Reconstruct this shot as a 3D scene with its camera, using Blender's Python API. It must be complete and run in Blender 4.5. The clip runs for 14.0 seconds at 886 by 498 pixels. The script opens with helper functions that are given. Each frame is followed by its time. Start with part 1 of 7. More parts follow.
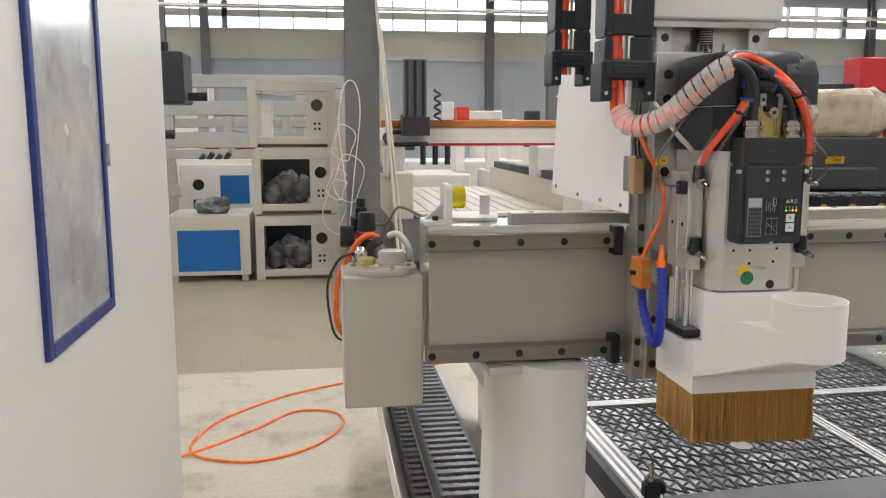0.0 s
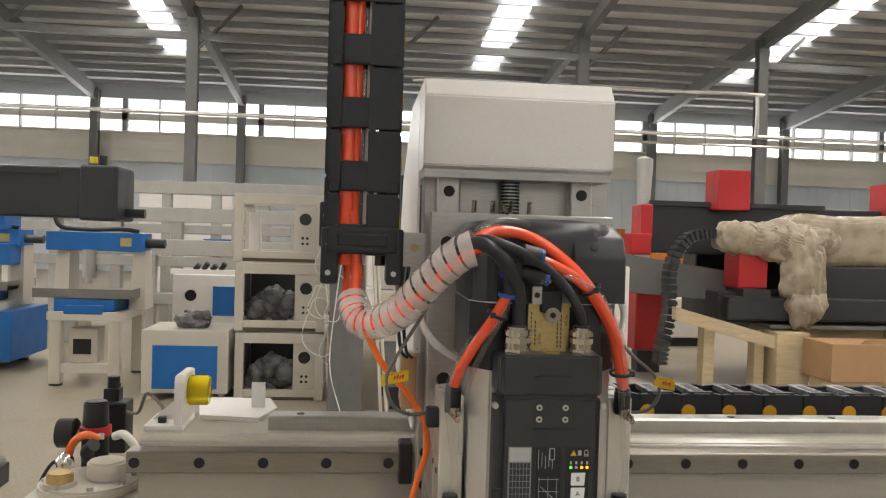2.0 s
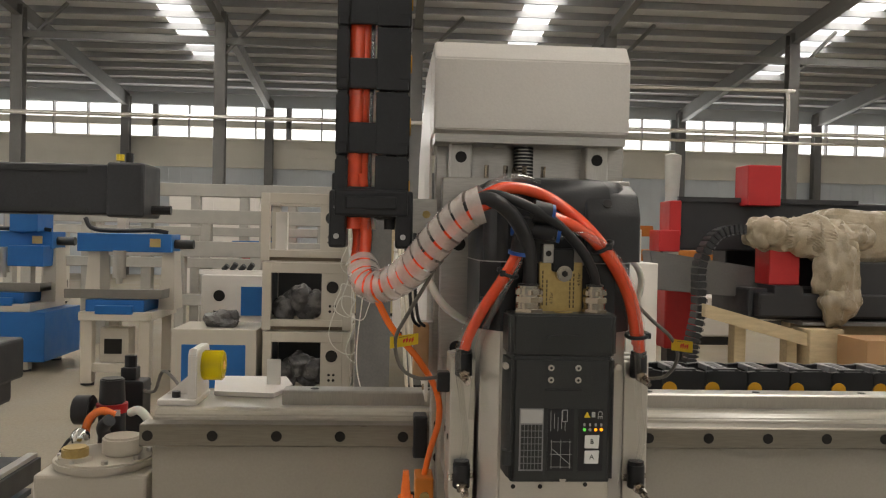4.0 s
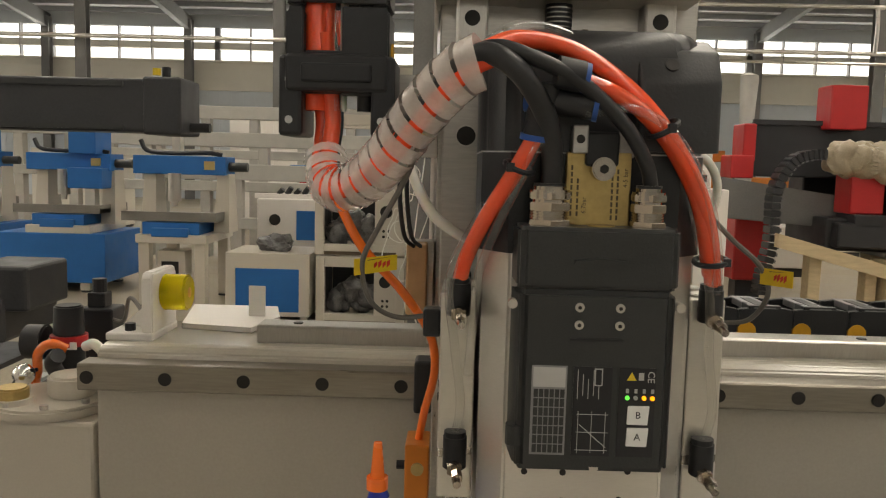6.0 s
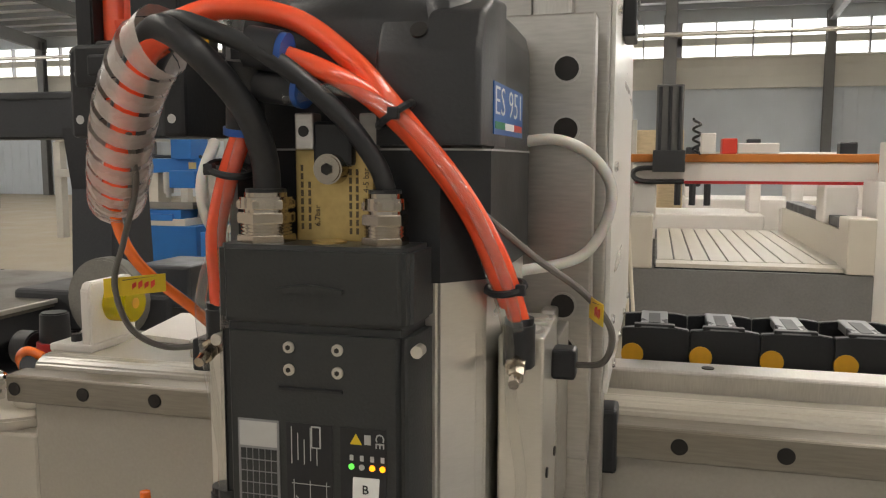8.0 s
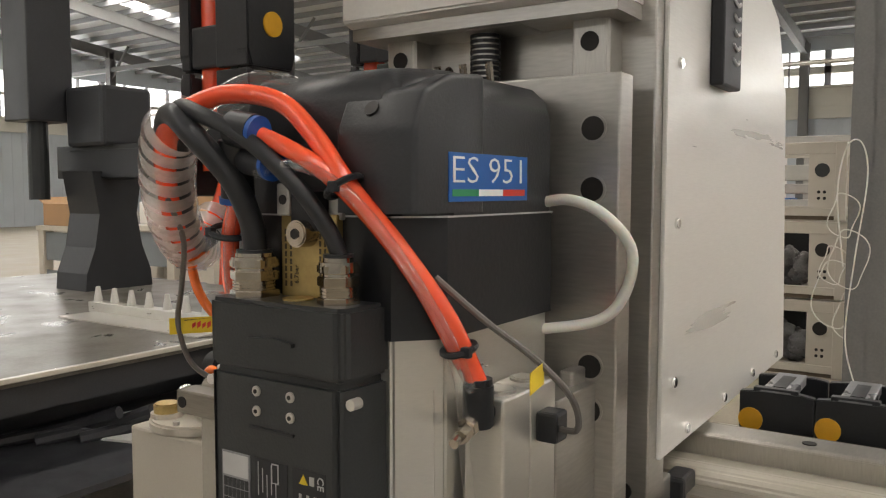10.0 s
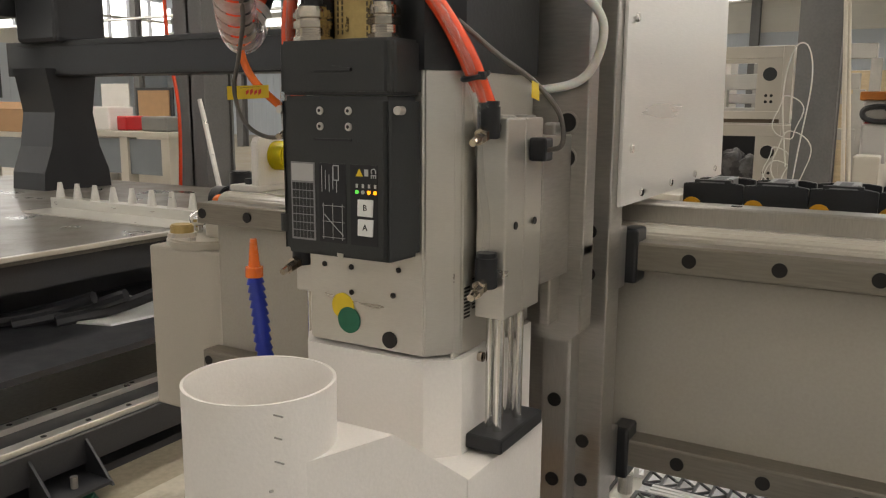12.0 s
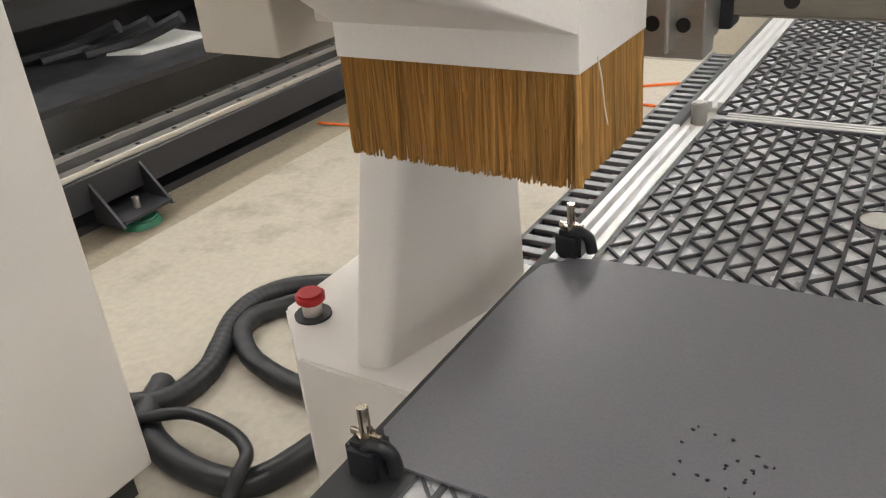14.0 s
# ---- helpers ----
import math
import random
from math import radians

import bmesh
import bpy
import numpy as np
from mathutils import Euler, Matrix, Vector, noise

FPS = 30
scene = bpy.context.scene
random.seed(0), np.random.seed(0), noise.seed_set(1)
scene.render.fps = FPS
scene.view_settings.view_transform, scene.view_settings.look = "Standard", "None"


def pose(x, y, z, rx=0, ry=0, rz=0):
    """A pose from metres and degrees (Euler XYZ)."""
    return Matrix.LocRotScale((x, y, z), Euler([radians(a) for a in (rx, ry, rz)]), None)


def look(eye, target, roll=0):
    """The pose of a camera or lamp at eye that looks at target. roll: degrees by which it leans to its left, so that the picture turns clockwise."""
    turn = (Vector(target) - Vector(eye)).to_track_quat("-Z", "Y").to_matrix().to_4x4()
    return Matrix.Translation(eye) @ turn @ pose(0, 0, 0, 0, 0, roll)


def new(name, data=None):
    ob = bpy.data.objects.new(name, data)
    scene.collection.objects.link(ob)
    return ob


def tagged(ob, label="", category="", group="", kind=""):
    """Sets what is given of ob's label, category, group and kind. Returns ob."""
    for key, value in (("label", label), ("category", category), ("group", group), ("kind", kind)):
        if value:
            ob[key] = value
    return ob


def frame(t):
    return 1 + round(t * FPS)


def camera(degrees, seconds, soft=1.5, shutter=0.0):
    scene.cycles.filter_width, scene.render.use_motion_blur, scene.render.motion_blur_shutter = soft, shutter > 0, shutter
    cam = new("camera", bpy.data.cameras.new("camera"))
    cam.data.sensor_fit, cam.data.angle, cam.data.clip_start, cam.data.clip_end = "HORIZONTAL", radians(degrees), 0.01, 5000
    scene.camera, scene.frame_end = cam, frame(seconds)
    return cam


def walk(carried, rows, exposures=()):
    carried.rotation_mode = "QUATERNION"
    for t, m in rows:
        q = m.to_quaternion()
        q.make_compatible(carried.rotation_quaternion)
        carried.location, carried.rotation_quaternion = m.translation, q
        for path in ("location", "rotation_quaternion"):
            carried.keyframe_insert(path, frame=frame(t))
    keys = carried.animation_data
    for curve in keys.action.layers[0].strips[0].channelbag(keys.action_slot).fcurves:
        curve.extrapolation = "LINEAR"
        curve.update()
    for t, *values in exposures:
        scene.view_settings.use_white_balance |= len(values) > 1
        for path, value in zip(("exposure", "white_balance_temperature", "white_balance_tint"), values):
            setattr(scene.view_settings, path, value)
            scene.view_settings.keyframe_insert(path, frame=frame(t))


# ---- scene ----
cam = camera(57.3, 14.0, soft=1.2)
EXPOSURES = [
    (0.0, 0.1, 6400, 10), (0.5, -0.1, 6500, 10), (1.5, 0.03, 6650, 10), (2.0, -0.03, 6750, 10), (2.2, -0.1, 6800, 10), (4.3, -0.55, 7200, 10), (5.0, -0.6, 7500, 10), (6.5, -0.37, 7600, 8),
    (7.5, -0.24, 7350, 10), (8.7, -0.17, 6800, 10), (11.5, -0.34, 7050, 10), (12.5, -0.38, 6950, 10), (13.5, -0.2, 6600, 10), (14.0, 0.15, 6650, 10),
]
PATH = [
    (0, (-0.029, 0.051, 1.372), (0.263, 2.008, 1.077), 0.0),
    (0.2, (0.02, 0.079, 1.381), (0.429, 2.019, 1.121), -0.1),
    (0.5, (0.089, 0.137, 1.4), (0.633, 2.051, 1.201), -0.4),
    (0.8, (0.163, 0.232, 1.415), (0.745, 2.143, 1.312), 0.0),
    (1, (0.208, 0.277, 1.434), (0.797, 2.188, 1.377), -0.6),
    (1.5, (0.321, 0.363, 1.444), (0.857, 2.289, 1.402), 0.3),
    (2, (0.439, 0.399, 1.467), (0.636, 2.389, 1.435), 1.7),
    (2.2, (0.46, 0.411, 1.474), (0.593, 2.406, 1.442), 2.0),
    (4.3, (0.46, 0.416, 1.412), (0.586, 2.411, 1.385), 1.1),
    (4.5, (0.458, 0.425, 1.404), (0.582, 2.42, 1.342), 1.1),
    (5, (0.451, 0.472, 1.396), (0.599, 2.464, 1.293), 1.0),
    (5.5, (0.503, 0.576, 1.385), (0.627, 2.565, 1.218), 1.0),
    (6, (0.528, 0.648, 1.395), (0.505, 2.637, 1.186), 1.5),
    (6.5, (0.517, 0.682, 1.396), (0.485, 2.671, 1.186), 0.6),
    (7, (0.528, 0.701, 1.392), (0.5, 2.689, 1.182), 0.1),
    (7.5, (0.614, 0.74, 1.389), (0.513, 2.724, 1.163), -1.1),
    (8, (0.776, 0.791, 1.399), (0.272, 2.713, 1.18), 0.1),
    (8.1, (0.796, 0.805, 1.4), (0.25, 2.718, 1.192), -0.2),
    (8.5, (0.822, 0.859, 1.413), (0.136, 2.729, 1.231), -0.9),
    (8.7, (0.82, 0.887, 1.416), (0.056, 2.729, 1.269), -1.2),
    (9, (0.834, 0.906, 1.419), (-0.059, 2.691, 1.292), -1.6),
    (9.2, (0.855, 0.897, 1.42), (-0.16, 2.615, 1.295), -1.0),
    (11.3, (0.983, 0.725, 1.383), (-0.141, 2.373, 1.233), 0.4),
    (11.5, (0.98, 0.709, 1.364), (-0.08, 2.396, 1.195), 0.4),
    (12, (0.976, 0.681, 1.313), (-0.011, 2.385, 0.966), 0.4),
    (12.5, (0.978, 0.677, 1.258), (-0.057, 2.324, 0.795), 0.1),
    (13, (1.006, 0.649, 1.236), (-0.088, 2.248, 0.74), 0.3),
    (13.3, (1.012, 0.65, 1.237), (-0.077, 2.245, 0.717), 0.2),
    (13.5, (1.007, 0.65, 1.212), (-0.069, 2.234, 0.633), -0.6),
    (13.7, (0.991, 0.654, 1.184), (-0.057, 2.219, 0.512), -1.6),
    (14, (0.923, 0.671, 1.128), (-0.051, 2.152, 0.201), -5.2),
]
walk(cam, [(t, look(eye, target, roll)) for t, eye, target, roll in PATH], EXPOSURES)

# ---- light ----
world = bpy.data.worlds.new("hall_sky")
scene.world = world
world.use_nodes = True
_wt = world.node_tree
_sky = _wt.nodes.new("ShaderNodeTexSky")
_sky.sky_type, _sky.sun_disc = "NISHITA", False
_sky.sun_elevation, _sky.sun_rotation = radians(50), radians(140)
_wt.links.new(_sky.outputs[0], _wt.nodes["Background"].inputs[0])
_wt.nodes["Background"].inputs[1].default_value = 0.12
SKYLIGHTS = (-21.5, -13.0, -4.9, 3.9, 11.6, 19.5)


def roof_z(y):
    return 6.15 + 0.1 * (28.0 - y) if y > -2 else 6.15 + 0.1 * (28.0 - (-4.0 - y))


def area_lamp(name, m, sx, sy, watts, colour):
    lamp = bpy.data.lights.new(name, "AREA")
    lamp.shape, lamp.size, lamp.size_y, lamp.energy, lamp.color = "RECTANGLE", sx, sy, watts, colour
    ob = new(name, lamp)
    ob.matrix_world = m
    return ob


for _x in SKYLIGHTS:
    area_lamp("skylight_lamp", pose(_x, 11.0, 7.4, 0, 0, 0), 0.8, 26.0, 800, (1.0, 0.97, 0.92))
    area_lamp("skylight_lamp", pose(_x, -9.0, 7.4, 0, 0, 0), 0.8, 12.0, 110, (1.0, 0.97, 0.92))
area_lamp("window_lamp", pose(0, 27.6, 5.2, -90, 0, 0), 40, 1.0, 500, (0.95, 0.98, 1.0))
area_lamp("window_lamp", pose(-29.6, 8, 5.1, 0, -90, 0), 2.0, 30, 700, (0.95, 0.98, 1.0))

# ---- materials ----


def material(name, colour, rough=0.5, metal=0.0, vary=0.12, scale=6.0, fine=120.0, bump=0.05, stretch=(1, 1, 1), clear=0.0, trans=0.0, ior=1.45, alpha=1.0, rvary=0.1, spec=0.5, dirt=None, emit=None, sss=0.0, island=0.0):
    m = bpy.data.materials.new(name)
    m.use_nodes = True
    nt = m.node_tree
    b = nt.nodes["Principled BSDF"]
    co = nt.nodes.new("ShaderNodeTexCoord")
    mp = nt.nodes.new("ShaderNodeMapping")
    mp.inputs["Scale"].default_value = stretch
    nt.links.new(co.outputs["Object"], mp.inputs[0])
    n1 = nt.nodes.new("ShaderNodeTexNoise")
    n1.inputs["Scale"].default_value, n1.inputs["Detail"].default_value = scale, 5
    n2 = nt.nodes.new("ShaderNodeTexNoise")
    n2.inputs["Scale"].default_value, n2.inputs["Detail"].default_value = fine, 3
    for n in (n1, n2):
        nt.links.new(mp.outputs[0], n.inputs[0])
    add = nt.nodes.new("ShaderNodeMath")
    add.operation = "ADD"
    nt.links.new(n1.outputs[0], add.inputs[0])
    nt.links.new(n2.outputs[0], add.inputs[1])
    ramp = nt.nodes.new("ShaderNodeMapRange")
    ramp.inputs[1].default_value, ramp.inputs[2].default_value = 0.65, 1.35
    ramp.inputs[3].default_value, ramp.inputs[4].default_value = 1 - vary, 1 + vary
    nt.links.new(add.outputs[0], ramp.inputs[0])
    mul = nt.nodes.new("ShaderNodeVectorMath")
    mul.operation = "SCALE"
    mul.inputs[0].default_value = colour
    nt.links.new(ramp.outputs[0], mul.inputs["Scale"])
    last = mul.outputs[0]
    if dirt:
        n3 = nt.nodes.new("ShaderNodeTexNoise")
        n3.inputs["Scale"].default_value, n3.inputs["Detail"].default_value, n3.inputs["Roughness"].default_value = dirt[1], 8, 0.65
        nt.links.new(co.outputs["Object"], n3.inputs[0])
        r3 = nt.nodes.new("ShaderNodeMapRange")
        r3.inputs[1].default_value, r3.inputs[2].default_value = dirt[2], dirt[2] + 0.2
        nt.links.new(n3.outputs[0], r3.inputs[0])
        mix = nt.nodes.new("ShaderNodeMix")
        mix.data_type = "RGBA"
        nt.links.new(r3.outputs[0], mix.inputs[0])
        nt.links.new(last, mix.inputs[6])
        mix.inputs[7].default_value = (*dirt[0], 1)
        last = mix.outputs[2]
    if island:
        geo = nt.nodes.new("ShaderNodeNewGeometry")
        ri = nt.nodes.new("ShaderNodeMapRange")
        ri.inputs[3].default_value, ri.inputs[4].default_value = 1 - island, 1 + island * 0.5
        nt.links.new(geo.outputs["Random Per Island"], ri.inputs[0])
        ms = nt.nodes.new("ShaderNodeVectorMath")
        ms.operation = "SCALE"
        nt.links.new(last, ms.inputs[0])
        nt.links.new(ri.outputs[0], ms.inputs["Scale"])
        last = ms.outputs[0]
    nt.links.new(last, b.inputs["Base Color"])
    rr = nt.nodes.new("ShaderNodeMapRange")
    rr.inputs[1].default_value, rr.inputs[2].default_value = 0.3, 0.7
    rr.inputs[3].default_value, rr.inputs[4].default_value = max(0.02, rough - rvary), min(1, rough + rvary)
    nt.links.new(n1.outputs[0], rr.inputs[0])
    nt.links.new(rr.outputs[0], b.inputs["Roughness"])
    b.inputs["Metallic"].default_value = metal
    b.inputs["Coat Weight"].default_value = clear
    b.inputs["Coat Roughness"].default_value = 0.15
    b.inputs["Transmission Weight"].default_value = trans
    b.inputs["IOR"].default_value = ior
    b.inputs["Alpha"].default_value = alpha
    b.inputs["Specular IOR Level"].default_value = spec
    if sss:
        b.inputs["Subsurface Weight"].default_value = sss
        b.inputs["Subsurface Radius"].default_value = (0.01, 0.004, 0.002)
    if emit:
        b.inputs["Emission Color"].default_value = (*emit[0], 1)
        b.inputs["Emission Strength"].default_value = emit[1]
    if bump:
        bp = nt.nodes.new("ShaderNodeBump")
        bp.inputs["Strength"].default_value, bp.inputs["Distance"].default_value = bump, 0.002
        nt.links.new(n2.outputs[0], bp.inputs["Height"])
        nt.links.new(bp.outputs[0], b.inputs["Normal"])
    return m


M = {}
M["cream"] = material("cream_powder_coat", (0.55, 0.505, 0.435), 0.32, vary=0.04, fine=400, bump=0.1, rvary=0.03)
M["beam"] = material("beam_enamel", (0.44, 0.405, 0.345), 0.14, vary=0.05, fine=300, bump=0.03, clear=0.5, rvary=0.03)
M["white"] = material("white_powder_coat", (0.76, 0.725, 0.69), 0.36, vary=0.04, fine=400, bump=0.08, rvary=0.04, dirt=((0.6, 0.55, 0.5), 7.0, 0.78))
M["sheet"] = material("brushed_sheet_metal", (0.74, 0.72, 0.69), 0.36, 0.35, vary=0.05, scale=3, fine=60, stretch=(1, 1, 14), bump=0.05)
M["steel"] = material("ground_steel", (0.50, 0.48, 0.45), 0.34, 0.9, vary=0.1, scale=5, fine=90, stretch=(8, 1, 1), bump=0.03, rvary=0.04, dirt=((0.36, 0.33, 0.29), 9.0, 0.74))
M["plate"] = material("milled_steel_plate", (0.46, 0.44, 0.41), 0.32, 0.88, vary=0.12, scale=4, fine=70, stretch=(1, 1, 7), bump=0.03, rvary=0.04, dirt=((0.38, 0.34, 0.30), 6.0, 0.74))
M["alu"] = material("anodised_aluminium", (0.64, 0.615, 0.57), 0.30, 0.8, vary=0.04, scale=8, fine=200, stretch=(1, 1, 5), bump=0.012, rvary=0.03)
M["chrome"] = material("polished_rod", (0.75, 0.74, 0.72), 0.12, 1.0, vary=0.03, bump=0)
M["nickel"] = material("nickel_plated_brass", (0.44, 0.385, 0.32), 0.17, 1.0, vary=0.08, scale=30, bump=0.02)
M["brass"] = material("dull_brass", (0.52, 0.39, 0.17), 0.45, 0.85, vary=0.15, scale=12, fine=200, bump=0.05)
M["dark"] = material("dark_grey_plastic", (0.028, 0.030, 0.031), 0.44, vary=0.1, fine=600, bump=0.12)
M["black"] = material("black_plastic", (0.013, 0.014, 0.017), 0.4, vary=0.2, fine=300, bump=0.06)
M["cover"] = material("charcoal_moulded_cover", (0.024, 0.025, 0.028), 0.36, vary=0.08, fine=500, bump=0.1)
M["hole"] = material("shadowed_bolt_socket", (0.02, 0.018, 0.017), 0.5, 0.3, vary=0.2, bump=0)
M["rubber"] = material("black_rubber_cable", (0.02, 0.021, 0.024), 0.38, vary=0.15, fine=250, bump=0.05)
M["orange"] = material("orange_polyurethane_hose", (0.98, 0.115, 0.045), 0.18, vary=0.05, bump=0, clear=0.5, sss=0.3)
M["orange_thin"] = material("orange_air_hose", (0.95, 0.19, 0.03), 0.3, vary=0.05, bump=0, clear=0.3)
M["milky"] = material("milky_tube", (0.74, 0.72, 0.66), 0.3, vary=0.05, bump=0, sss=0.2)
M["wrap"] = material("translucent_spiral_wrap", (0.86, 0.78, 0.73), 0.25, vary=0.1, scale=60, fine=200, bump=0.2, clear=0.6, alpha=0.5)
M["profile"] = material("clear_anodised_profile", (0.80, 0.80, 0.80), 0.32, 0.5, vary=0.03, bump=0, rvary=0.04)
M["guide"] = material("oiled_rail_steel", (0.27, 0.245, 0.21), 0.34, 0.8, vary=0.14, scale=5, fine=90, stretch=(0.4, 5, 5), bump=0.06, dirt=((0.2, 0.17, 0.14), 9.0, 0.68))
M["pole"] = material("pale_plastic_pole", (0.60, 0.55, 0.46), 0.5, vary=0.12)
M["foam"] = material("white_foam_block", (0.46, 0.455, 0.43), 0.6, vary=0.08, scale=9)
M["blue_fit"] = material("blue_fitting_collar", (0.015, 0.075, 0.30), 0.35, vary=0.05, bump=0)
M["blue_seg"] = material("blue_coolant_segment", (0.01, 0.03, 0.32), 0.35, vary=0.08, bump=0)
M["blue"] = material("blue_paint", (0.012, 0.125, 0.38), 0.45, vary=0.1, fine=200)
M["navy"] = material("navy_frame", (0.02, 0.04, 0.2), 0.4)
M["yellow"] = material("yellow_urethane", (0.88, 0.72, 0.02), 0.22, vary=0.04, bump=0, trans=0.55, ior=1.3)
M["dot"] = material("amber_plug", (0.62, 0.31, 0.015), 0.5, vary=0.08)
M["orange_block"] = material("orange_anodised", (0.62, 0.2, 0.03), 0.35, 0.3, vary=0.06)
# Black carrier bars in a lighter grey: light reflected off their tops is in the colour
M["chainbar"] = material("carrier_bar_sheen", (0.16, 0.162, 0.17), 0.28, vary=0.1)
M["ink"] = material("brown_ink", (0.10, 0.075, 0.04), 0.6, vary=0.05, bump=0)
M["silver_dim"] = material("grey_ink", (0.26, 0.26, 0.27), 0.4, 0.3, vary=0.05, bump=0)
M["cablegrey"] = material("grey_cable", (0.13, 0.12, 0.11), 0.5, vary=0.1)
M["tag"] = material("yellow_tag", (0.74, 0.53, 0.03), 0.5, vary=0.06)
M["red"] = material("red_paint", (0.46, 0.022, 0.025), 0.4, vary=0.1)
M["bristle"] = material("tan_bristle", (0.52, 0.29, 0.09), 0.5, island=0.4, vary=0.3, scale=3, fine=500, stretch=(1, 1, 0.03), bump=0.3)
M["vinyl"] = material("grey_vinyl_sheet", (0.15, 0.148, 0.162), 0.36, vary=0.12, scale=3, fine=300, bump=0.04, dirt=((0.22, 0.217, 0.228), 4.0, 0.6))
M["gridblack"] = material("black_rubber_grid", (0.055, 0.056, 0.062), 0.26, vary=0.2, bump=0.05)
M["bed"] = material("grey_bed_plate", (0.70, 0.70, 0.72), 0.27, 0.4, vary=0.2, scale=9, fine=80, dirt=((0.48, 0.48, 0.49), 10, 0.6))
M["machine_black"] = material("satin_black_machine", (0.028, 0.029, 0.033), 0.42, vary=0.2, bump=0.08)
M["concrete"] = material("dusty_concrete", (0.29, 0.25, 0.185), 0.5, vary=0.2, scale=1.3, fine=45, bump=0.25, dirt=((0.24, 0.2, 0.15), 1.7, 0.56))
M["concrete_new"] = material("pale_concrete", (0.47, 0.43, 0.355), 0.55, vary=0.12, scale=1.5, fine=45, bump=0.2, dirt=((0.25, 0.215, 0.165), 2.6, 0.52))
M["wood"] = material("plywood", (0.52, 0.33, 0.15), 0.6, vary=0.22, scale=2.5, fine=30, stretch=(6, 6, 0.5), bump=0.1)
M["card"] = material("cardboard", (0.42, 0.25, 0.13), 0.75, vary=0.1)
M["pallet"] = material("pale_timber", (0.55, 0.44, 0.28), 0.65, vary=0.2, stretch=(1, 5, 5), bump=0.1)
M["film"] = material("dusty_plastic_film", (0.34, 0.285, 0.21), 0.3, vary=0.3, scale=5, bump=0.1)
M["column"] = material("grey_painted_steel", (0.16, 0.158, 0.155), 0.5, vary=0.12, fine=60)
M["roof"] = material("roof_sheet", (0.72, 0.73, 0.75), 0.55, vary=0.12, scale=0.6)
M["purlin"] = material("galvanised_purlin", (0.30, 0.305, 0.32), 0.5, 0.1, vary=0.12)
M["wall_grey"] = material("grey_wall_panel", (0.56, 0.60, 0.64), 0.55, vary=0.1, scale=0.8)
M["wall_beige"] = material("beige_wall_sheet", (0.66, 0.63, 0.56), 0.55, vary=0.12, scale=0.8)
M["sky"] = material("bright_sky", (0.8, 0.8, 0.8), 0.9, vary=0.0, bump=0, emit=((1.0, 1.0, 1.0), 2.2))
M["silver"] = material("silver_ink", (0.5, 0.5, 0.5), 0.4, 0.4, vary=0.05, bump=0)
M["paper"] = material("white_label", (0.78, 0.78, 0.76), 0.5, vary=0.03, bump=0)
M["green"] = material("green_paint", (0.02, 0.14, 0.08), 0.5, vary=0.15)
M["led_amber"] = material("lit_amber_led", (0.9, 0.4, 0.02), 0.3, vary=0, bump=0, emit=((1.0, 0.30, 0.01), 2.2))
M["led_green"] = material("lit_green_led", (0.1, 0.9, 0.1), 0.3, vary=0, bump=0, emit=((0.15, 1.0, 0.12), 0.9))
M["label_blue"] = material("blue_label", (0.015, 0.11, 0.38), 0.35, vary=0.04, bump=0)
M["flag_green"] = material("flag_green", (0.02, 0.22, 0.09), 0.4, vary=0.02, bump=0)
M["flag_red"] = material("flag_red", (0.65, 0.05, 0.03), 0.4, vary=0.02, bump=0)
M["primer"] = material("dull_primer", (0.42, 0.405, 0.37), 0.6, vary=0.12)
M["bedworn"] = material("worn_bed_board", (0.13, 0.118, 0.10), 0.33, vary=0.3, scale=3, fine=60, bump=0.06, dirt=((0.09, 0.075, 0.06), 3.0, 0.52))
M["brown_dark"] = material("dark_brown_card", (0.12, 0.09, 0.06), 0.7)
M["bagfilm"] = material("grey_plastic_film", (0.12, 0.118, 0.12), 0.28, vary=0.4, scale=12, bump=0.1)
M["traygrey"] = material("oily_grey_tray", (0.22, 0.21, 0.19), 0.45, 0.3, vary=0.15)
M["orange_rust"] = material("orange_primer", (0.50, 0.17, 0.03), 0.45, vary=0.15)
M["column2"] = material("blue_grey_panel", (0.20, 0.22, 0.24), 0.5, vary=0.12)
M["pane"] = material("dusty_window_film", (0.42, 0.42, 0.44), 0.25, vary=0.3, scale=7, fine=40, bump=0.02, clear=0.6, dirt=((0.6, 0.58, 0.56), 4, 0.5))



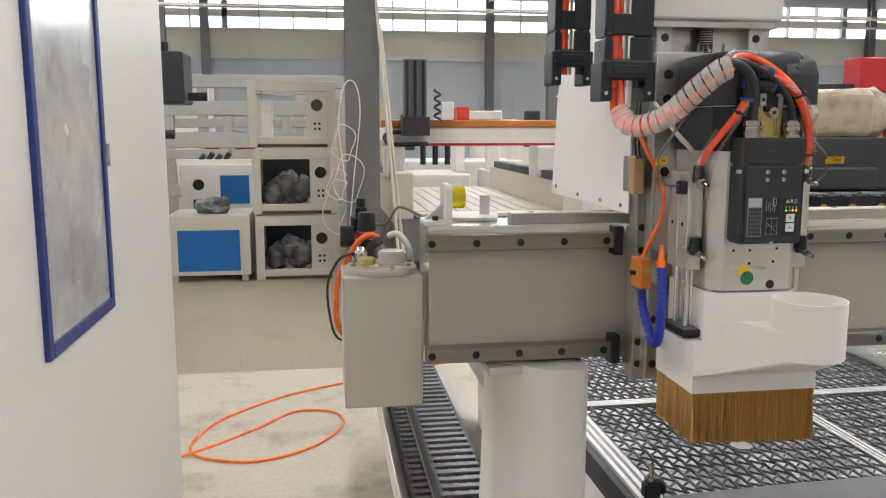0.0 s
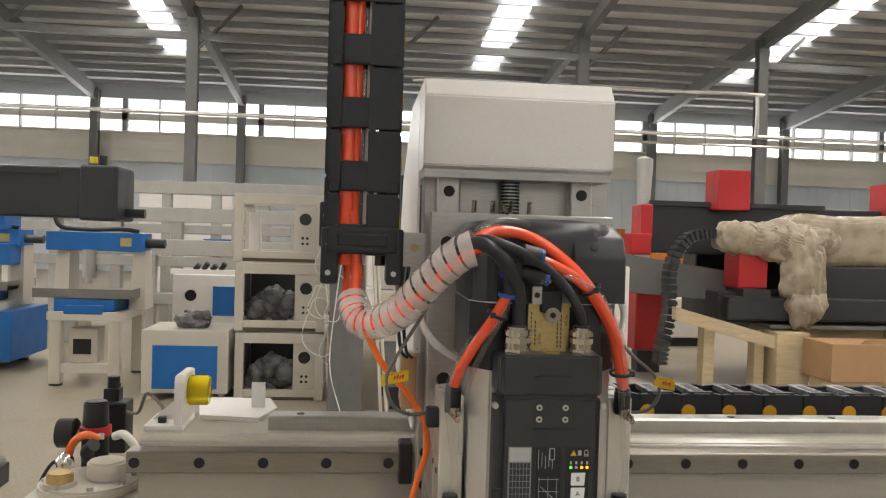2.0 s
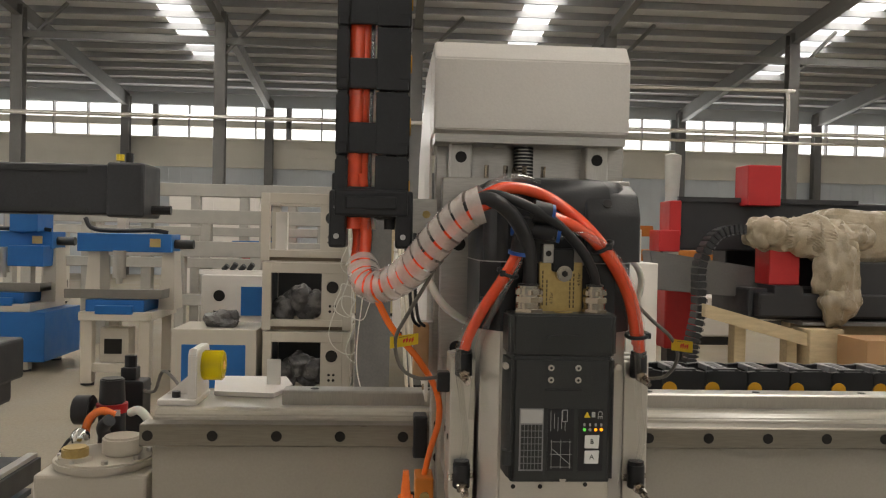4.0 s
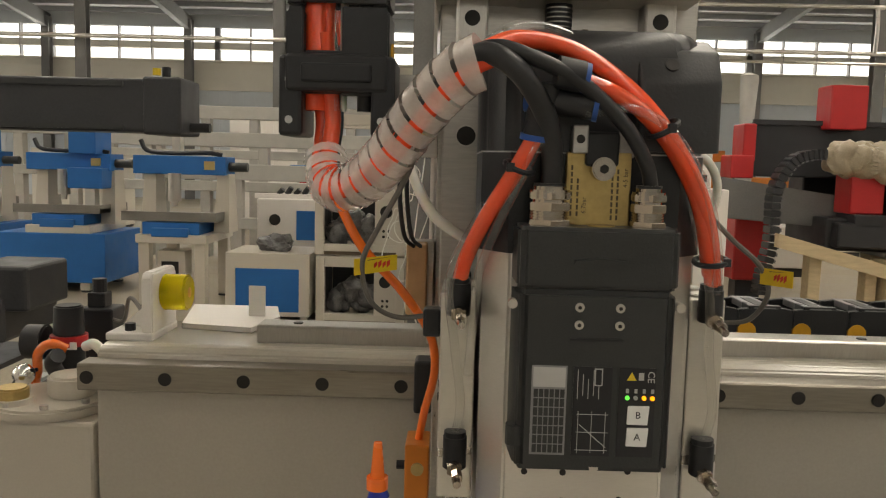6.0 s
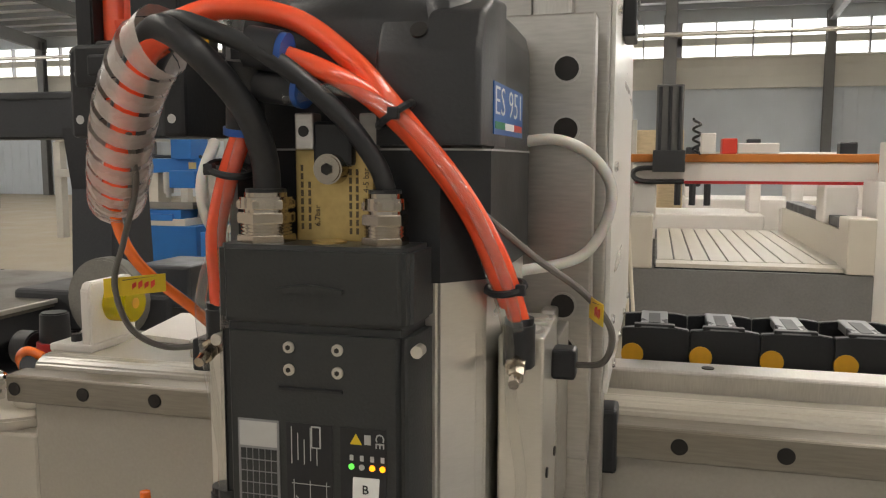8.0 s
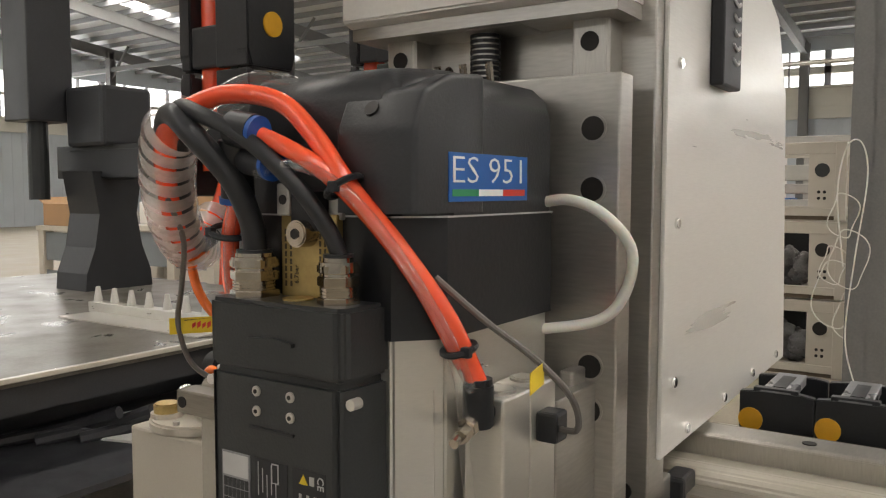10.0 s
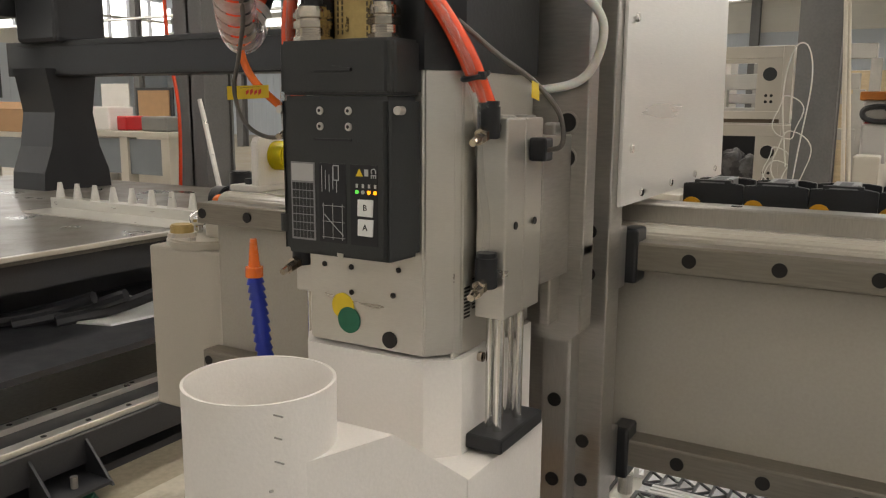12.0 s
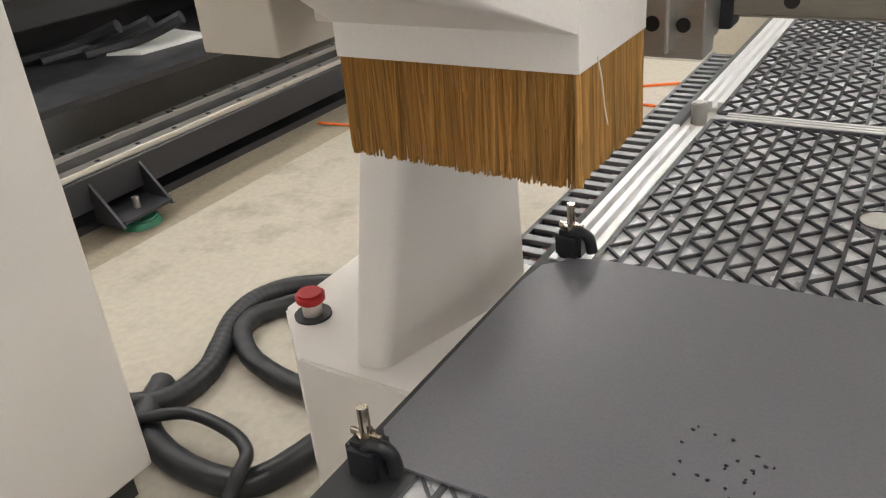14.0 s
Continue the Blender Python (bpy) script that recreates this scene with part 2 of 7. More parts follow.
def clear_plastic(name, tint, rough, gloss):
    """Thin clear plastic: see-through, with a glossy skin that grows towards the rim."""
    m = bpy.data.materials.new(name)
    m.use_nodes = True
    nt = m.node_tree
    nt.nodes.remove(nt.nodes["Principled BSDF"])
    tr, gl, mx = nt.nodes.new("ShaderNodeBsdfTransparent"), nt.nodes.new("ShaderNodeBsdfGlossy"), nt.nodes.new("ShaderNodeMixShader")
    fr, ns, bp = nt.nodes.new("ShaderNodeLayerWeight"), nt.nodes.new("ShaderNodeTexNoise"), nt.nodes.new("ShaderNodeBump")
    tr.inputs[0].default_value = (*tint, 1)
    gl.inputs[0].default_value = (0.95, 0.95, 0.95, 1)
    gl.inputs["Roughness"].default_value = rough
    fr.inputs[0].default_value = 0.5
    pw, sc = nt.nodes.new("ShaderNodeMath"), nt.nodes.new("ShaderNodeMath")
    pw.operation, sc.operation = "POWER", "MULTIPLY_ADD"
    pw.inputs[1].default_value = 3.0
    sc.inputs[1].default_value, sc.inputs[2].default_value = gloss, 0.06
    nt.links.new(fr.outputs["Facing"], pw.inputs[0])
    nt.links.new(pw.outputs[0], sc.inputs[0])
    ns.inputs["Scale"].default_value = 60
    bp.inputs["Strength"].default_value = 0.06
    nt.links.new(ns.outputs[0], bp.inputs["Height"])
    nt.links.new(bp.outputs[0], gl.inputs["Normal"])
    nt.links.new(sc.outputs[0], mx.inputs[0])
    nt.links.new(tr.outputs[0], mx.inputs[1])
    nt.links.new(gl.outputs[0], mx.inputs[2])
    df, m2 = nt.nodes.new("ShaderNodeBsdfDiffuse"), nt.nodes.new("ShaderNodeMixShader")
    df.inputs[0].default_value = (0.85, 0.83, 0.8, 1)
    m2.inputs[0].default_value = 0.035
    nt.links.new(mx.outputs[0], m2.inputs[1])
    nt.links.new(df.outputs[0], m2.inputs[2])
    nt.links.new(m2.outputs[0], nt.nodes["Material Output"].inputs[0])
    return m


M["clear"] = clear_plastic("clear_tube", (0.96, 0.96, 0.95), 0.06, 0.7)
M["clearfilm"] = clear_plastic("clear_packing_film", (0.93, 0.93, 0.93), 0.2, 0.35)

# ---- mesh helpers ----


def thing(name, at, label, category, group="", kind=""):
    ob = new(name)
    ob.location = at
    ob.empty_display_size = 0.05
    return tagged(ob, label, category, group, kind)


def root_of(ob):
    while ob.parent:
        ob = ob.parent
    return ob


def part(name, bm, mat, parent=None, label="", smooth=False):
    """One mesh object; bm is in world metres, parent is a thing or a part of one."""
    me = bpy.data.meshes.new(name)
    bmesh.ops.recalc_face_normals(bm, faces=bm.faces)
    if parent:
        bmesh.ops.translate(bm, verts=bm.verts, vec=-Vector(root_of(parent).location))
    bm.to_mesh(me)
    bm.free()
    me.materials.append(M[mat] if isinstance(mat, str) else mat)
    if smooth:
        for p in me.polygons:
            p.use_smooth = True
        me.set_sharp_from_angle(angle=radians(38))
    ob = new(name, me)
    if parent:
        ob.parent = parent
    return tagged(ob, label)


def clone(ob, offset):
    """Another object on the same mesh, moved by offset."""
    o = ob.copy()
    scene.collection.objects.link(o)
    o.location = Vector(ob.location) + Vector(offset)
    return o


def single(name, bm, mat, label, category, group="", kind="", smooth=False):
    return tagged(part(name, bm, mat, None, "", smooth), label, category, group, kind)


def box(x0, x1, y0, y1, z0, z1, bevel=0.0, bm=None, seg=2):
    own = bmesh.new()
    r = bmesh.ops.create_cube(own, size=1)
    bmesh.ops.scale(own, verts=own.verts, vec=(x1 - x0, y1 - y0, z1 - z0))
    bmesh.ops.translate(own, verts=own.verts, vec=((x0 + x1) / 2, (y0 + y1) / 2, (z0 + z1) / 2))
    if bevel:
        bmesh.ops.bevel(own, geom=own.edges[:], offset=bevel, segments=seg, affect="EDGES", profile=0.5)
    return join(bm, own)


def join(bm, own):
    if bm is None:
        return own
    me = bpy.data.meshes.new("join")
    own.to_mesh(me)
    own.free()
    bm.from_mesh(me)
    bpy.data.meshes.remove(me)
    return bm


def rod(p0, p1, r0, r1=None, seg=20, bm=None, bevel=0.0):
    own = bmesh.new()
    p0, p1 = Vector(p0), Vector(p1)
    d = p1 - p0
    bmesh.ops.create_cone(own, cap_ends=True, segments=seg, radius1=r0, radius2=r0 if r1 is None else r1, depth=d.length)
    if bevel:
        bmesh.ops.bevel(own, geom=[e for e in own.edges if len(e.link_faces) == 2 and max(len(f.verts) for f in e.link_faces) > 4], offset=bevel, segments=2, affect="EDGES")
    bmesh.ops.transform(own, matrix=Matrix.Translation((p0 + p1) / 2) @ d.to_track_quat("Z", "Y").to_matrix().to_4x4(), verts=own.verts)
    return join(bm, own)


def prism(poly, axis, a, b, bevel=0.0, bm=None):
    """A polygon in the two other axes (in xyz order), drawn out along axis from a to b."""
    own = bmesh.new()
    i = "xyz".index(axis)

    def at(p, v):
        q = list(p)
        q.insert(i, v)
        return q

    lo = [own.verts.new(at(p, a)) for p in poly]
    hi = [own.verts.new(at(p, b)) for p in poly]
    own.faces.new(lo)
    own.faces.new(hi[::-1])
    n = len(poly)
    for k in range(n):
        own.faces.new((lo[k], lo[(k + 1) % n], hi[(k + 1) % n], hi[k]))
    bmesh.ops.recalc_face_normals(own, faces=own.faces)
    if bevel:
        bmesh.ops.bevel(own, geom=own.edges[:], offset=bevel, segments=2, affect="EDGES")
    return join(bm, own)


def loft(rings, bm=None, caps=True):
    own = bmesh.new()
    rows = [[own.verts.new(p) for p in ring] for ring in rings]
    n = len(rows[0])
    for a, b in zip(rows, rows[1:]):
        for k in range(n):
            own.faces.new((a[k], a[(k + 1) % n], b[(k + 1) % n], b[k]))
    if caps:
        own.faces.new(rows[0][::-1])
        own.faces.new(rows[-1])
    return join(bm, own)


def curve_points(pts, steps=8):
    """Catmull-Rom through pts."""
    p = [Vector(q) for q in pts]
    p = [2 * p[0] - p[1]] + p + [2 * p[-1] - p[-2]]
    out = []
    for i in range(1, len(p) - 2):
        a, b, c, d = p[i - 1:i + 3]
        for s in range(steps):
            t = s / steps
            out.append(0.5 * ((2 * b) + (c - a) * t + (2 * a - 5 * b + 4 * c - d) * t * t + (3 * b - a - 3 * c + d) * t ** 3))
    return out + [p[-2]]


def tube(pts, r, seg=12, steps=8, bm=None, radius=None):
    line = curve_points(pts, steps)
    rings = []
    up = Vector((0.3, 0.2, 0.93))
    for i, q in enumerate(line):
        d = (line[min(i + 1, len(line) - 1)] - line[max(i - 1, 0)]).normalized()
        side = d.cross(up)
        if side.length < 0.05:
            side = d.cross(Vector((1, 0, 0)))
        side.normalize()
        up = side.cross(d).normalized()
        rad = radius(i / (len(line) - 1)) if radius else r
        rings.append([q + rad * (math.cos(6.28318 * k / seg) * side + math.sin(6.28318 * k / seg) * up) for k in range(seg)])
    return loft(rings, bm)


def text(name, body, size, m, mat, parent, label="", extrude=0.0002, squeeze=1.0, thin=0.0):
    """Lettering turned into a mesh; m is its world pose."""
    cu = bpy.data.curves.new(name, "FONT")
    cu.body, cu.size, cu.extrude, cu.resolution_u = body, size, extrude, 2
    cu.align_x, cu.align_y, cu.offset = "CENTER", "CENTER", -thin
    tmp = bpy.data.objects.new("tmp", cu)
    me = bpy.data.meshes.new_from_object(tmp)
    bpy.data.objects.remove(tmp)
    me.transform(Matrix.Translation(-Vector(root_of(parent).location)) @ m @ Matrix.Diagonal((squeeze, 1, 1, 1)))
    me.materials.clear()
    me.materials.append(M[mat])
    ob = new(name, me)
    ob.parent = parent
    return tagged(ob, label)

# ---- hall ----
X0, X1, Y0, Y1 = -30.0, 30.0, -14.0, 28.0
single("floor", box(X0, X1, Y0, Y1, -0.2, 0.0), "concrete", "dusty beige concrete floor slab of the hall", "floor", kind="structure")
single("floor_strip", box(-1.2, 4.0, -3.0, 4.62, -0.1, 0.004), "concrete_new", "paler smooth concrete strip under the machines", "floor", kind="structure")

COLS = (-26.9, -22.3, -17.6, -13.0, -8.3, -3.65, 1.0, 5.7, 10.3, 15.1, 19.8, 24.5)


def build_wall(name, along, at, a, b, out, wins, label):
    """A wall of panels with two bands of openings; along is the axis it runs on."""
    w = thing(name, (0, 0, 0), label, "wall", kind="structure")
    t0, t1 = (at, at + 0.2 * out) if out > 0 else (at + 0.2 * out, at)

    def slab(z0, z1, mat, nm):
        bm = box(a, b, t0, t1, z0, z1) if along == "x" else box(t0, t1, a, b, z0, z1)
        part(nm, bm, mat, w)

    zs = [z for pair in wins for z in pair]
    zm = min(3.7, zs[0] - 0.3)
    slab(0, zm, "wall_grey", "lower_panel")
    slab(zm, zs[0], "wall_beige", "upper_panel")
    if len(wins) > 1:
        slab(zs[1], zs[2], "wall_beige", "spandrel")
    slab(zs[-1], 9.5, "wall_grey", "header_panel")
    rib = bmesh.new()
    n = int((b - a) / 0.4)
    for k in range(n):
        u = a + (k + 0.5) * (b - a) / n
        q = (at - 0.012, at) if out > 0 else (at, at + 0.012)
        if along == "x":
            box(u - 0.012, u + 0.012, q[0], q[1], 0.0, zm - 0.09, bm=rib)
        else:
            box(q[0], q[1], u - 0.012, u + 0.012, 0.0, zm - 0.09, bm=rib)
    part("wall_rib", rib, "wall_grey", w)
    laps = max(2, int((zs[0] - zm) / 0.24))
    for k in range(1, laps):
        z = zm + (zs[0] - zm) * k / laps
        q = (at - 0.02, at) if out > 0 else (at, at + 0.02)
        part("sheet_lap", box(a, b, q[0], q[1], z, z + 0.03) if along == "x" else box(q[0], q[1], a, b, z, z + 0.03), "wall_beige", w)
    mull = bmesh.new()
    for k in range(int((b - a) / 1.1)):
        u = a + (k + 0.5) * 1.1
        wd = 0.09 if k % 4 == 0 else 0.022
        if along == "x":
            box(u - wd, u + wd, t0, t1, zs[0], zs[-1], bm=mull)
        else:
            box(t0, t1, u - wd, u + wd, zs[0], zs[-1], bm=mull)
    part("window_mullion", mull, "purlin", w)
    for z in (zm - 0.08, zs[0] - 0.08):
        bm = box(a, b, t0 - 0.12, t1 + 0.1, z, z + 0.07) if along == "x" else box(t0 - 0.1, t1 + 0.12, a, b, z, z + 0.07)
        part("girt", bm, "wall_beige", w)
    return w


build_wall("wall_north", "x", Y1, X0, X1, 1, ((4.62, 4.98), (5.2, 5.68)), "far wall of grey panels and beige sheet with two window bands")
build_wall("wall_west", "y", X0, Y0, Y1, -1, ((4.2, 5.03), (5.13, 5.95)), "side wall of grey panels with two bright window bands")
build_wall("wall_east", "y", X1, Y0, Y1, 1, ((4.62, 4.98), (5.2, 5.68)), "side wall of grey panels with two window bands")
build_wall("wall_south", "x", Y0, X0, X1, -1, ((4.62, 4.98), (5.2, 5.68)), "rear wall of grey panels with two window bands")
for nm, bm in (("backdrop", box(X0 - 9, X1 + 9, Y1 + 4, Y1 + 4.1, -1, 14)), ("backdrop", box(X0 - 5, X0 - 4.9, Y0 - 9, Y1 + 9, -1, 14)), ("backdrop", box(X1 + 4.9, X1 + 5, Y0 - 9, Y1 + 9, -1, 14)), ("backdrop", box(X0 - 9, X1 + 9, Y0 - 4.1, Y0 - 4, -1, 14)), ("backdrop", box(X0 - 9, X1 + 9, Y0 - 9, Y1 + 9, 14, 14.1))):
    single(nm, bm, "sky", "bright overcast sky seen through the glazing", "sky", kind="structure")

# roof: sloping sheets with open skylight strips between them
roof = bmesh.new()
edges = [X0]
for s in SKYLIGHTS:
    edges += [s - 0.4, s + 0.4]
edges.append(X1)
for a, b in zip(edges[::2], edges[1::2]):
    prism([(Y1, roof_z(Y1)), (-2.0, roof_z(-2.0)), (Y0, roof_z(Y0) + 1.0), (Y0, roof_z(Y0) + 1.06), (-2.0, roof_z(-2.0) + 0.06), (Y1, roof_z(Y1) + 0.06)], "x", a, b, bm=roof)
for s in SKYLIGHTS:
    prism([(Y1, roof_z(Y1)), (24.4, roof_z(24.4)), (24.4, roof_z(24.4) + 0.06), (Y1, roof_z(Y1) + 0.06)], "x", s - 0.4, s + 0.4, bm=roof)
single("ceiling", roof, "roof", "pale grey profiled roof sheets with open skylight strips", "ceiling", kind="structure")
pur = thing("roof_purlins", (0, 0, 0), "galvanised purlins under the roof sheets", "purlin", kind="structure")
for k in range(34):
    y = 27.6 - 0.85 * k
    z = roof_z(y)
    part("purlin", prism([(y - 0.035, z - 0.16), (y + 0.035, z - 0.16), (y + 0.035, z), (y - 0.035, z)], "x", X0, X1), "purlin", pur)
frame_ = thing("portal_frame", (0, 0, 0), "grey painted steel portal frames carrying the roof", "steel frame", kind="structure")


def h_section(x, y, w, z0, z1, bm=None):
    bm = box(x - w / 2, x + w / 2, y - w / 2, y - w / 2 + 0.02, z0, z1, bm=bm)
    box(x - w / 2, x + w / 2, y + w / 2 - 0.02, y + w / 2, z0, z1, bm=bm)
    return box(x - 0.012, x + 0.012, y - w / 2, y + w / 2, z0, z1, bm=bm)


for x in COLS:
    for a, b in ((28.0, 12.0), (12.0, -2.0)):
        za, zb = roof_z(a) - 0.16, roof_z(b) - 0.16
        bm = prism([(a, za - 0.5), (b, zb - 0.32), (b, zb - 0.31), (a, za - 0.49)], "x", x - 0.09, x + 0.09)
        prism([(a, za - 0.5), (b, zb - 0.32), (b, zb), (a, za)], "x", x - 0.012, x + 0.012, bm=bm)
        part("rafter", bm, "column", frame_)
    part("post", h_section(x, 20.0, 0.26, 0, roof_z(20) - 0.3), "column", frame_)
    part("post", h_section(x, 27.7, 0.26, 0, roof_z(27.7) - 0.3), "column", frame_)
    part("brace", rod((x, 20.0, 5.6), (x + 1.1, 20.0, 6.75), 0.05, seg=6), "column", frame_)
part("tie_beam", box(X0, X1, 19.93, 20.07, 5.9, 6.06), "column", frame_)
single("water_pipe", rod((X0, 19.7, 4.12), (X1, 19.7, 4.16), 0.05, seg=10), "alu", "long galvanised water pipe hung along the posts", "pipe", kind="structure")
single("pipe_riser", tube([(1.5, 19.6, 5.14), (6.0, 19.6, 5.15), (9.85, 19.6, 5.17), (9.99, 19.6, 5.13), (10.02, 19.6, 5.0), (10.03, 19.6, 4.6), (10.04, 19.65, 4.16)], 0.045, seg=10), "alu", "galvanised pipe run dropping down beside a post", "pipe", kind="structure")
single("conduit", rod((6.0, 19.6, 3.9), (X1, 19.6, 3.9), 0.035, seg=8), "alu", "thin galvanised conduit along the posts", "pipe", kind="structure")
# near post
single("steel_column", box(0.195, 0.455, 7.0, 7.27, 0, 8.2, 0.008, bm=h_section(0.325, 7.135, 0.28, 0, 8.2)), "column", "dark grey H-section hall column with hanging cables", "column", kind="structure")

# ---- main router: gantry beam ----
HX, HZ, LZ = 0.16, 1.17, 0.966
gantry = thing("gantry_beam", (0.15, 1.5, 0.94), "cream painted gantry beam with bolted steel guide rails", "gantry beam")
BX1 = 3.3
part("beam_body", prism([(1.476, 0.944), (1.476, 1.181), (1.479, 1.189), (1.486, 1.194), (1.496, 1.196), (1.62, 1.196), (1.62, 0.944)], "x", 0.158, BX1, 0.002), "beam", gantry)
for z, nm in ((HZ, "guide_rail"), (LZ, "guide_rail")):
    r = part(nm, prism([(1.477, z - 0.014), (1.450, z - 0.014), (1.4485, z - 0.0125), (1.4485, z + 0.0125), (1.450, z + 0.014), (1.477, z + 0.014)], "x", 0.150, BX1, 0.0006), "guide", gantry, "ground steel guide rail")
    sock = part("bolt_socket", rod((HX, 1.4475, z), (HX, 1.4495, z), 0.0068, seg=18), "hole", r)
    for k in range(1, 39):
        clone(sock, (0.08 * k, 0, 0))
part("rack", prism([(1.515, 1.1945), (1.512, 1.2135), (1.515, 1.2155), (1.548, 1.2155), (1.548, 1.1945)], "x", 0.318, BX1, 0.0006), "steel", gantry, "toothed steel rack strip")
s0 = part("rack_bolt", rod((0.36, 1.53, 1.2150), (0.36, 1.53, 1.2163), 0.0055, seg=14), "hole", gantry)
for k in range(1, 20):
    clone(s0, (0.155 * k, 0, 0))
part("end_tab", box(0.280, 0.300, 1.628, 1.631, 1.19, 1.240), "sheet", gantry)
part("chain_tray", box(0.70, BX1, 1.628, 1.74, 1.152, 1.162), "sheet", gantry)
part("sheet_flange", prism([(0.215, 1.575), (0.30, 1.56), (0.318, 1.63), (0.30, 1.7), (0.19, 1.7)], "z", 1.1965, 1.2025), "white", gantry)

stop = thing("end_stop", (0.19, 1.55, 1.196), "white bracket with a yellow urethane bumper", "end stop")
part("bracket_foot", box(0.155, 0.207, 1.505, 1.585, 1.1955, 1.204, 0.002), "white", stop)
part("bracket_plate", prism([(1.507, 1.203), (1.507, 1.262), (1.512, 1.270), (1.578, 1.270), (1.583, 1.262), (1.583, 1.203)], "x", 0.194, 0.206, 0.0015), "white", stop)
part("bumper", rod((0.206, 1.545, 1.244), (0.234, 1.545, 1.244), 0.0205, seg=32, bevel=0.002), "yellow", stop, "yellow translucent urethane bumper", True)
part("gusset", prism([(0.194, 1.204), (0.194, 1.236), (0.158, 1.204)], "y", 1.541, 1.549, 0.001), "white", stop)
part("bumper_core", rod((0.2341, 1.545, 1.244), (0.2344, 1.545, 1.244), 0.006, seg=16), "dot", stop)
for y in (1.522, 1.568):
    part("screw", rod((0.176, y, 1.204), (0.176, y, 1.212), 0.0058, seg=12), "black", stop)

# cable carrier on the beam
def carrier_x(name, x0, n, pitch, y0, y1, z0, z1, label):
    c = thing(name, (x0, y0, z0), label, "cable carrier")
    side = part("side_link", prism([(x0, z0), (x0 + pitch - 0.0012, z0), (x0 + pitch - 0.0012, z1 - 0.003), (x0 + pitch * 0.8, z1 - 0.001), (x0 + pitch * 0.3, z1 - 0.001), (x0, z1 - 0.003)], "y", y0, y0 + 0.010, 0.0008), "black", c)
    back = clone(side, (0, y1 - y0 - 0.010, 0))
    bar = part("cross_bar", box(x0 + 0.018, x0 + 0.046, y0 + 0.0005, y1 - 0.0005, z1 - 0.009, z1, 0.0012), "chainbar", c)
    slot = part("bar_slot", box(x0 + 0.026, x0 + 0.038, y0 + 0.018, y1 - 0.018, z1 - 0.0005, z1 + 0.0006), "black", c)
    latch = part("bar_latch", box(x0 + 0.012, x0 + 0.052, y0 + 0.001, y0 + 0.011, z1 - 0.004, z1 + 0.0018, 0.001), "black", c)
    floor_bar = part("cross_bar", box(x0 + 0.012, x0 + 0.05, y0 + 0.011, y1 - 0.011, z0, z0 + 0.006), "black", c)
    dot = part("pivot_plug", rod((x0 + 0.0105, y0 - 0.001, z0 + 0.038), (x0 + 0.0105, y0 + 0.004, z0 + 0.038), 0.0112, seg=20), "dot", c)
    for k in range(1, n):
        for o in (side, back, bar, slot, latch, floor_bar, dot):
            clone(o, (pitch * k, 0, 0))
    return c


carrier_x("cable_carrier", 0.7465, 37, 0.0672, 1.632, 1.722, 1.163, 1.2305, "black plastic cable carrier with amber pivot plugs lying behind the beam")

# ---- gearbox housing and its fittings at the beam end ----
hous = thing("gearbox_housing", (0.075, 1.55, 0.86), "grey-cream painted square gearbox housing with a round flange on top", "gearbox")
part("case", box(0.004, 0.1485, 1.488, 1.63, 0.862, 1.108, 0.004), "cream", hous)
part("flange", rod((0.077, 1.545, 1.108), (0.077, 1.545, 1.121), 0.066, seg=40, bevel=0.003), "cream", hous, "", True)
part("boss", rod((0.098, 1.548, 1.121), (0.098, 1.548, 1.146), 0.026, seg=28, bevel=0.003), "cream", hous, "", True)
part("brass_plug", rod((0.048, 1.513, 1.121), (0.048, 1.513, 1.139), 0.017, seg=24, bevel=0.002), "brass", hous, "brass filler plug", True)
part("plug_collar", rod((0.048, 1.513, 1.117), (0.048, 1.513, 1.127), 0.021, seg=24), "cream", hous, "", True)
part("breather", rod((0.040, 1.552, 1.121), (0.040, 1.552, 1.134), 0.007, seg=16), "chrome", hous, "", True)
brt = bmesh.new()
bmesh.ops.create_uvsphere(brt, u_segments=20, v_segments=12, radius=0.0125)
bmesh.ops.translate(brt, verts=brt.verts, vec=(0.040, 1.552, 1.142))
part("breather_cap", brt, "chrome", hous, "polished domed breather cap", True)
for k in range(8):
    a = k * 0.785 + 0.3
    part("flange_bolt", rod((0.077 + 0.056 * math.cos(a), 1.545 + 0.056 * math.sin(a), 1.121), (0.077 + 0.056 * math.cos(a), 1.545 + 0.056 * math.sin(a), 1.126), 0.0045, seg=10), "steel", hous)
reg = thing("air_regulator", (0.056, 1.63, 1.121), "black and red air pressure regulator with a gauge", "regulator")
part("body", rod((0.056, 1.63, 1.10), (0.056, 1.63, 1.16), 0.019, seg=20), "black", reg, "", True)
part("maker_label", box(0.058, 0.074, 1.6105, 1.6115, 1.158, 1.167), "paper", reg)
part("collar", rod((0.056, 1.63, 1.16), (0.056, 1.63, 1.173), 0.022, seg=24), "red", reg, "red locking collar", True)
part("knob", rod((0.056, 1.63, 1.173), (0.056, 1.63, 1.21), 0.0185, 0.017, seg=24, bevel=0.002), "black", reg, "", True)
part("gauge", rod((0.004, 1.628, 1.163), (0.030, 1.628, 1.163), 0.0215, seg=28, bevel=0.002), "black", reg, "round black pressure gauge", True)
part("gauge_stem", rod((0.030, 1.628, 1.163), (0.040, 1.63, 1.160), 0.006, seg=10), "brass", reg)
part("elbow", tube([(0.06, 1.59, 1.135), (0.062, 1.575, 1.15), (0.075, 1.562, 1.163)], 0.009, seg=12), "black", reg, "", True)
SOLX = -0.024
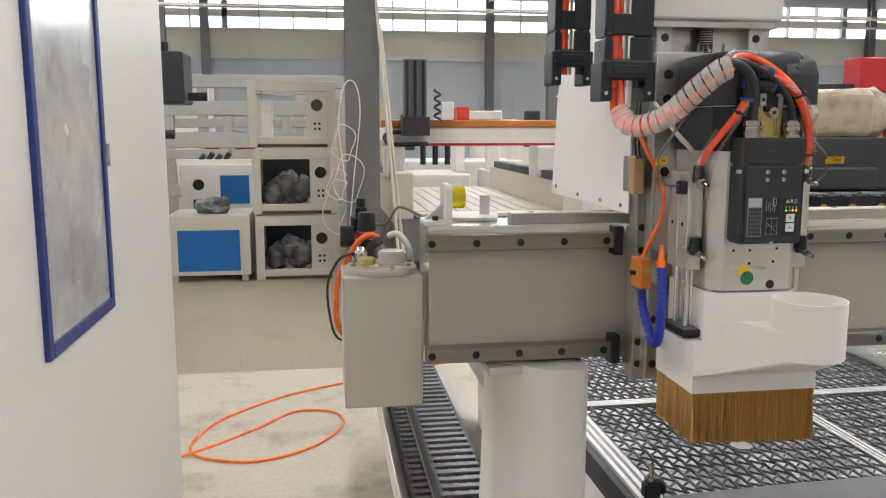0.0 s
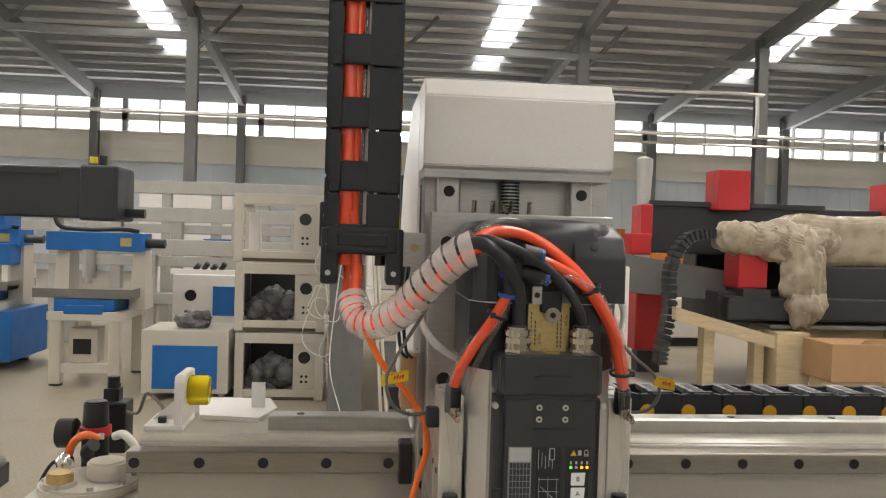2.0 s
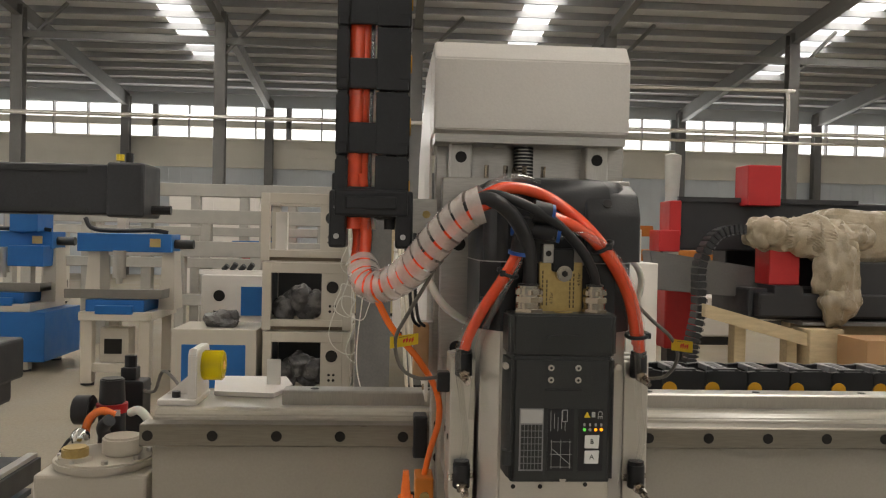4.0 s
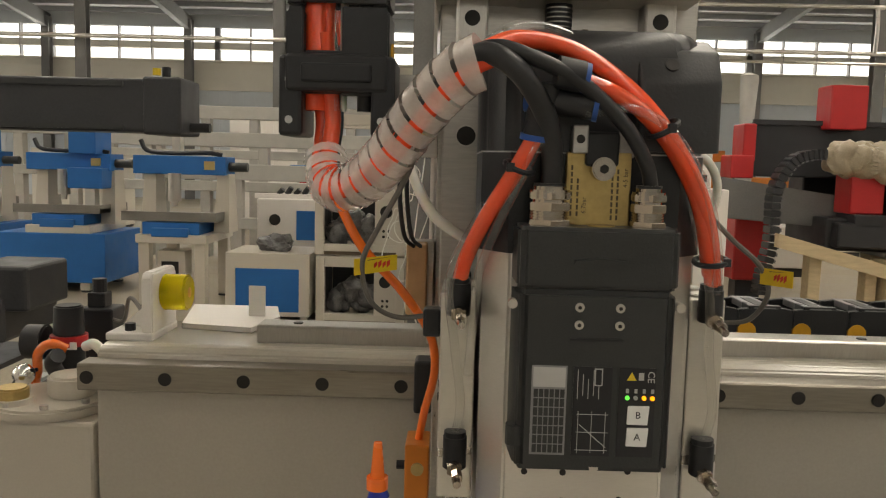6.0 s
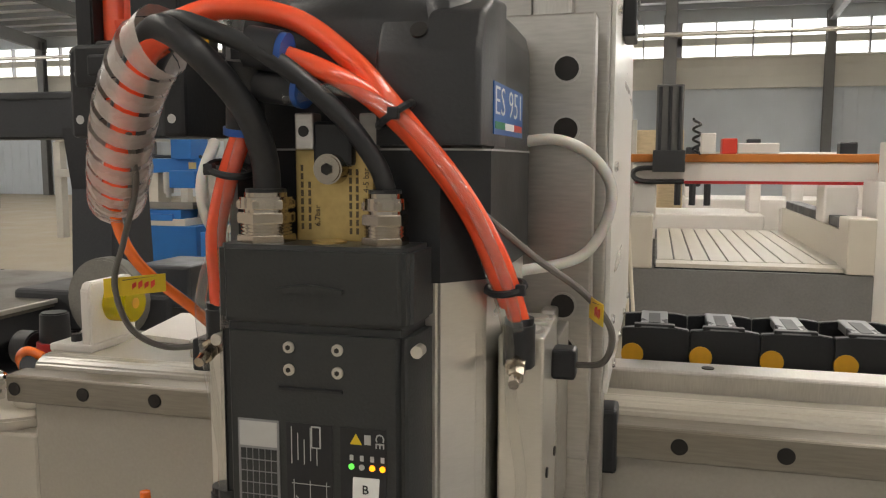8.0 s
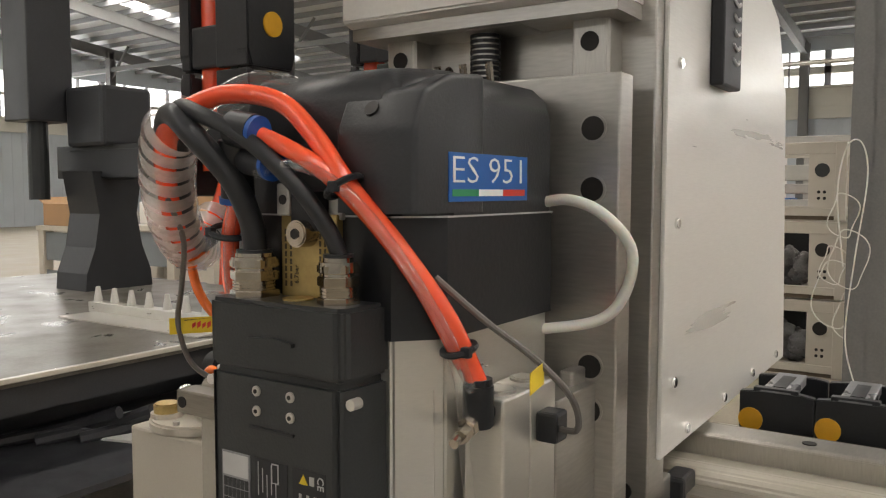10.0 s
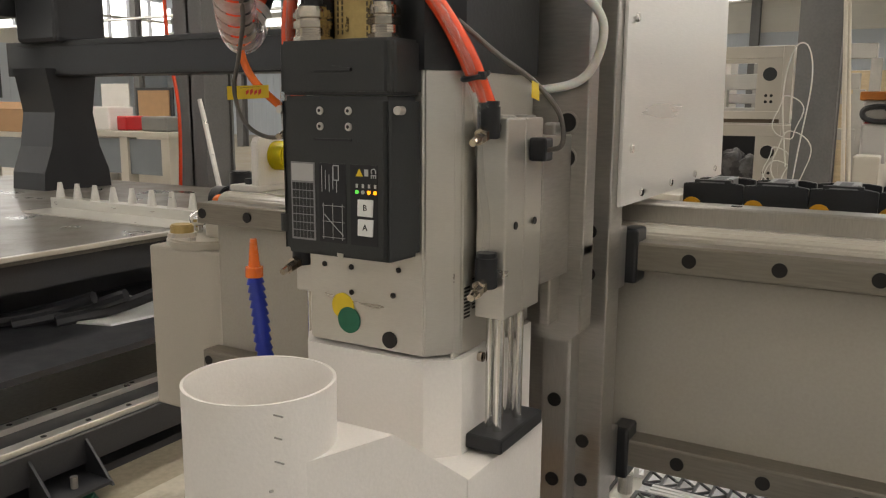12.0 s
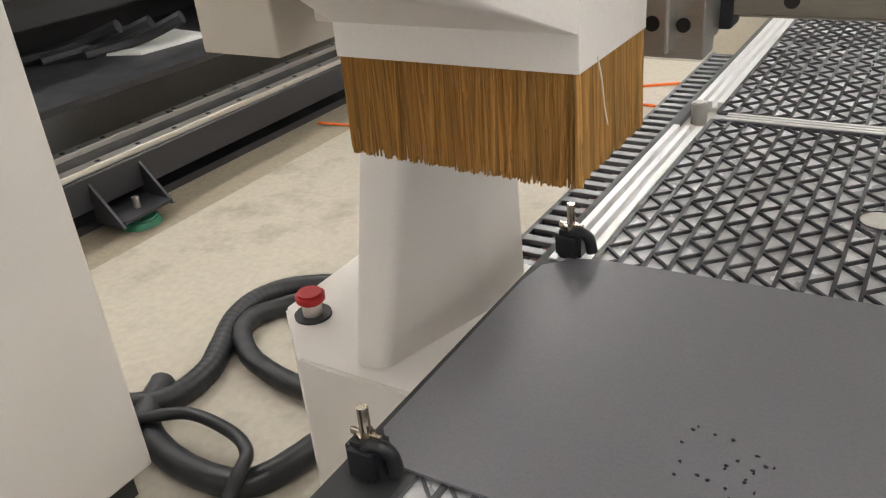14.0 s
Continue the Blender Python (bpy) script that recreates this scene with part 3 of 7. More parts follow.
sol = thing("solenoid_valve", (0.06 + SOLX, 1.74, 1.11), "black solenoid valve block with a cable plug", "valve")
part("coil", box(0.052 + SOLX, 0.10 + SOLX, 1.71, 1.755, 1.11, 1.19, 0.003), "black", sol)
part("plug", box(0.062 + SOLX, 0.086 + SOLX, 1.72, 1.745, 1.19, 1.21, 0.002), "black", sol)
part("plug_nut", rod((0.074 + SOLX, 1.733, 1.21), (0.074 + SOLX, 1.733, 1.228), 0.0095, seg=12), "black", sol)
part("lead", tube([(0.095 + SOLX, 1.72, 1.175), (0.10, 1.69, 1.18), (0.12, 1.66, 1.215), (0.15, 1.62, 1.208), (0.168, 1.58, 1.199)], 0.0026, seg=8), "cablegrey", sol)
single("air_hose", tube([(0.075, 1.585, 1.165), (0.058, 1.58, 1.172), (0.038, 1.59, 1.158), (0.02, 1.62, 1.125), (0.0, 1.64, 1.08), (-0.006, 1.645, 1.03), (-0.002, 1.645, 0.98), (0.03, 1.645, 0.93)], 0.0058), "orange_thin", "orange air hose curling behind the gearbox", "hose", smooth=True)

single("black_lead", tube([(0.03, 1.60, 1.135), (0.0, 1.61, 1.12), (-0.022, 1.62, 1.07), (-0.018, 1.625, 1.0), (-0.004, 1.63, 0.96), (0.03, 1.64, 0.95)], 0.0026, seg=8), "black", "thin black lead looping beside the gearbox", "cable", smooth=True)
single("white_tube", tube([(0.095, 1.59, 1.168), (0.11, 1.58, 1.173), (0.125, 1.575, 1.16), (0.134, 1.57, 1.14), (0.135, 1.565, 1.115)], 0.0062, seg=12), "milky", "thick milky tube bending down to the gearbox lid", "tube", smooth=True)

# ---- gantry leg and its base ----
leg = thing("gantry_leg", (0.35, 1.45, 0), "cream painted gantry leg standing on a box base", "machine leg")
lo = [(0.272, 1.48), (0.363, 1.302), (0.403, 1.308), (0.455, 1.48), (0.455, 1.60), (0.272, 1.60)]
hi = [(0.285, 1.48), (0.366, 1.40), (0.438, 1.40), (0.442, 1.48), (0.442, 1.60), (0.285, 1.60)]
upright = loft([[(x, y, 0.54) for x, y in lo], [(x, y, 0.945) for x, y in hi]])
bmesh.ops.bevel(upright, geom=[e for e in upright.edges if abs(e.verts[0].co.z - e.verts[1].co.z) > 0.2], offset=0.012, segments=4, affect="EDGES", profile=0.5)
part("upright", upright, "white", leg, "", True)
base = [(0.186, 1.62), (0.186, 1.372), (0.287, 1.28), (0.46, 1.28), (0.46, 1.62)]
part("base_box", prism(base, "z", 0.03, 0.54, 0.004), "white", leg)
part("top_cap", box(0.262, 0.445, 1.44, 1.6, 0.928, 0.9435, 0.002), "cream", leg)
part("stop_ring", rod((0.238, 1.372, 0.54), (0.238, 1.372, 0.544), 0.026, seg=28), "black", leg)
part("stop_stem", rod((0.238, 1.372, 0.544), (0.238, 1.372, 0.562), 0.014, seg=20), "alu", leg)
part("stop_button", rod((0.238, 1.372, 0.562), (0.238, 1.372, 0.578), 0.02, 0.021, seg=28, bevel=0.004), "red", leg, "red mushroom emergency stop button", True)
for s in range(2):
    part("foot", rod((0.23 + 0.18 * s, 1.5, 0), (0.23 + 0.18 * s, 1.5, 0.03), 0.04, seg=16), "dark", leg)

# black corrugated hoses on the floor
def ribbed(pts, r):
    return tube(pts, r, seg=14, steps=26, radius=lambda u: r * (1 + 0.012 * math.sin(u * 900)))


single("floor_hose", ribbed([(-0.15, 2.25, 0.03), (-0.46, 2.10, 0.03), (-0.545, 2.0, 0.03), (-0.54, 1.885, 0.03), (-0.48, 1.77, 0.03), (-0.431, 1.667, 0.03), (-0.445, 1.55, 0.03), (-0.60, 1.45, 0.03)], 0.03), "rubber", "thick black corrugated hose lying on the floor", "hose", smooth=True)
single("floor_hose", ribbed([(-0.25, 2.2, 0.03), (-0.47, 1.97, 0.03), (-0.485, 1.86, 0.034), (-0.402, 1.781, 0.03), (-0.294, 1.741, 0.03), (-0.18, 1.725, 0.03), (0.0, 1.72, 0.03)], 0.026), "rubber", "thick black corrugated hose lying on the floor", "hose", smooth=True)
single("floor_hose", ribbed([(-0.50, 1.60, 0.03), (-0.427, 1.487, 0.03), (-0.296, 1.43, 0.03), (-0.159, 1.421, 0.03), (-0.07, 1.457, 0.03), (-0.03, 1.58, 0.03), (0.0, 1.75, 0.03)], 0.03), "rubber", "thick black corrugated hose lying on the floor", "hose", smooth=True)
single("floor_cable", tube([(-0.45, 1.42, 0.07), (-0.381, 1.465, 0.072), (-0.307, 1.514, 0.07), (-0.192, 1.514, 0.065), (-0.109, 1.477, 0.075), (-0.078, 1.424, 0.074), (-0.06, 1.3, 0.02), (-0.05, 1.15, 0.014)], 0.014), "rubber", "black power cable looped on the floor", "cable", smooth=True)
# orange hose loop on the floor
single("floor_air_hose", tube([(0.9, 4.75, 0.008), (0.3, 4.42, 0.01), (0.03, 4.29, 0.012), (-0.2, 4.16, 0.012), (-0.36, 4.02, 0.012), (-0.55, 3.77, 0.012), (-0.60, 3.44, 0.014), (-0.34, 3.31, 0.012), (-0.09, 3.44, 0.012), (0.045, 3.69, 0.012), (0.0, 3.86, 0.012), (-0.18, 3.89, 0.012), (-0.35, 3.68, 0.014), (-0.585, 3.42, 0.022), (-0.8, 3.33, 0.012), (-1.1, 3.30, 0.01), (-1.38, 3.27, 0.01)], 0.0062, seg=8), "orange_thin", "orange air hose looped on the concrete floor", "hose", smooth=True)

# ---- work table ----
TZ = 0.66
table = thing("work_table", (1.3, 1.6, 0), "router work table with aluminium T-slot edges", "work table")
part("bed_plate", box(0.6135, 2.6, 0.25, 3.15, 0.60, TZ - 0.001), "bed", table)
part("profile_bearer", box(0.5655, 0.6125, 1.44, 3.15, 0.601, TZ - 0.0125), "alu", table)
part("sheet_bearer", box(0.5655, 0.6125, 0.25, 1.438, 0.601, TZ + 0.0040), "dark", table)
part("edge_strip", box(0.548, 0.5645, 0.3, 3.15, 0.60, TZ - 0.004), "dark", table)
part("side_frame", box(0.568, 0.6125, 0.2, 3.2, 0.42, 0.60), "white", table)
part("cross_frame", box(0.6125, 2.6, 0.25, 3.15, 0.42, 0.60), "white", table)
for x in (0.55, 2.4):
    for y in (0.4, 2.9):
        part("table_leg", box(x, x + 0.12, y, y + 0.12, 0, 0.42, 0.004), "white", table)


def t_slot(x0, x1, y0, y1):
    z0, z1 = TZ - 0.010, TZ + 0.0055
    along_y = (y1 - y0) > (x1 - x0)
    bm = bmesh.new()
    if along_y:
        w = (x1 - x0)
        for a, b in ((0, 0.22), (0.40, 0.60), (0.78, 1.0)):
            box(x0 + w * a, x0 + w * b, y0, y1, z0, z1, 0.0008, bm)
        box(x0, x1, y0, y1, z0 - 0.002, z0 + 0.004, bm=bm)
    else:
        w = (y1 - y0)
        for a, b in ((0, 0.22), (0.40, 0.60), (0.78, 1.0)):
            box(x0, x1, y0 + w * a, y0 + w * b, z0, z1, 0.0008, bm)
        box(x0, x1, y0, y1, z0 - 0.002, z0 + 0.004, bm=bm)
    return bm


part("edge_profile", t_slot(0.565, 0.612, 1.44, 1.93), "profile", table, "aluminium T-slot edge profile")
part("edge_profile", t_slot(0.565, 0.612, 2.06, 3.15), "profile", table, "aluminium T-slot edge profile")
part("cross_profile", t_slot(0.632, 2.6, 1.98, 2.012), "profile", table, "aluminium T-slot cross profile")
part("long_profile", t_slot(1.147, 1.179, 1.52, 1.978), "profile", table, "aluminium T-slot profile")
part("corner_pin", rod((0.588, 1.995, TZ - 0.02), (0.588, 1.995, TZ + 0.025), 0.013, seg=18, bevel=0.002), "steel", table)


def grid_mat(x0, x1, y0, y1):
    verts, faces = [], []

    def bar(p, q, w, za, zb):
        d = Vector((q[0] - p[0], q[1] - p[1], 0)).normalized()
        s = Vector((-d.y, d.x, 0)) * w / 2
        n = len(verts)
        for z in (za, zb):
            for c, sg in ((p, 1), (p, -1), (q, -1), (q, 1)):
                verts.append((c[0] + sg * s.x, c[1] + sg * s.y, z))
        for f in ((0, 1, 2, 3), (7, 6, 5, 4), (0, 4, 5, 1), (1, 5, 6, 2), (2, 6, 7, 3), (3, 7, 4, 0)):
            faces.append(tuple(n + i for i in f))

    step, run = 0.0279, 0.0265
    z0 = TZ - 0.0012
    for xa in (x0, x1):
        bar((xa, y0), (xa, y1), 0.006, z0, TZ + 0.0041)
    for ya in (y0, y1):
        bar((x0, ya), (x1, ya), 0.006, z0, TZ + 0.0039)
    n = round((x1 - x0) / step)
    step = (x1 - x0) / n
    rows = int((y1 - y0) / run)
    run = (y1 - y0) / rows
    for i in range(n):
        xa = x0 + i * step
        if i:
            bar((xa, y0), (xa, y1), 0.0046, z0, TZ + 0.0036)
        for j in range(rows):
            p, q = (xa, y0 + j * run), (xa + step, y0 + (j + 1) * run)
            if j % 2:
                p, q = (xa + step, p[1]), (xa, q[1])
            bar(p, q, 0.0030, z0, TZ + 0.0033)
    me = bpy.data.meshes.new("grid_mat")
    me.from_pydata(verts, [], faces)
    me.materials.append(M["gridblack"])
    return me


for y0, y1 in ((0.332, 1.976), (2.016, 3.1)):
    tagged(new("grid_mat", grid_mat(0.6149, 2.2052, y0, y1)), "black rubber zigzag grid mat laid in the work table", "mat", "grid mats", "stuff")
single("cover_sheet", prism([(0.592, 1.066), (0.562, 1.10), (0.561, 1.375), (0.567, 1.418), (0.596, 1.446), (0.624, 1.455), (0.92, 1.472), (1.9, 1.50), (1.9, 0.948), (0.681, 1.068)], "z", TZ + 0.0042, TZ + 0.0072), "vinyl", "dark grey vinyl sheet lying on the grid mat", "sheet")
rngs = random.Random(4)
for k in range(22):
    cx, cy = 0.83 + rngs.uniform(-0.05, 0.04), 1.175 + rngs.uniform(-0.03, 0.04)
    bm = prism([(cx + rngs.uniform(0.0005, 0.0024) * math.cos(a), cy + rngs.uniform(0.0005, 0.0021) * math.sin(a)) for a in (0, 1, 2, 3, 4, 5)], "z", TZ + 0.0073, TZ + 0.0084)
    single("swarf_chip", bm, "black", "small black chip of swarf on the sheet", "swarf", "swarf chips")


def clamp(x, y, tilt):
    c = thing("toggle_clamp", (x, y, TZ + 0.005), "black cast clamp with a plated threaded stud", "clamp", "table clamps")
    part("jaw", prism([(x - 0.016, y - 0.014), (x + 0.016, y - 0.014), (x + 0.016, y + 0.014), (x - 0.016, y + 0.014)], "z", TZ + 0.004, TZ + 0.040, 0.005), "black", c)
    part("arm", tube([(x - 0.004, y, TZ + 0.022), (x + 0.004, y - 0.004, TZ + 0.036), (x + 0.014, y - 0.003, TZ + 0.038), (x + 0.022, y, TZ + 0.031), (x + 0.026, y, TZ + 0.014)], 0.0068, seg=10), "black", c, "", True)
    part("stud", rod((x, y, TZ + 0.02), (x, y + tilt, TZ + 0.072), 0.0048, seg=14), "nickel", c, "plated threaded stud")
    part("nut", rod((x, y, TZ + 0.0395), (x, y, TZ + 0.046), 0.0085, seg=6), "nickel", c)
    part("wing", box(x - 0.015, x + 0.015, y - 0.002, y + 0.002, TZ + 0.0405, TZ + 0.047, 0.001), "nickel", c)
    return c


clamp(0.587, 1.456, 0.0)
clamp(0.583, 1.053, 0.0)
vac = thing("vacuum_port", (0.894, 1.676, TZ), "grey round vacuum port cover set in the grid mat", "port cover")
part("cover_disc", rod((0.894, 1.676, TZ - 0.0005), (0.894, 1.676, TZ + 0.0046), 0.026, seg=32, bevel=0.001), "primer", vac, "", True)
part("cover_rim", tube([(0.894 + 0.0255 * math.cos(a), 1.676 + 0.0255 * math.sin(a), TZ + 0.0046) for a in [6.28318 * k / 28 for k in range(29)]], 0.0012, seg=6, steps=1), "gridblack", vac)

# table-side cable carrier and rail
cc = thing("cable_carrier", (0.34, 2.0, 0.0), "black double-strand cable carrier with red and black cables beside the table", "cable carrier")
for L0, L1, z0, z1 in ((0.268, 0.418, 0.335, 0.395), (0.225, 0.330, 0.195, 0.25)):
    sl = part("side_link", box(L0, L0 + 0.012, 1.60, 1.648, z0, z1, 0.002), "black", cc)
    sr = part("side_link", box(L1 - 0.012, L1, 1.60, 1.648, z0, z1, 0.002), "black", cc)
    # bars paler than the links, the lit upper side put into their colour
    br = part("cross_bar", box(L0 + 0.008, L1 - 0.008, 1.604, 1.627, z1 - 0.010, z1 + 0.001, 0.002), "chainbar", cc)
    for k in range(1, 37):
        for o in (sl, sr, br):
            clone(o, (0, 0.048 * k, 0))
    for fx, r, mt in ((0.28, 0.010, "red"), (0.52, 0.013, "rubber"), (0.76, 0.011, "rubber")):
        x = L0 + (L1 - L0) * fx
        part("cable", tube([(x, 1.6, z0 + 0.018), (x + 0.01, 2.4, z0 + 0.02), (x, 3.35, z0 + 0.018)], r, seg=8), mt, cc)
part("carrier_tray", box(0.185, 0.47, 1.60, 3.4, 0.184, 0.194), "white", cc)
part("tray_lip", box(0.183, 0.187, 1.60, 3.4, 0.17, 0.27), "white", cc)
part("upper_tray", box(0.266, 0.50, 1.60, 3.4, 0.322, 0.332), "plate", cc)
part("tray_bracket", box(0.46, 0.57, 1.9, 1.95, 0.17, 0.45), "white", cc)
part("tray_leg", box(0.32, 0.36, 3.0, 3.05, 0.0, 0.322), "white", cc)
single("side_guide_rail", prism([(0.515, 0.47), (0.520, 0.505), (0.550, 0.505), (0.556, 0.47)], "y", 0.4, 3.15, 0.001), "steel", "ground steel guide rail along the table side", "guide rail")

# ---- carriage ----
car = thing("router_carriage", (0.625, 1.42, 0.93), "milled steel carriage plate with vertical guide rails, screw and white covers", "machine carriage")
part("carriage_plate", box(0.512, 0.741, 1.39, 1.425, 0.925, 1.60, 0.0015), "plate", car)
for x in (0.540, 0.702):
    r = part("guide_rail", prism([(x - 0.014, 1.391), (x - 0.014, 1.368), (x - 0.012, 1.366), (x + 0.012, 1.366), (x + 0.014, 1.368), (x + 0.014, 1.391)], "z", 0.935, 1.56, 0.0006), "steel", car, "ground steel guide rail")
    for z in [0.961 + 0.08 * k for k in range(8)]:
        part("bolt_socket", rod((x, 1.365, z), (x, 1.3668, z), 0.0068, seg=16), "hole", r)
for x in (0.7225, 0.522):
    for z in (0.955, 0.995, 1.16, 1.20):
        part("plate_socket", rod((x, 1.3885, z), (x, 1.3905, z), 0.0065, seg=16), "hole", car)
for x in (0.502, 0.742):
    for z in (HZ, LZ):
        part("rail_wiper", box(x - 0.009, x + 0.009, 1.444, 1.476, z - 0.027, z + 0.027, 0.003), "black", car, "black rail wiper block")
for z in (HZ, LZ):
    part("runner_block", box(0.515, 0.74, 1.425, 1.4465, z - 0.03, z + 0.03, 0.002), "steel", car)
part("lead_screw", rod((0.615, 1.372, 1.2), (0.615, 1.372, 1.56), 0.0102, seg=20), "steel", car, "ball screw", True)
thr = bmesh.new()
for k in range(38):
    rod((0.615, 1.372, 1.40 + 0.004 * k), (0.615, 1.372, 1.4025 + 0.004 * k), 0.0118, seg=16, bm=thr)
part("screw_thread", thr, "black", car)
part("bearing_block", box(0.578, 0.655, 1.352, 1.392, 1.535, 1.56, 0.002), "steel", car)
# motor cover cap
cap = [(1.345, 1.545), (1.334, 1.549), (1.334, 1.630), (1.352, 1.652), (1.60, 1.656), (1.60, 1.545)]
part("motor_cover", prism(cap, "x", 0.506, 0.731, 0.0015), "white", car, "white sheet-metal motor cover")
part("cover_base", box(0.508, 0.73, 1.345, 1.5, 1.536, 1.546), "plate", car)
# side covers
part("side_cover", prism([(1.405, 1.222), (1.85, 1.222), (1.818, 1.525), (1.77, 1.60), (1.62, 1.652), (1.405, 1.652)], "x", 0.7412, 0.7445, 0.0006), "sheet", car, "brushed sheet-metal side cover")
part("side_cover", prism([(1.415, 1.222), (1.90, 1.222), (1.865, 1.45), (1.80, 1.56), (1.62, 1.64), (1.415, 1.645)], "x", 0.5055, 0.5088, 0.0006), "white", car, "white sheet-metal side cover")
part("cover_return", box(0.5088, 0.7412, 1.81, 1.814, 1.222, 1.45), "sheet", car)
for y, z in ((1.43, 1.511), (1.43, 1.394), (1.43, 1.275), (1.467, 1.231), (1.578, 1.232), (1.687, 1.234), (1.80, 1.234), (1.43, 1.62)):
    part("cover_screw", rod((0.7443, y, z), (0.7475, y, z), 0.0042, seg=12, bevel=0.0008), "chrome", car)
for y, z in ((1.45, 1.234), (1.56, 1.234), (1.70, 1.234), (1.86, 1.24), (1.87, 1.44)):
    part("cover_screw", rod((0.5057, y, z), (0.503, y, z), 0.004, seg=10), "nickel", car)
part("chain_mount", box(0.7445, 0.756, 1.508, 1.565, 1.503, 1.648, 0.002), "black", car)
for k in range(7):
    part("mount_rib", tube([(0.7562, 1.535, 1.527 + 0.012 * k), (0.7572, 1.545, 1.523 + 0.012 * k), (0.7562, 1.556, 1.527 + 0.012 * k)], 0.0014, seg=6, steps=4), "silver", car)
part("carrier_bracket", box(0.478, 0.513, 1.352, 1.366, 1.40, 1.47, 0.001), "plate", car)
for z in (1.418, 1.452):
    part("bracket_screw", rod((0.50, 1.3485, z), (0.50, 1.352, z), 0.0045, seg=12), "brass", car)
part("junction_block", box(0.488, 0.506, 1.35, 1.375, 1.262, 1.325, 0.002), "card", car, "brown terminal block")
part("block_plate", box(0.488, 0.512, 1.376, 1.40, 1.265, 1.325, 0.001), "plate", car)

# ---- head plate ----
head = thing("head_plate", (0.627, 1.35, 1.107), "milled steel head plate on linear bearings with black bolt sockets", "machine plate")
part("plate", box(0.517, 0.735, 1.34, 1.363, 1.185, 1.495, 0.0015), "plate", head)
part("lower_plate", prism([(0.517, 1.195), (0.735, 1.195), (0.735, 1.118), (0.722, 1.107), (0.53, 1.107), (0.517, 1.118)], "y", 1.338, 1.3655, 0.0015), "plate", head)
part("stiffener", box(0.704, 0.714, 1.318, 1.34, 1.125, 1.30, 0.002), "plate", head)
for x in (0.537, 0.7165):
    for z in (1.459, 1.419, 1.300, 1.27):
        part("bolt_socket", rod((x, 1.3385, z), (x, 1.3405, z), 0.008, seg=20), "hole", head)
        part("socket_ring", rod((x, 1.3392, z), (x, 1.3404, z), 0.0095, seg=20), "steel", head)
part("grease_pipe", tube([(0.60, 1.355, 1.49), (0.60, 1.345, 1.507), (0.605, 1.33, 1.495)], 0.0022, seg=8), "nickel", head)
for k in range(4):
    part("grease_nipple", rod((0.568 + 0.022 * k, 1.348, 1.493), (0.568 + 0.022 * k, 1.344, 1.51), 0.0028, seg=8), "nickel", head)

# ---- spindle ----
sp = thing("spindle_motor", (0.62, 1.25, 1.13), "square electrospindle with silver body, charcoal cover and dark terminal box", "spindle motor")
octo = [(0.566, 1.178), (0.672, 1.178), (0.692, 1.200), (0.692, 1.322), (0.672, 1.341), (0.566, 1.341), (0.549, 1.322), (0.549, 1.200)]
part("body", prism(octo, "z", 1.128, 1.345, 0.0015), "alu", sp)


def ring(s, z, dx=0.0, dy=0.0):
    return [(0.6205 + (x - 0.6205) * s + dx, 1.262 + (y - 1.262) * s + dy, z) for x, y in octo]


part("lower_cover", loft([ring(1.035, 1.338), ring(1.035, 1.404)]), "black", sp, "black lower motor cover")
cov = loft([ring(1.04, 1.404), ring(1.045, 1.456), ring(1.038, 1.466), ring(1.005, 1.476), ring(0.92, 1.483), ring(0.6, 1.487)])
bmesh.ops.bevel(cov, geom=[e for e in cov.edges if abs((e.verts[0].co - e.verts[1].co).normalized().z) > 0.6], offset=0.006, segments=3, affect="EDGES")
part("top_cover", cov, "cover", sp, "charcoal moulded top cover", True)
rbm = prism([(1.1665, 1.406), (1.1672, 1.450), (1.177, 1.470), (1.20, 1.480), (1.235, 1.4835), (1.235, 1.406)], "x", 0.643, 0.6954)
bmesh.ops.bevel(rbm, geom=[e for e in rbm.edges if max(v.co.z for v in e.verts) > 1.41], offset=0.003, segments=3, affect="EDGES", profile=0.5)
part("cover_rib", rbm, "cover", sp, "", True)
part("cover_socket", rod((0.664, 1.1714, 1.4610), (0.664, 1.179, 1.4565), 0.0044, seg=18), "hole", sp)
part("cover_seam", loft([ring(1.043, 1.4035), ring(1.043, 1.4045)]), "silver", sp)
# side badge
XB = 0.6956
bdg = part("badge", box(XB - 0.002, XB + 0.0004, 1.197, 1.286, 1.412, 1.4385, 0.0001), "label_blue", sp, "blue model badge")
text("badge_text", "ES 951", 0.0215, Matrix(((0, 0, 1, XB + 0.0005), (1, 0, 0, 1.2415), (0, 1, 0, 1.4285), (0, 0, 0, 1))), "paper", bdg, "white lettering", squeeze=1.48, thin=0.0003)
for k, mt in enumerate(("flag_green", "paper", "flag_red")):
    part("badge_stripe", box(XB, XB + 0.0006, 1.2 + 0.0275 * k, 1.2275 + 0.0275 * k, 1.4148, 1.4186), mt, bdg)
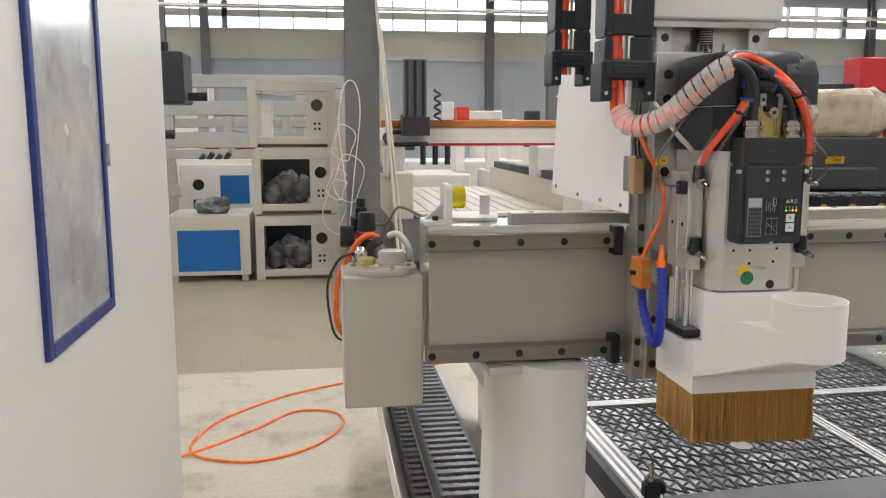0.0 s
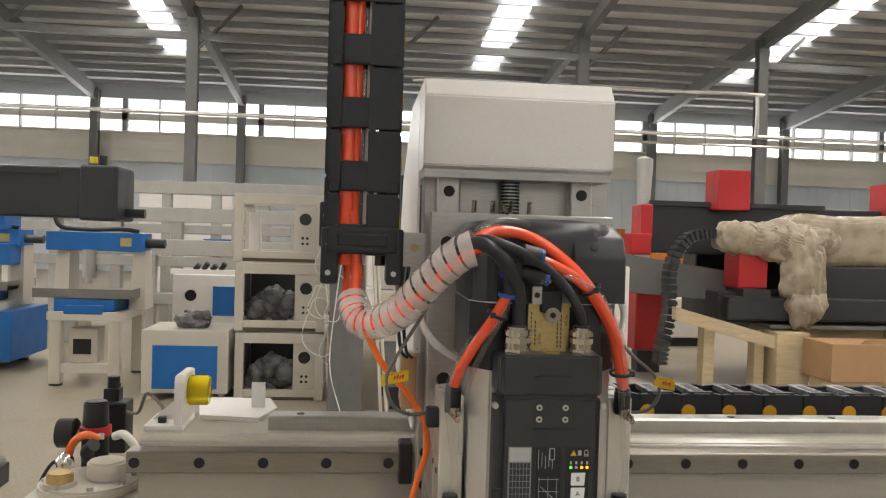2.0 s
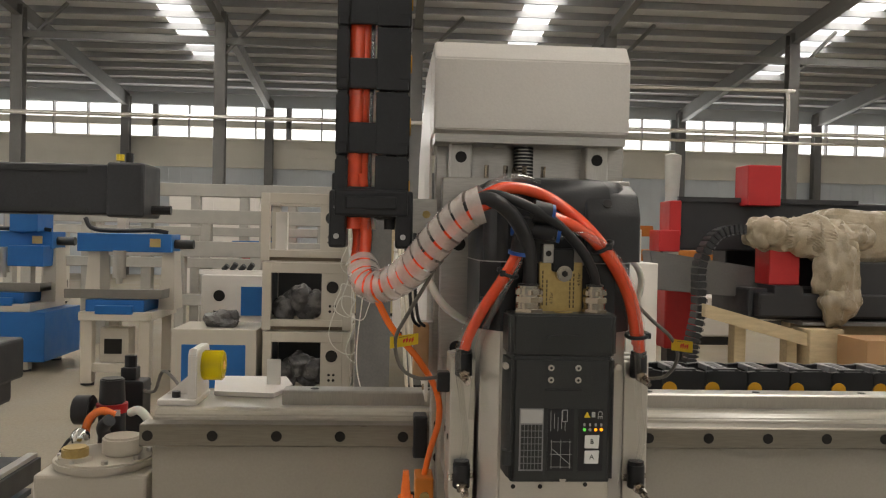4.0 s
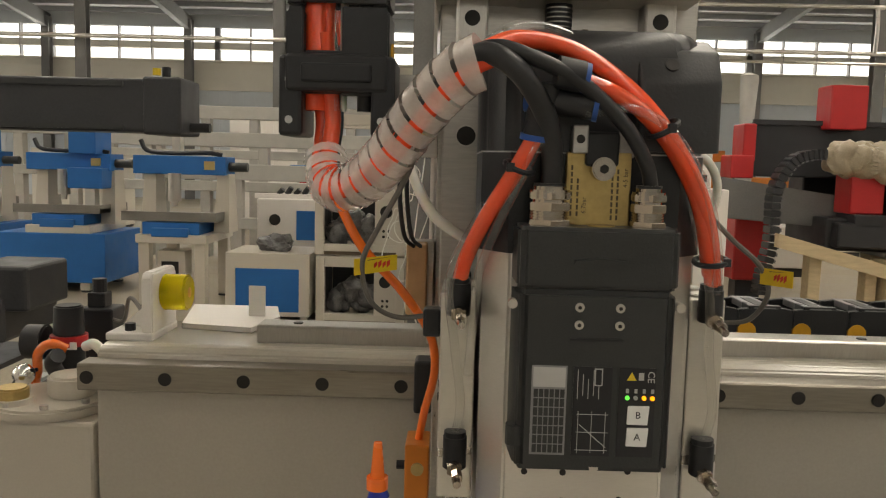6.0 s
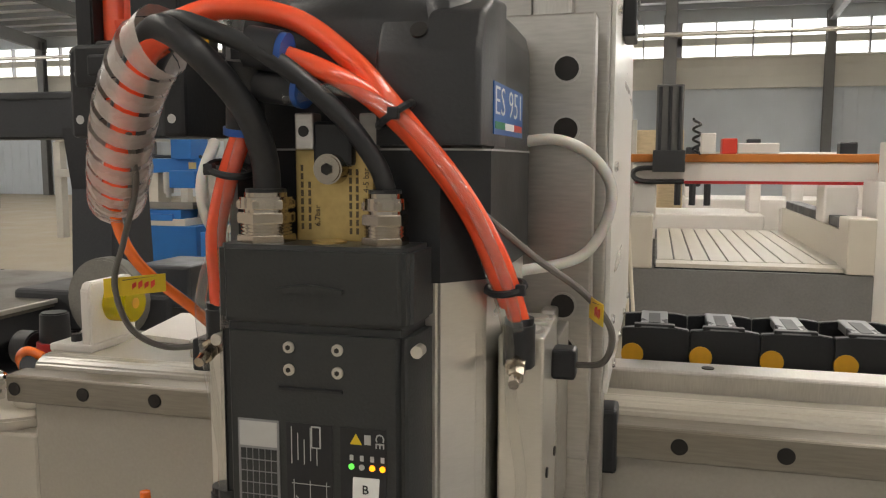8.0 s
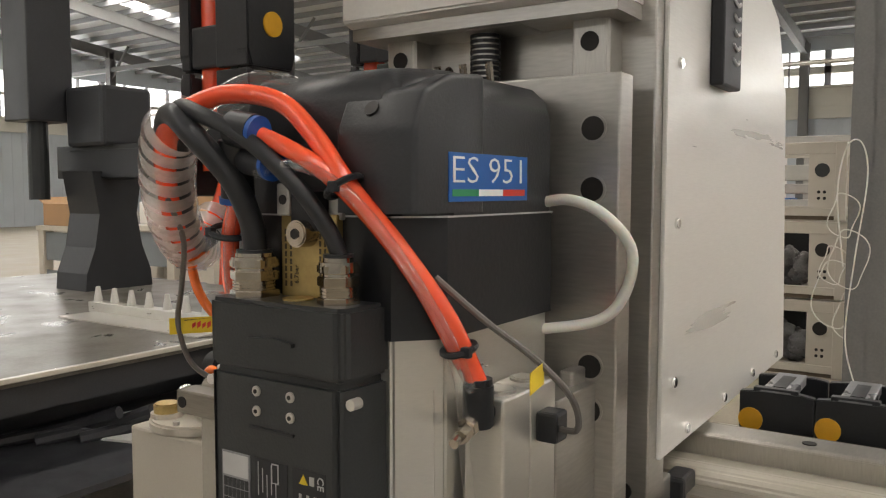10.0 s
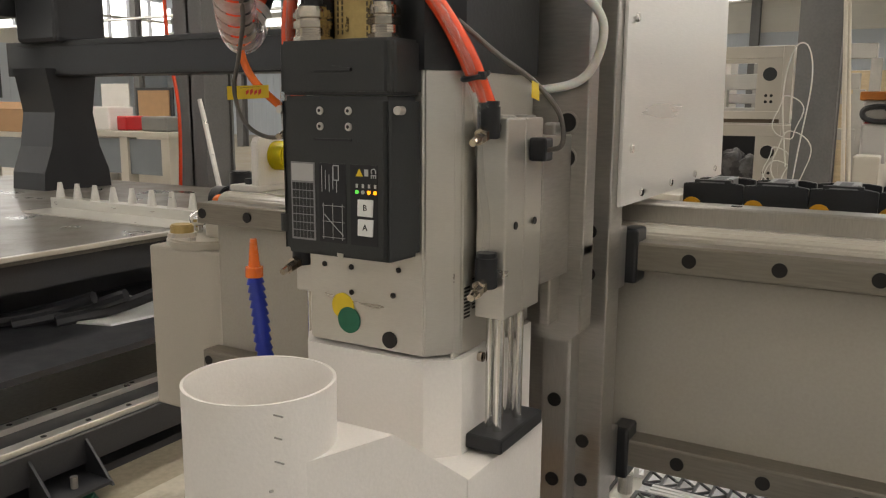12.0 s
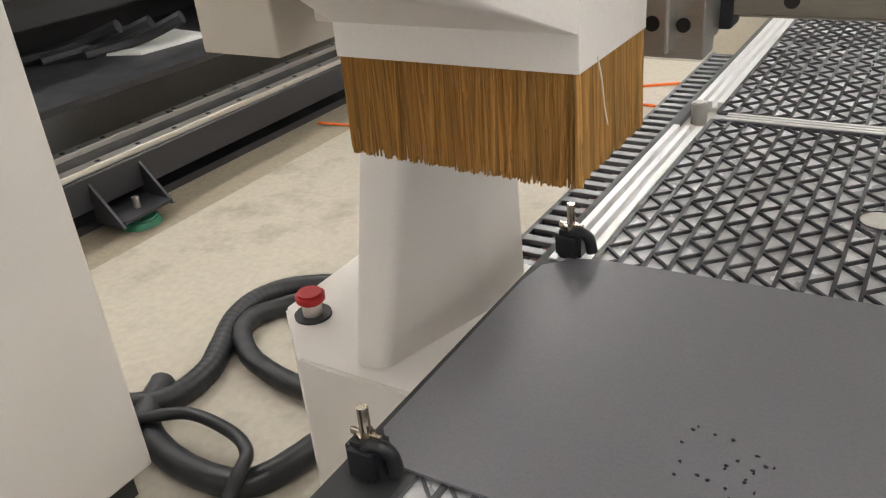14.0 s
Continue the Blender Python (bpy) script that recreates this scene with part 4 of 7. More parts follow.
# terminal box
bx0, bx1, by0, by1 = 0.5705, 0.6685, 1.142, 1.180
tb = part("terminal_box", prism([(bx0 + 0.003, by0), (bx1 - 0.003, by0), (bx1, by0 + 0.004), (bx1 + 0.002, by1), (bx0 - 0.002, by1), (bx0, by0 + 0.004)], "z", 1.2065, 1.3218, 0.0035), "dark", sp, "dark grey terminal box", True)
part("box_lid", prism([(bx0 + 0.003, by0 - 0.0002), (bx1 - 0.003, by0 - 0.0002), (bx1 + 0.001, by0 + 0.004), (bx1 + 0.002, by1), (bx0 - 0.002, by1), (bx0 - 0.001, by0 + 0.004)], "z", 1.3225, 1.3605, 0.0022), "dark", tb, "", True)
part("box_grip", prism([(0.604, 1.3405), (0.620, 1.3425), (0.637, 1.3405), (0.637, 1.3385), (0.604, 1.3385)], "y", by0 - 0.0028, by0), "dark", tb)
part("box_panel", prism([(0.603, 1.292), (0.636, 1.292), (0.636, 1.2905), (0.603, 1.2905)], "y", by0 - 0.0012, by0 + 0.001), "black", tb)
for x in (0.6085, 0.6335):
    for z in (1.3115, 1.3005):
        s = part("box_screw", rod((x, by0 - 0.0014, z), (x, by0 + 0.001, z), 0.0029, seg=14, bevel=0.0004), "alu", tb)
        part("screw_recess", rod((x, by0 - 0.0017, z), (x, by0 - 0.0012, z), 0.0013, seg=6), "hole", s)
for x, z in ((0.622, 1.2085), (bx0 - 0.003, 1.312), (bx1 + 0.003, 1.312)):
    part("box_screw", rod((x, by0 + 0.003, z), (x, by0 + 0.010, z), 0.0030, seg=12), "alu", tb)
part("box_foot", rod((bx0 + 0.0005, by0 + 0.006, 1.222), (bx0 + 0.0005, by0 + 0.006, 1.235), 0.0055, seg=14), "dark", tb)
# rating plates and display
lp = part("rating_plate", box(0.5805, 0.6025, by0 - 0.0006, by0 + 0.0005, 1.2175, 1.2745), "silver_dim", tb, "grey printed rating table")
part("plate_header", box(0.5815, 0.6015, by0 - 0.0009, by0, 1.261, 1.2735), "silver", lp)
for i in range(6):
    for j in range(7):
        part("table_cell", box(0.582 + 0.0033 * i, 0.5847 + 0.0033 * i, by0 - 0.0009, by0, 1.219 + 0.0059 * j, 1.2242 + 0.0059 * j), "dark", lp)
dp = part("diagram_plate", box(0.6065, 0.6305, by0 - 0.0005, by0 + 0.0005, 1.2175, 1.2745), "black", tb, "black diagram plate with fine white lines")
for i in range(5):
    part("text_bar", box(0.609 + 0.0033 * i, 0.6094 + 0.0033 * i, by0 - 0.0008, by0, 1.254 + 0.002 * (i % 2), 1.2725 - 0.003 * (i % 3)), "silver", dp)
for i in range(3):
    part("axis_line", box(0.610 + 0.0085 * i, 0.6103 + 0.0085 * i, by0 - 0.0008, by0, 1.2195, 1.246), "silver", dp)
for j in range(3):
    part("axis_line", box(0.609, 0.629, by0 - 0.0008, by0, 1.221 + 0.0115 * j, 1.2213 + 0.0115 * j), "silver", dp)
part("curve_line", prism([(0.611, 1.238), (0.6225, 1.228), (0.628, 1.2235), (0.628, 1.2229), (0.6225, 1.2273), (0.611, 1.2374)], "y", by0 - 0.0008, by0), "silver", dp)
part("mark_box", box(0.6195, 0.6245, by0 - 0.0008, by0, 1.2625, 1.2735), "silver", dp)
part("mark_hole", box(0.6202, 0.6238, by0 - 0.001, by0, 1.2632, 1.2728), "black", dp)
cp = part("control_plate", box(0.6345, 0.6575, by0 - 0.0005, by0 + 0.0005, 1.2175, 1.2745), "black", tb, "black display plate with status lights")
for z, ch in ((1.2445, "B"), (1.2305, "A")):
    kx = 0.6475
    k = part("key", prism([(kx - 0.007, z - 0.006), (kx + 0.006, z - 0.0062), (kx + 0.0068, z + 0.006), (kx - 0.0066, z + 0.0058)], "y", by0 - 0.0012, by0, 0.0003), "paper", cp, "pale square key")
    text("key_letter", ch, 0.0062, Matrix(((1, 0, 0, kx - 0.0002), (0, 0, -1, by0 - 0.0014), (0, 1, 0, z), (0, 0, 0, 1))), "black", k)
for i, mt in enumerate(("led_green", "silver", "led_amber", "led_amber")):
    part("status_light", rod((0.6402 + 0.0052 * i, by0 - 0.0012, 1.2555), (0.6402 + 0.0052 * i, by0, 1.2555), 0.0014, seg=12), mt, cp)
    part("light_mark", box(0.6393 + 0.0052 * i, 0.6411 + 0.0052 * i, by0 - 0.0008, by0, 1.2585, 1.2612), "silver", cp)
part("warning_triangle", prism([(0.6395, 1.2665), (0.6455, 1.2665), (0.6425, 1.2718)], "y", by0 - 0.0009, by0), "tag", cp, "yellow warning triangle")
part("mark_bar", box(0.6468, 0.650, by0 - 0.0009, by0, 1.2668, 1.2715), "silver", cp)
text("conformity_mark", "CE", 0.0062, Matrix(((0, 1, 0, 0.6543), (0, 0, -1, by0 - 0.0008), (-1, 0, 0, 1.269), (0, 0, 0, 1))), "silver", cp)
# glands on the box
def gland(x, y, r):
    g = part("cable_gland", rod((x, y, 1.3600), (x, y, 1.3642), r * 1.16, seg=6, bevel=0.0005), "nickel", sp, "nickel-plated cable gland")
    part("thread", rod((x, y, 1.364), (x, y, 1.370), r * 0.93, seg=28), "nickel", g, "", True)
    for k in range(3):
        part("thread_ridge", rod((x, y, 1.3647 + 0.0018 * k), (x, y, 1.3657 + 0.0018 * k), r * 1.0, seg=28), "nickel", g, "", True)
    part("lock_hex", rod((x, y, 1.3698), (x, y, 1.3752), r * 1.14, seg=6, bevel=0.0005), "nickel", g)
    part("clamp_nut", rod((x, y, 1.3752), (x, y, 1.3850), r * 1.06, r * 1.03, seg=30, bevel=0.0022), "nickel", g, "", True)
    part("nut_hex", rod((x, y, 1.3768), (x, y, 1.3815), r * 1.15, seg=6, bevel=0.0006), "nickel", g)
    part("seal", rod((x, y, 1.385), (x, y, 1.3868), r * 0.8, seg=24), "rubber", g)


gland(0.589, 1.160, 0.0125)
gland(0.6515, 1.160, 0.0100)
bp = part("valve_plate", box(0.6005, 0.642, 1.170, 1.1785, 1.360, 1.407, 0.0008), "brass", sp, "dull brass valve plate with printed pressures")
for x, za, zb in ((0.6035, 1.366, 1.402), (0.6075, 1.366, 1.392), (0.6295, 1.364, 1.402), (0.6330, 1.364, 1.398)):
    for k in range(int((zb - za) / 0.0042)):
        part("text_bar", box(x, x + 0.0013, 1.1696, 1.1702, za + 0.0042 * k, za + 0.0042 * k + 0.0031), "ink", bp)
UPR = Matrix(((0, -1, 0, 0), (0, 0, -1, 0), (1, 0, 0, 0), (0, 0, 0, 1)))
text("pressure_text", "6.7bar", 0.0042, Matrix.Translation((0.6125, 1.1696, 1.373)) @ UPR, "ink", bp)
text("pressure_text", "4-5 bar", 0.0042, Matrix.Translation((0.6385, 1.1696, 1.391)) @ UPR, "ink", bp)
part("valve_bolt", rod((0.6225, 1.158, 1.3965), (0.6225, 1.170, 1.3965), 0.0075, seg=24, bevel=0.001), "nickel", bp, "", True)
part("bolt_core", rod((0.6225, 1.1572, 1.3965), (0.6225, 1.159, 1.3965), 0.003, seg=6), "hole", bp)
part("valve_body", box(0.612, 0.633, 1.165, 1.19, 1.398, 1.42, 0.002), "black", bp)
part("steel_lug", box(0.603, 0.613, 1.164, 1.178, 1.406, 1.424, 0.001), "plate", bp)
part("steel_lug", box(0.634, 0.644, 1.172, 1.185, 1.404, 1.424, 0.001), "plate", bp)
part("lug_hole", rod((0.608, 1.1635, 1.415), (0.608, 1.1645, 1.415), 0.0028, seg=12), "hole", bp)
part("brass_socket", rod((0.6225, 1.160, 1.3600), (0.6225, 1.160, 1.3615), 0.0085, seg=20), "brass", sp)
for o in [tb, bp] + [c for c in sp.children if c.name.startswith(("cable_gland", "brass_socket"))]:
    o.location = Vector(o.location) + Vector((-0.001, 0, -0.0022))
# lower body stickers and screws
for x, z in ((0.5805, 1.190), (0.6065, 1.190), (0.650, 1.192), (0.6065, 1.170), (0.645, 1.172)):
    part("body_screw_hole", rod((x, 1.1772, z), (x, 1.1785, z), 0.0022, seg=10), "hole", sp)
part("yellow_sticker", rod((0.598, 1.1772, 1.158), (0.598, 1.1782, 1.158), 0.0105, seg=24), "tag", sp)
part("green_sticker", rod((0.604, 1.1767, 1.1475), (0.604, 1.1782, 1.1475), 0.0105, seg=24), "green", sp)
part("body_plug", rod((0.642, 1.1765, 1.137), (0.642, 1.1785, 1.137), 0.0065, seg=18), "hole", sp)
for k in range(9):
    part("barcode_bar", box(0.6922, 0.6926, 1.203, 1.212, 1.155 + 0.0028 * k, 1.1565 + 0.0028 * k), "hole", sp)
    part("barcode_bar", box(0.6922, 0.6926, 1.216, 1.222, 1.160 + 0.0028 * k, 1.1615 + 0.0028 * k), "hole", sp)

# ---- pneumatic cylinders ----
def cylinder_unit(sx, label):
    """sx = +1 on the far side from the cable wrap, -1 beside it."""
    x = 0.7085 if sx > 0 else 0.5335
    c = thing("pneumatic_cylinder", (x, 1.25, 1.155), label, "pneumatic cylinder", "hood cylinders")
    a, b = x - 0.0125, x + 0.0125
    part("barrel", box(a, b, 1.213, 1.245, 1.155, 1.305, 0.0015), "alu", c)
    part("barrel", box(a - 0.001 * sx, b - 0.001 * sx, 1.2475, 1.28, 1.155, 1.305, 0.0015), "alu", c)
    for y in (1.229, 1.264):
        part("end_ring", rod((x, y, 1.305), (x, y, 1.3065), 0.0105, seg=24), "steel", c)
        part("end_dimple", rod((x, y, 1.3062), (x, y, 1.307), 0.0085, seg=24), "alu", c)
        part("rod", rod((x + 0.004 * sx, y - 0.006, 1.062), (x + 0.004 * sx, y - 0.006, 1.156), 0.004, seg=16), "chrome", c, "polished piston rod", True)
        part("rod", rod((x - 0.006 * sx, y - 0.001, 1.062), (x - 0.006 * sx, y - 0.001, 1.156), 0.0035, seg=16), "chrome", c, "polished piston rod", True)
    part("rod_plate", box(x - 0.016, x + 0.016, 1.205, 1.284, 1.051, 1.063, 0.002), "black", c, "black rod end plate")
    part("back_mount", box(a, b, 1.28, 1.34, 1.17, 1.29, 0.001), "plate", c)
    part("side_strip", box(x - 0.022 * sx - 0.0015, x - 0.022 * sx + 0.0015, 1.195, 1.24, 1.12, 1.31, 0.0005), "alu", c)
    for y in (1.229, 1.264):
        part("slot_screw", rod((x + 0.0125 * sx, y, 1.225), (x + 0.0135 * sx, y, 1.225), 0.003, seg=10), "hole", c)
    part("reed_switch", box(x + 0.0125 * sx - 0.001, x + 0.0125 * sx + 0.012 * sx + 0.001, 1.252, 1.268, 1.272, 1.29, 0.002) if sx > 0 else box(x - 0.025, x - 0.012, 1.215, 1.231, 1.272, 1.292, 0.002), "black", c, "black proximity switch")
    for z in (1.302, 1.192):
        f = part("elbow_fitting", rod((x, 1.207, z - 0.012), (x, 1.207, z + 0.012), 0.0085, seg=18, bevel=0.001), "black", c, "black push-in elbow fitting", True)
        part("fitting_arm", rod((x, 1.207, z - 0.004), (x, 1.225, z - 0.004), 0.0075, seg=14), "black", f)
        part("release_ring", rod((x, 1.207, z + 0.012), (x, 1.207, z + 0.0148), 0.0078, seg=18), "black", f)
        part("muffler", rod((x + 0.001, 1.196, z - 0.010), (x + 0.002, 1.186, z - 0.0125), 0.0042, seg=6), "nickel", f)
        part("muffler_tip", rod((x + 0.001, 1.187, z - 0.012), (x + 0.002, 1.179, z - 0.014), 0.0028, seg=10), "nickel", f)
        part("muffler_nut", rod((x, 1.199, z - 0.009), (x, 1.195, z - 0.010), 0.0058, seg=6), "nickel", f)
    return c


cylinder_unit(1, "paired aluminium pneumatic cylinders with polished rods and black elbows")
cylinder_unit(-1, "paired aluminium pneumatic cylinders beside the orange air hose")
for x in (0.7085, 0.5335):
    single("clear_air_tube", tube([(x, 1.204, 1.205), (x + 0.003, 1.200, 1.23), (x - 0.002, 1.198, 1.27), (x - 0.006, 1.196, 1.32), (x - 0.004 + (0.02 if x < 0.6 else -0.02), 1.188, 1.37)], 0.0032, seg=10), "clear", "thin clear air tube along the cylinder", "tube", smooth=True)

# ---- dust hood ----
hood = thing("dust_hood", (0.63, 1.2, 0.98), "white sheet-metal dust hood with a round duct collar and brush skirt", "dust hood")
HOOD = Vector((0.0, 0.0, -0.008))
hx0, hx1, hy0, hy1 = 0.517, 0.719, 1.163, 1.298
part("skirt_box", box(hx0, hx1, hy0, hy1, 0.982, 1.056, 0.0006), "white", hood)
cr = [(0.6205 + (x - 0.6205) * 1.03, 1.262 + (y - 1.262) * 1.04) for x, y in octo]
part("collar", loft([[(x, min(y, 1.335), 1.05) for x, y in cr], [(x, min(y, 1.335), 1.133) for x, y in cr]]), "white", hood)
part("collar_screw", rod((0.694, 1.225, 1.128), (0.698, 1.225, 1.128), 0.004, seg=12), "nickel", hood)
DX, DY, DR = 0.627, 1.051, 0.0485
hull = bmesh.new()
for x, y, z in ((hx1 - 0.0005, hy0 + 0.0015, 1.0555), (hx1 - 0.0005, hy0 + 0.0015, 1.008), (0.696, 1.101, 1.108), (hx0 + 0.0005, hy0 + 0.0015, 1.0555), (hx0 + 0.0005, hy0 + 0.0015, 1.008), (0.5486, 1.101, 1.108)):
    hull.verts.new((x, y, z))
for k in range(36):
    a = radians(206 + 134.5 * k / 35)
    hull.verts.new((DX + DR * math.cos(a), DY + DR * math.sin(a), 1.108))
    hull.verts.new((DX + DR * math.cos(a), DY + DR * math.sin(a), 1.070))
bmesh.ops.convex_hull(hull, input=hull.verts[:])
bmesh.ops.dissolve_limit(hull, angle_limit=0.035, verts=hull.verts[:], edges=hull.edges[:])
part("transition", hull, "white", hood)
duct = bmesh.new()
seg = 48
rings_ = []
for rad, z in ((DR + 0.0002, 1.070), (DR + 0.0002, 1.149), (DR - 0.0018, 1.149), (DR - 0.0018, 1.111)):
    rings_.append([(DX + rad * math.cos(6.28318 * k / seg), DY + rad * math.sin(6.28318 * k / seg), z) for k in range(seg)])
part("duct_collar", loft(rings_, caps=False), "white", hood, "", True)
for k, (za, wd) in enumerate(((1.142, 0.004), (1.128, 0.003), (1.113, 0.004), (1.096, 0.0009), (1.083, 0.0009))):
    part("seam_mark", box(0.6685 - wd, 0.6685 + wd, 1.0208, 1.0216, za, za + 0.0011) if k < 3 else rod((0.6655, 1.0185, za), (0.6645, 1.0165, za), wd, seg=8), "primer", hood, "weld seam mark")
part("duct_floor", rod((DX, DY, 1.1085), (DX, DY, 1.1115), DR - 0.0021, seg=40), "white", hood)
# brush: dense core plus loose strands
part("brush_core", box(hx0 + 0.004, hx1 - 0.004, hy0 + 0.004, hy1 - 0.004, 0.915, 0.988), "bristle", hood, "tan nylon brush skirt")
rb = random.Random(11)
verts, faces = [], []


def strand(x, y, w, ax, z1, lean):
    n = len(verts)
    dx, dy = (w, 0.0) if ax == 0 else (0.0, w)
    lx, ly = (lean, rb.uniform(-0.004, 0.001)) if ax == 0 else (rb.uniform(-0.001, 0.003), lean)
    ox, oy = (0.0, -0.0018) if ax == 0 else (0.0018, 0.0)
    verts.extend([(x - dx, y - dy, 0.989), (x + ox, y + oy, 0.989), (x + dx, y + dy, 0.989), (x - dx * 0.8 + lx, y - dy * 0.8 + ly, z1), (x + ox + lx, y + oy + ly, z1), (x + dx * 0.8 + lx, y + dy * 0.8 + ly, z1)])
    faces.extend([(n, n + 1, n + 4, n + 3), (n + 1, n + 2, n + 5, n + 4), (n + 2, n, n + 3, n + 5)])


for k in range(520):
    u = (k + rb.random()) / 520
    tuft = 0.003 * math.sin(u * 90) + 0.002 * math.sin(u * 37 + 1)
    for row in range(2):
        strand(hx0 + 0.002 + u * (hx1 - hx0 - 0.004), hy0 + 0.002 + 0.003 * row + rb.uniform(0, 0.0012), rb.uniform(0.0004, 0.0011), 0, 0.905 + rb.uniform(-0.003, 0.004) - 0.004 * u, tuft + rb.uniform(-0.002, 0.002))
    v = hy0 + 0.002 + u * (hy1 - hy0 - 0.004)
    for xs in (hx1 - 0.002, hx0 + 0.002):
        strand(xs - (0.003 * rb.random() if xs > 0.6 else -0.003 * rb.random()), v, rb.uniform(0.0004, 0.0011), 1, 0.905 + rb.uniform(-0.003, 0.004), tuft + rb.uniform(-0.002, 0.002))
    strand(hx0 + 0.002 + u * (hx1 - hx0 - 0.004), hy1 - 0.003, 0.001, 0, 0.905 + rb.uniform(-0.003, 0.003), tuft)
me = bpy.data.meshes.new("bristles")
me.from_pydata(verts, [], faces)
me.transform(Matrix.Translation(-Vector(hood.location)))
me.materials.append(M["bristle"])
bo = tagged(new("bristles", me), "loose tan bristles", kind="stuff")
bo.parent = hood
part("loose_thread", tube([(0.727, 1.175, 0.992), (0.729, 1.178, 0.975), (0.728, 1.186, 0.955), (0.729, 1.190, 0.94)], 0.0006, seg=5), "milky", hood)

for o in hood.children:
    o.location = Vector(o.location) + HOOD

# ---- coolant nozzle ----
noz = thing("coolant_nozzle", (0.505, 1.34, 1.08), "blue segmented coolant hose with orange nozzle on an orange block", "coolant nozzle")
part("valve_block", box(0.492, 0.513, 1.318, 1.36, 1.105, 1.155, 0.002), "orange_block", noz, "orange anodised valve block")
part("block_screw", rod((0.503, 1.315, 1.135), (0.503, 1.32, 1.135), 0.0055, seg=16), "brass", noz)
part("side_knob", rod((0.484, 1.34, 1.13), (0.492, 1.34, 1.13), 0.004, seg=10), "black", noz)
path_ = curve_points([(0.503, 1.335, 1.104), (0.503, 1.325, 1.07), (0.496, 1.265, 1.03), (0.487, 1.222, 1.052), (0.484, 1.211, 1.09), (0.483, 1.207, 1.13), (0.479, 1.206, 1.165)], 5)
for a, b in zip(path_, path_[1:]):
    d = (b - a)
    part("segment", rod(a - d * 0.15, b, 0.0082, 0.0052, seg=14), "blue_seg", noz, "", True)
part("nozzle_nut", rod((0.479, 1.206, 1.163), (0.479, 1.206, 1.172), 0.0078, seg=14), "orange_thin", noz, "", True)
part("nozzle_tip", rod((0.479, 1.206, 1.172), (0.479, 1.206, 1.197), 0.0052, 0.003, seg=16), "orange_thin", noz, "orange nozzle tip", True)

# ---- vertical cable carriers ----
def carrier_z(x0, x1, y0, y1, z0, n, pitch, label):
    c = thing("cable_carrier", ((x0 + x1) / 2, (y0 + y1) / 2, z0), label, "cable carrier", "vertical cable carriers")
    w = 0.013
    sides = []
    for a, b in ((x0, x0 + w), (x1 - w, x1)):
        sides.append(part("side_link", prism([(y0 + 0.004, z0), (y1 - 0.004, z0), (y1, z0 + 0.012), (y1, z0 + pitch - 0.004), (y0, z0 + pitch - 0.004), (y0, z0 + 0.012)], "x", a, b, 0.0012), "black", c))
    fr = box(x0 + w, x1 - w, y0 + 0.001, y0 + 0.007, z0 + 0.002, z0 + 0.034, 0.002)
    wx = x1 - x0
    sides.append(part("front_flange", box(x0 + 0.002, x0 + wx * 0.15, y0 + 0.0005, y0 + 0.006, z0 + 0.001, z0 + pitch - 0.001, 0.001), "black", c))
    sides.append(part("front_flange", box(x1 - wx * 0.46, x1 - 0.002, y0 + 0.0005, y0 + 0.006, z0 + 0.001, z0 + pitch - 0.001, 0.001), "black", c))
    sides.append(part("front_bar", fr, "black", c))
    sides.append(part("back_bar", box(x0 + w, x1 - w, y1 - 0.007, y1 - 0.001, z0 + 0.006, z0 + 0.022, 0.002), "black", c))
    sides.append(part("pivot_plug", rod((x1 - 0.001, (y0 + y1) / 2, z0 + pitch * 0.5), (x1 + 0.0015, (y0 + y1) / 2, z0 + pitch * 0.5), 0.0095, seg=18), "dot", c))
    for k in range(1, n):
        for o in sides:
            clone(o, (0, 0, pitch * k))
    zt = z0 + n * pitch
    for a, b in ((x0 - 0.005, x0 + 0.013), (x1 - 0.013, x1 + 0.005)):
        part("end_bracket", box(a, b, y0 - 0.003, y1 + 0.002, z0 - 0.030, z0 + 0.03, 0.003), "black", c)
        part("bracket_hole", rod((a + 0.008, y0 - 0.0035, z0 - 0.018), (a + 0.008, y0 - 0.002, z0 - 0.018), 0.003, seg=10), "silver", c)
        part("bracket_hole", rod((a + 0.008, y0 - 0.0035, z0 + 0.012), (a + 0.008, y0 - 0.002, z0 + 0.012), 0.003, seg=10), "silver", c)
    part("end_bar", box(x0, x1, y0 - 0.005, y0 + 0.006, z0 + 0.003, z0 + 0.031, 0.003), "black", c)
    part("end_bar", box(x0 + 0.012, x1 - 0.012, y0 - 0.007, y0, z0 + 0.010, z0 + 0.024, 0.002), "black", c)
    for i, (mt, r, fx) in enumerate((("orange", 0.0085, 0.25), ("orange", 0.006, 0.36), ("clear", 0.0042, 0.46), ("milky", 0.003, 0.525), ("rubber", 0.006, 0.75))):
        x = x0 + (x1 - x0) * fx
        part("cable", tube([(x, y0 + 0.016 + 0.004 * (i % 2), z0 - 0.01), (x + 0.003, y0 + 0.018, (z0 + zt) / 2), (x, y0 + 0.018, zt)], r, seg=10), mt, c, "", True)
    return c


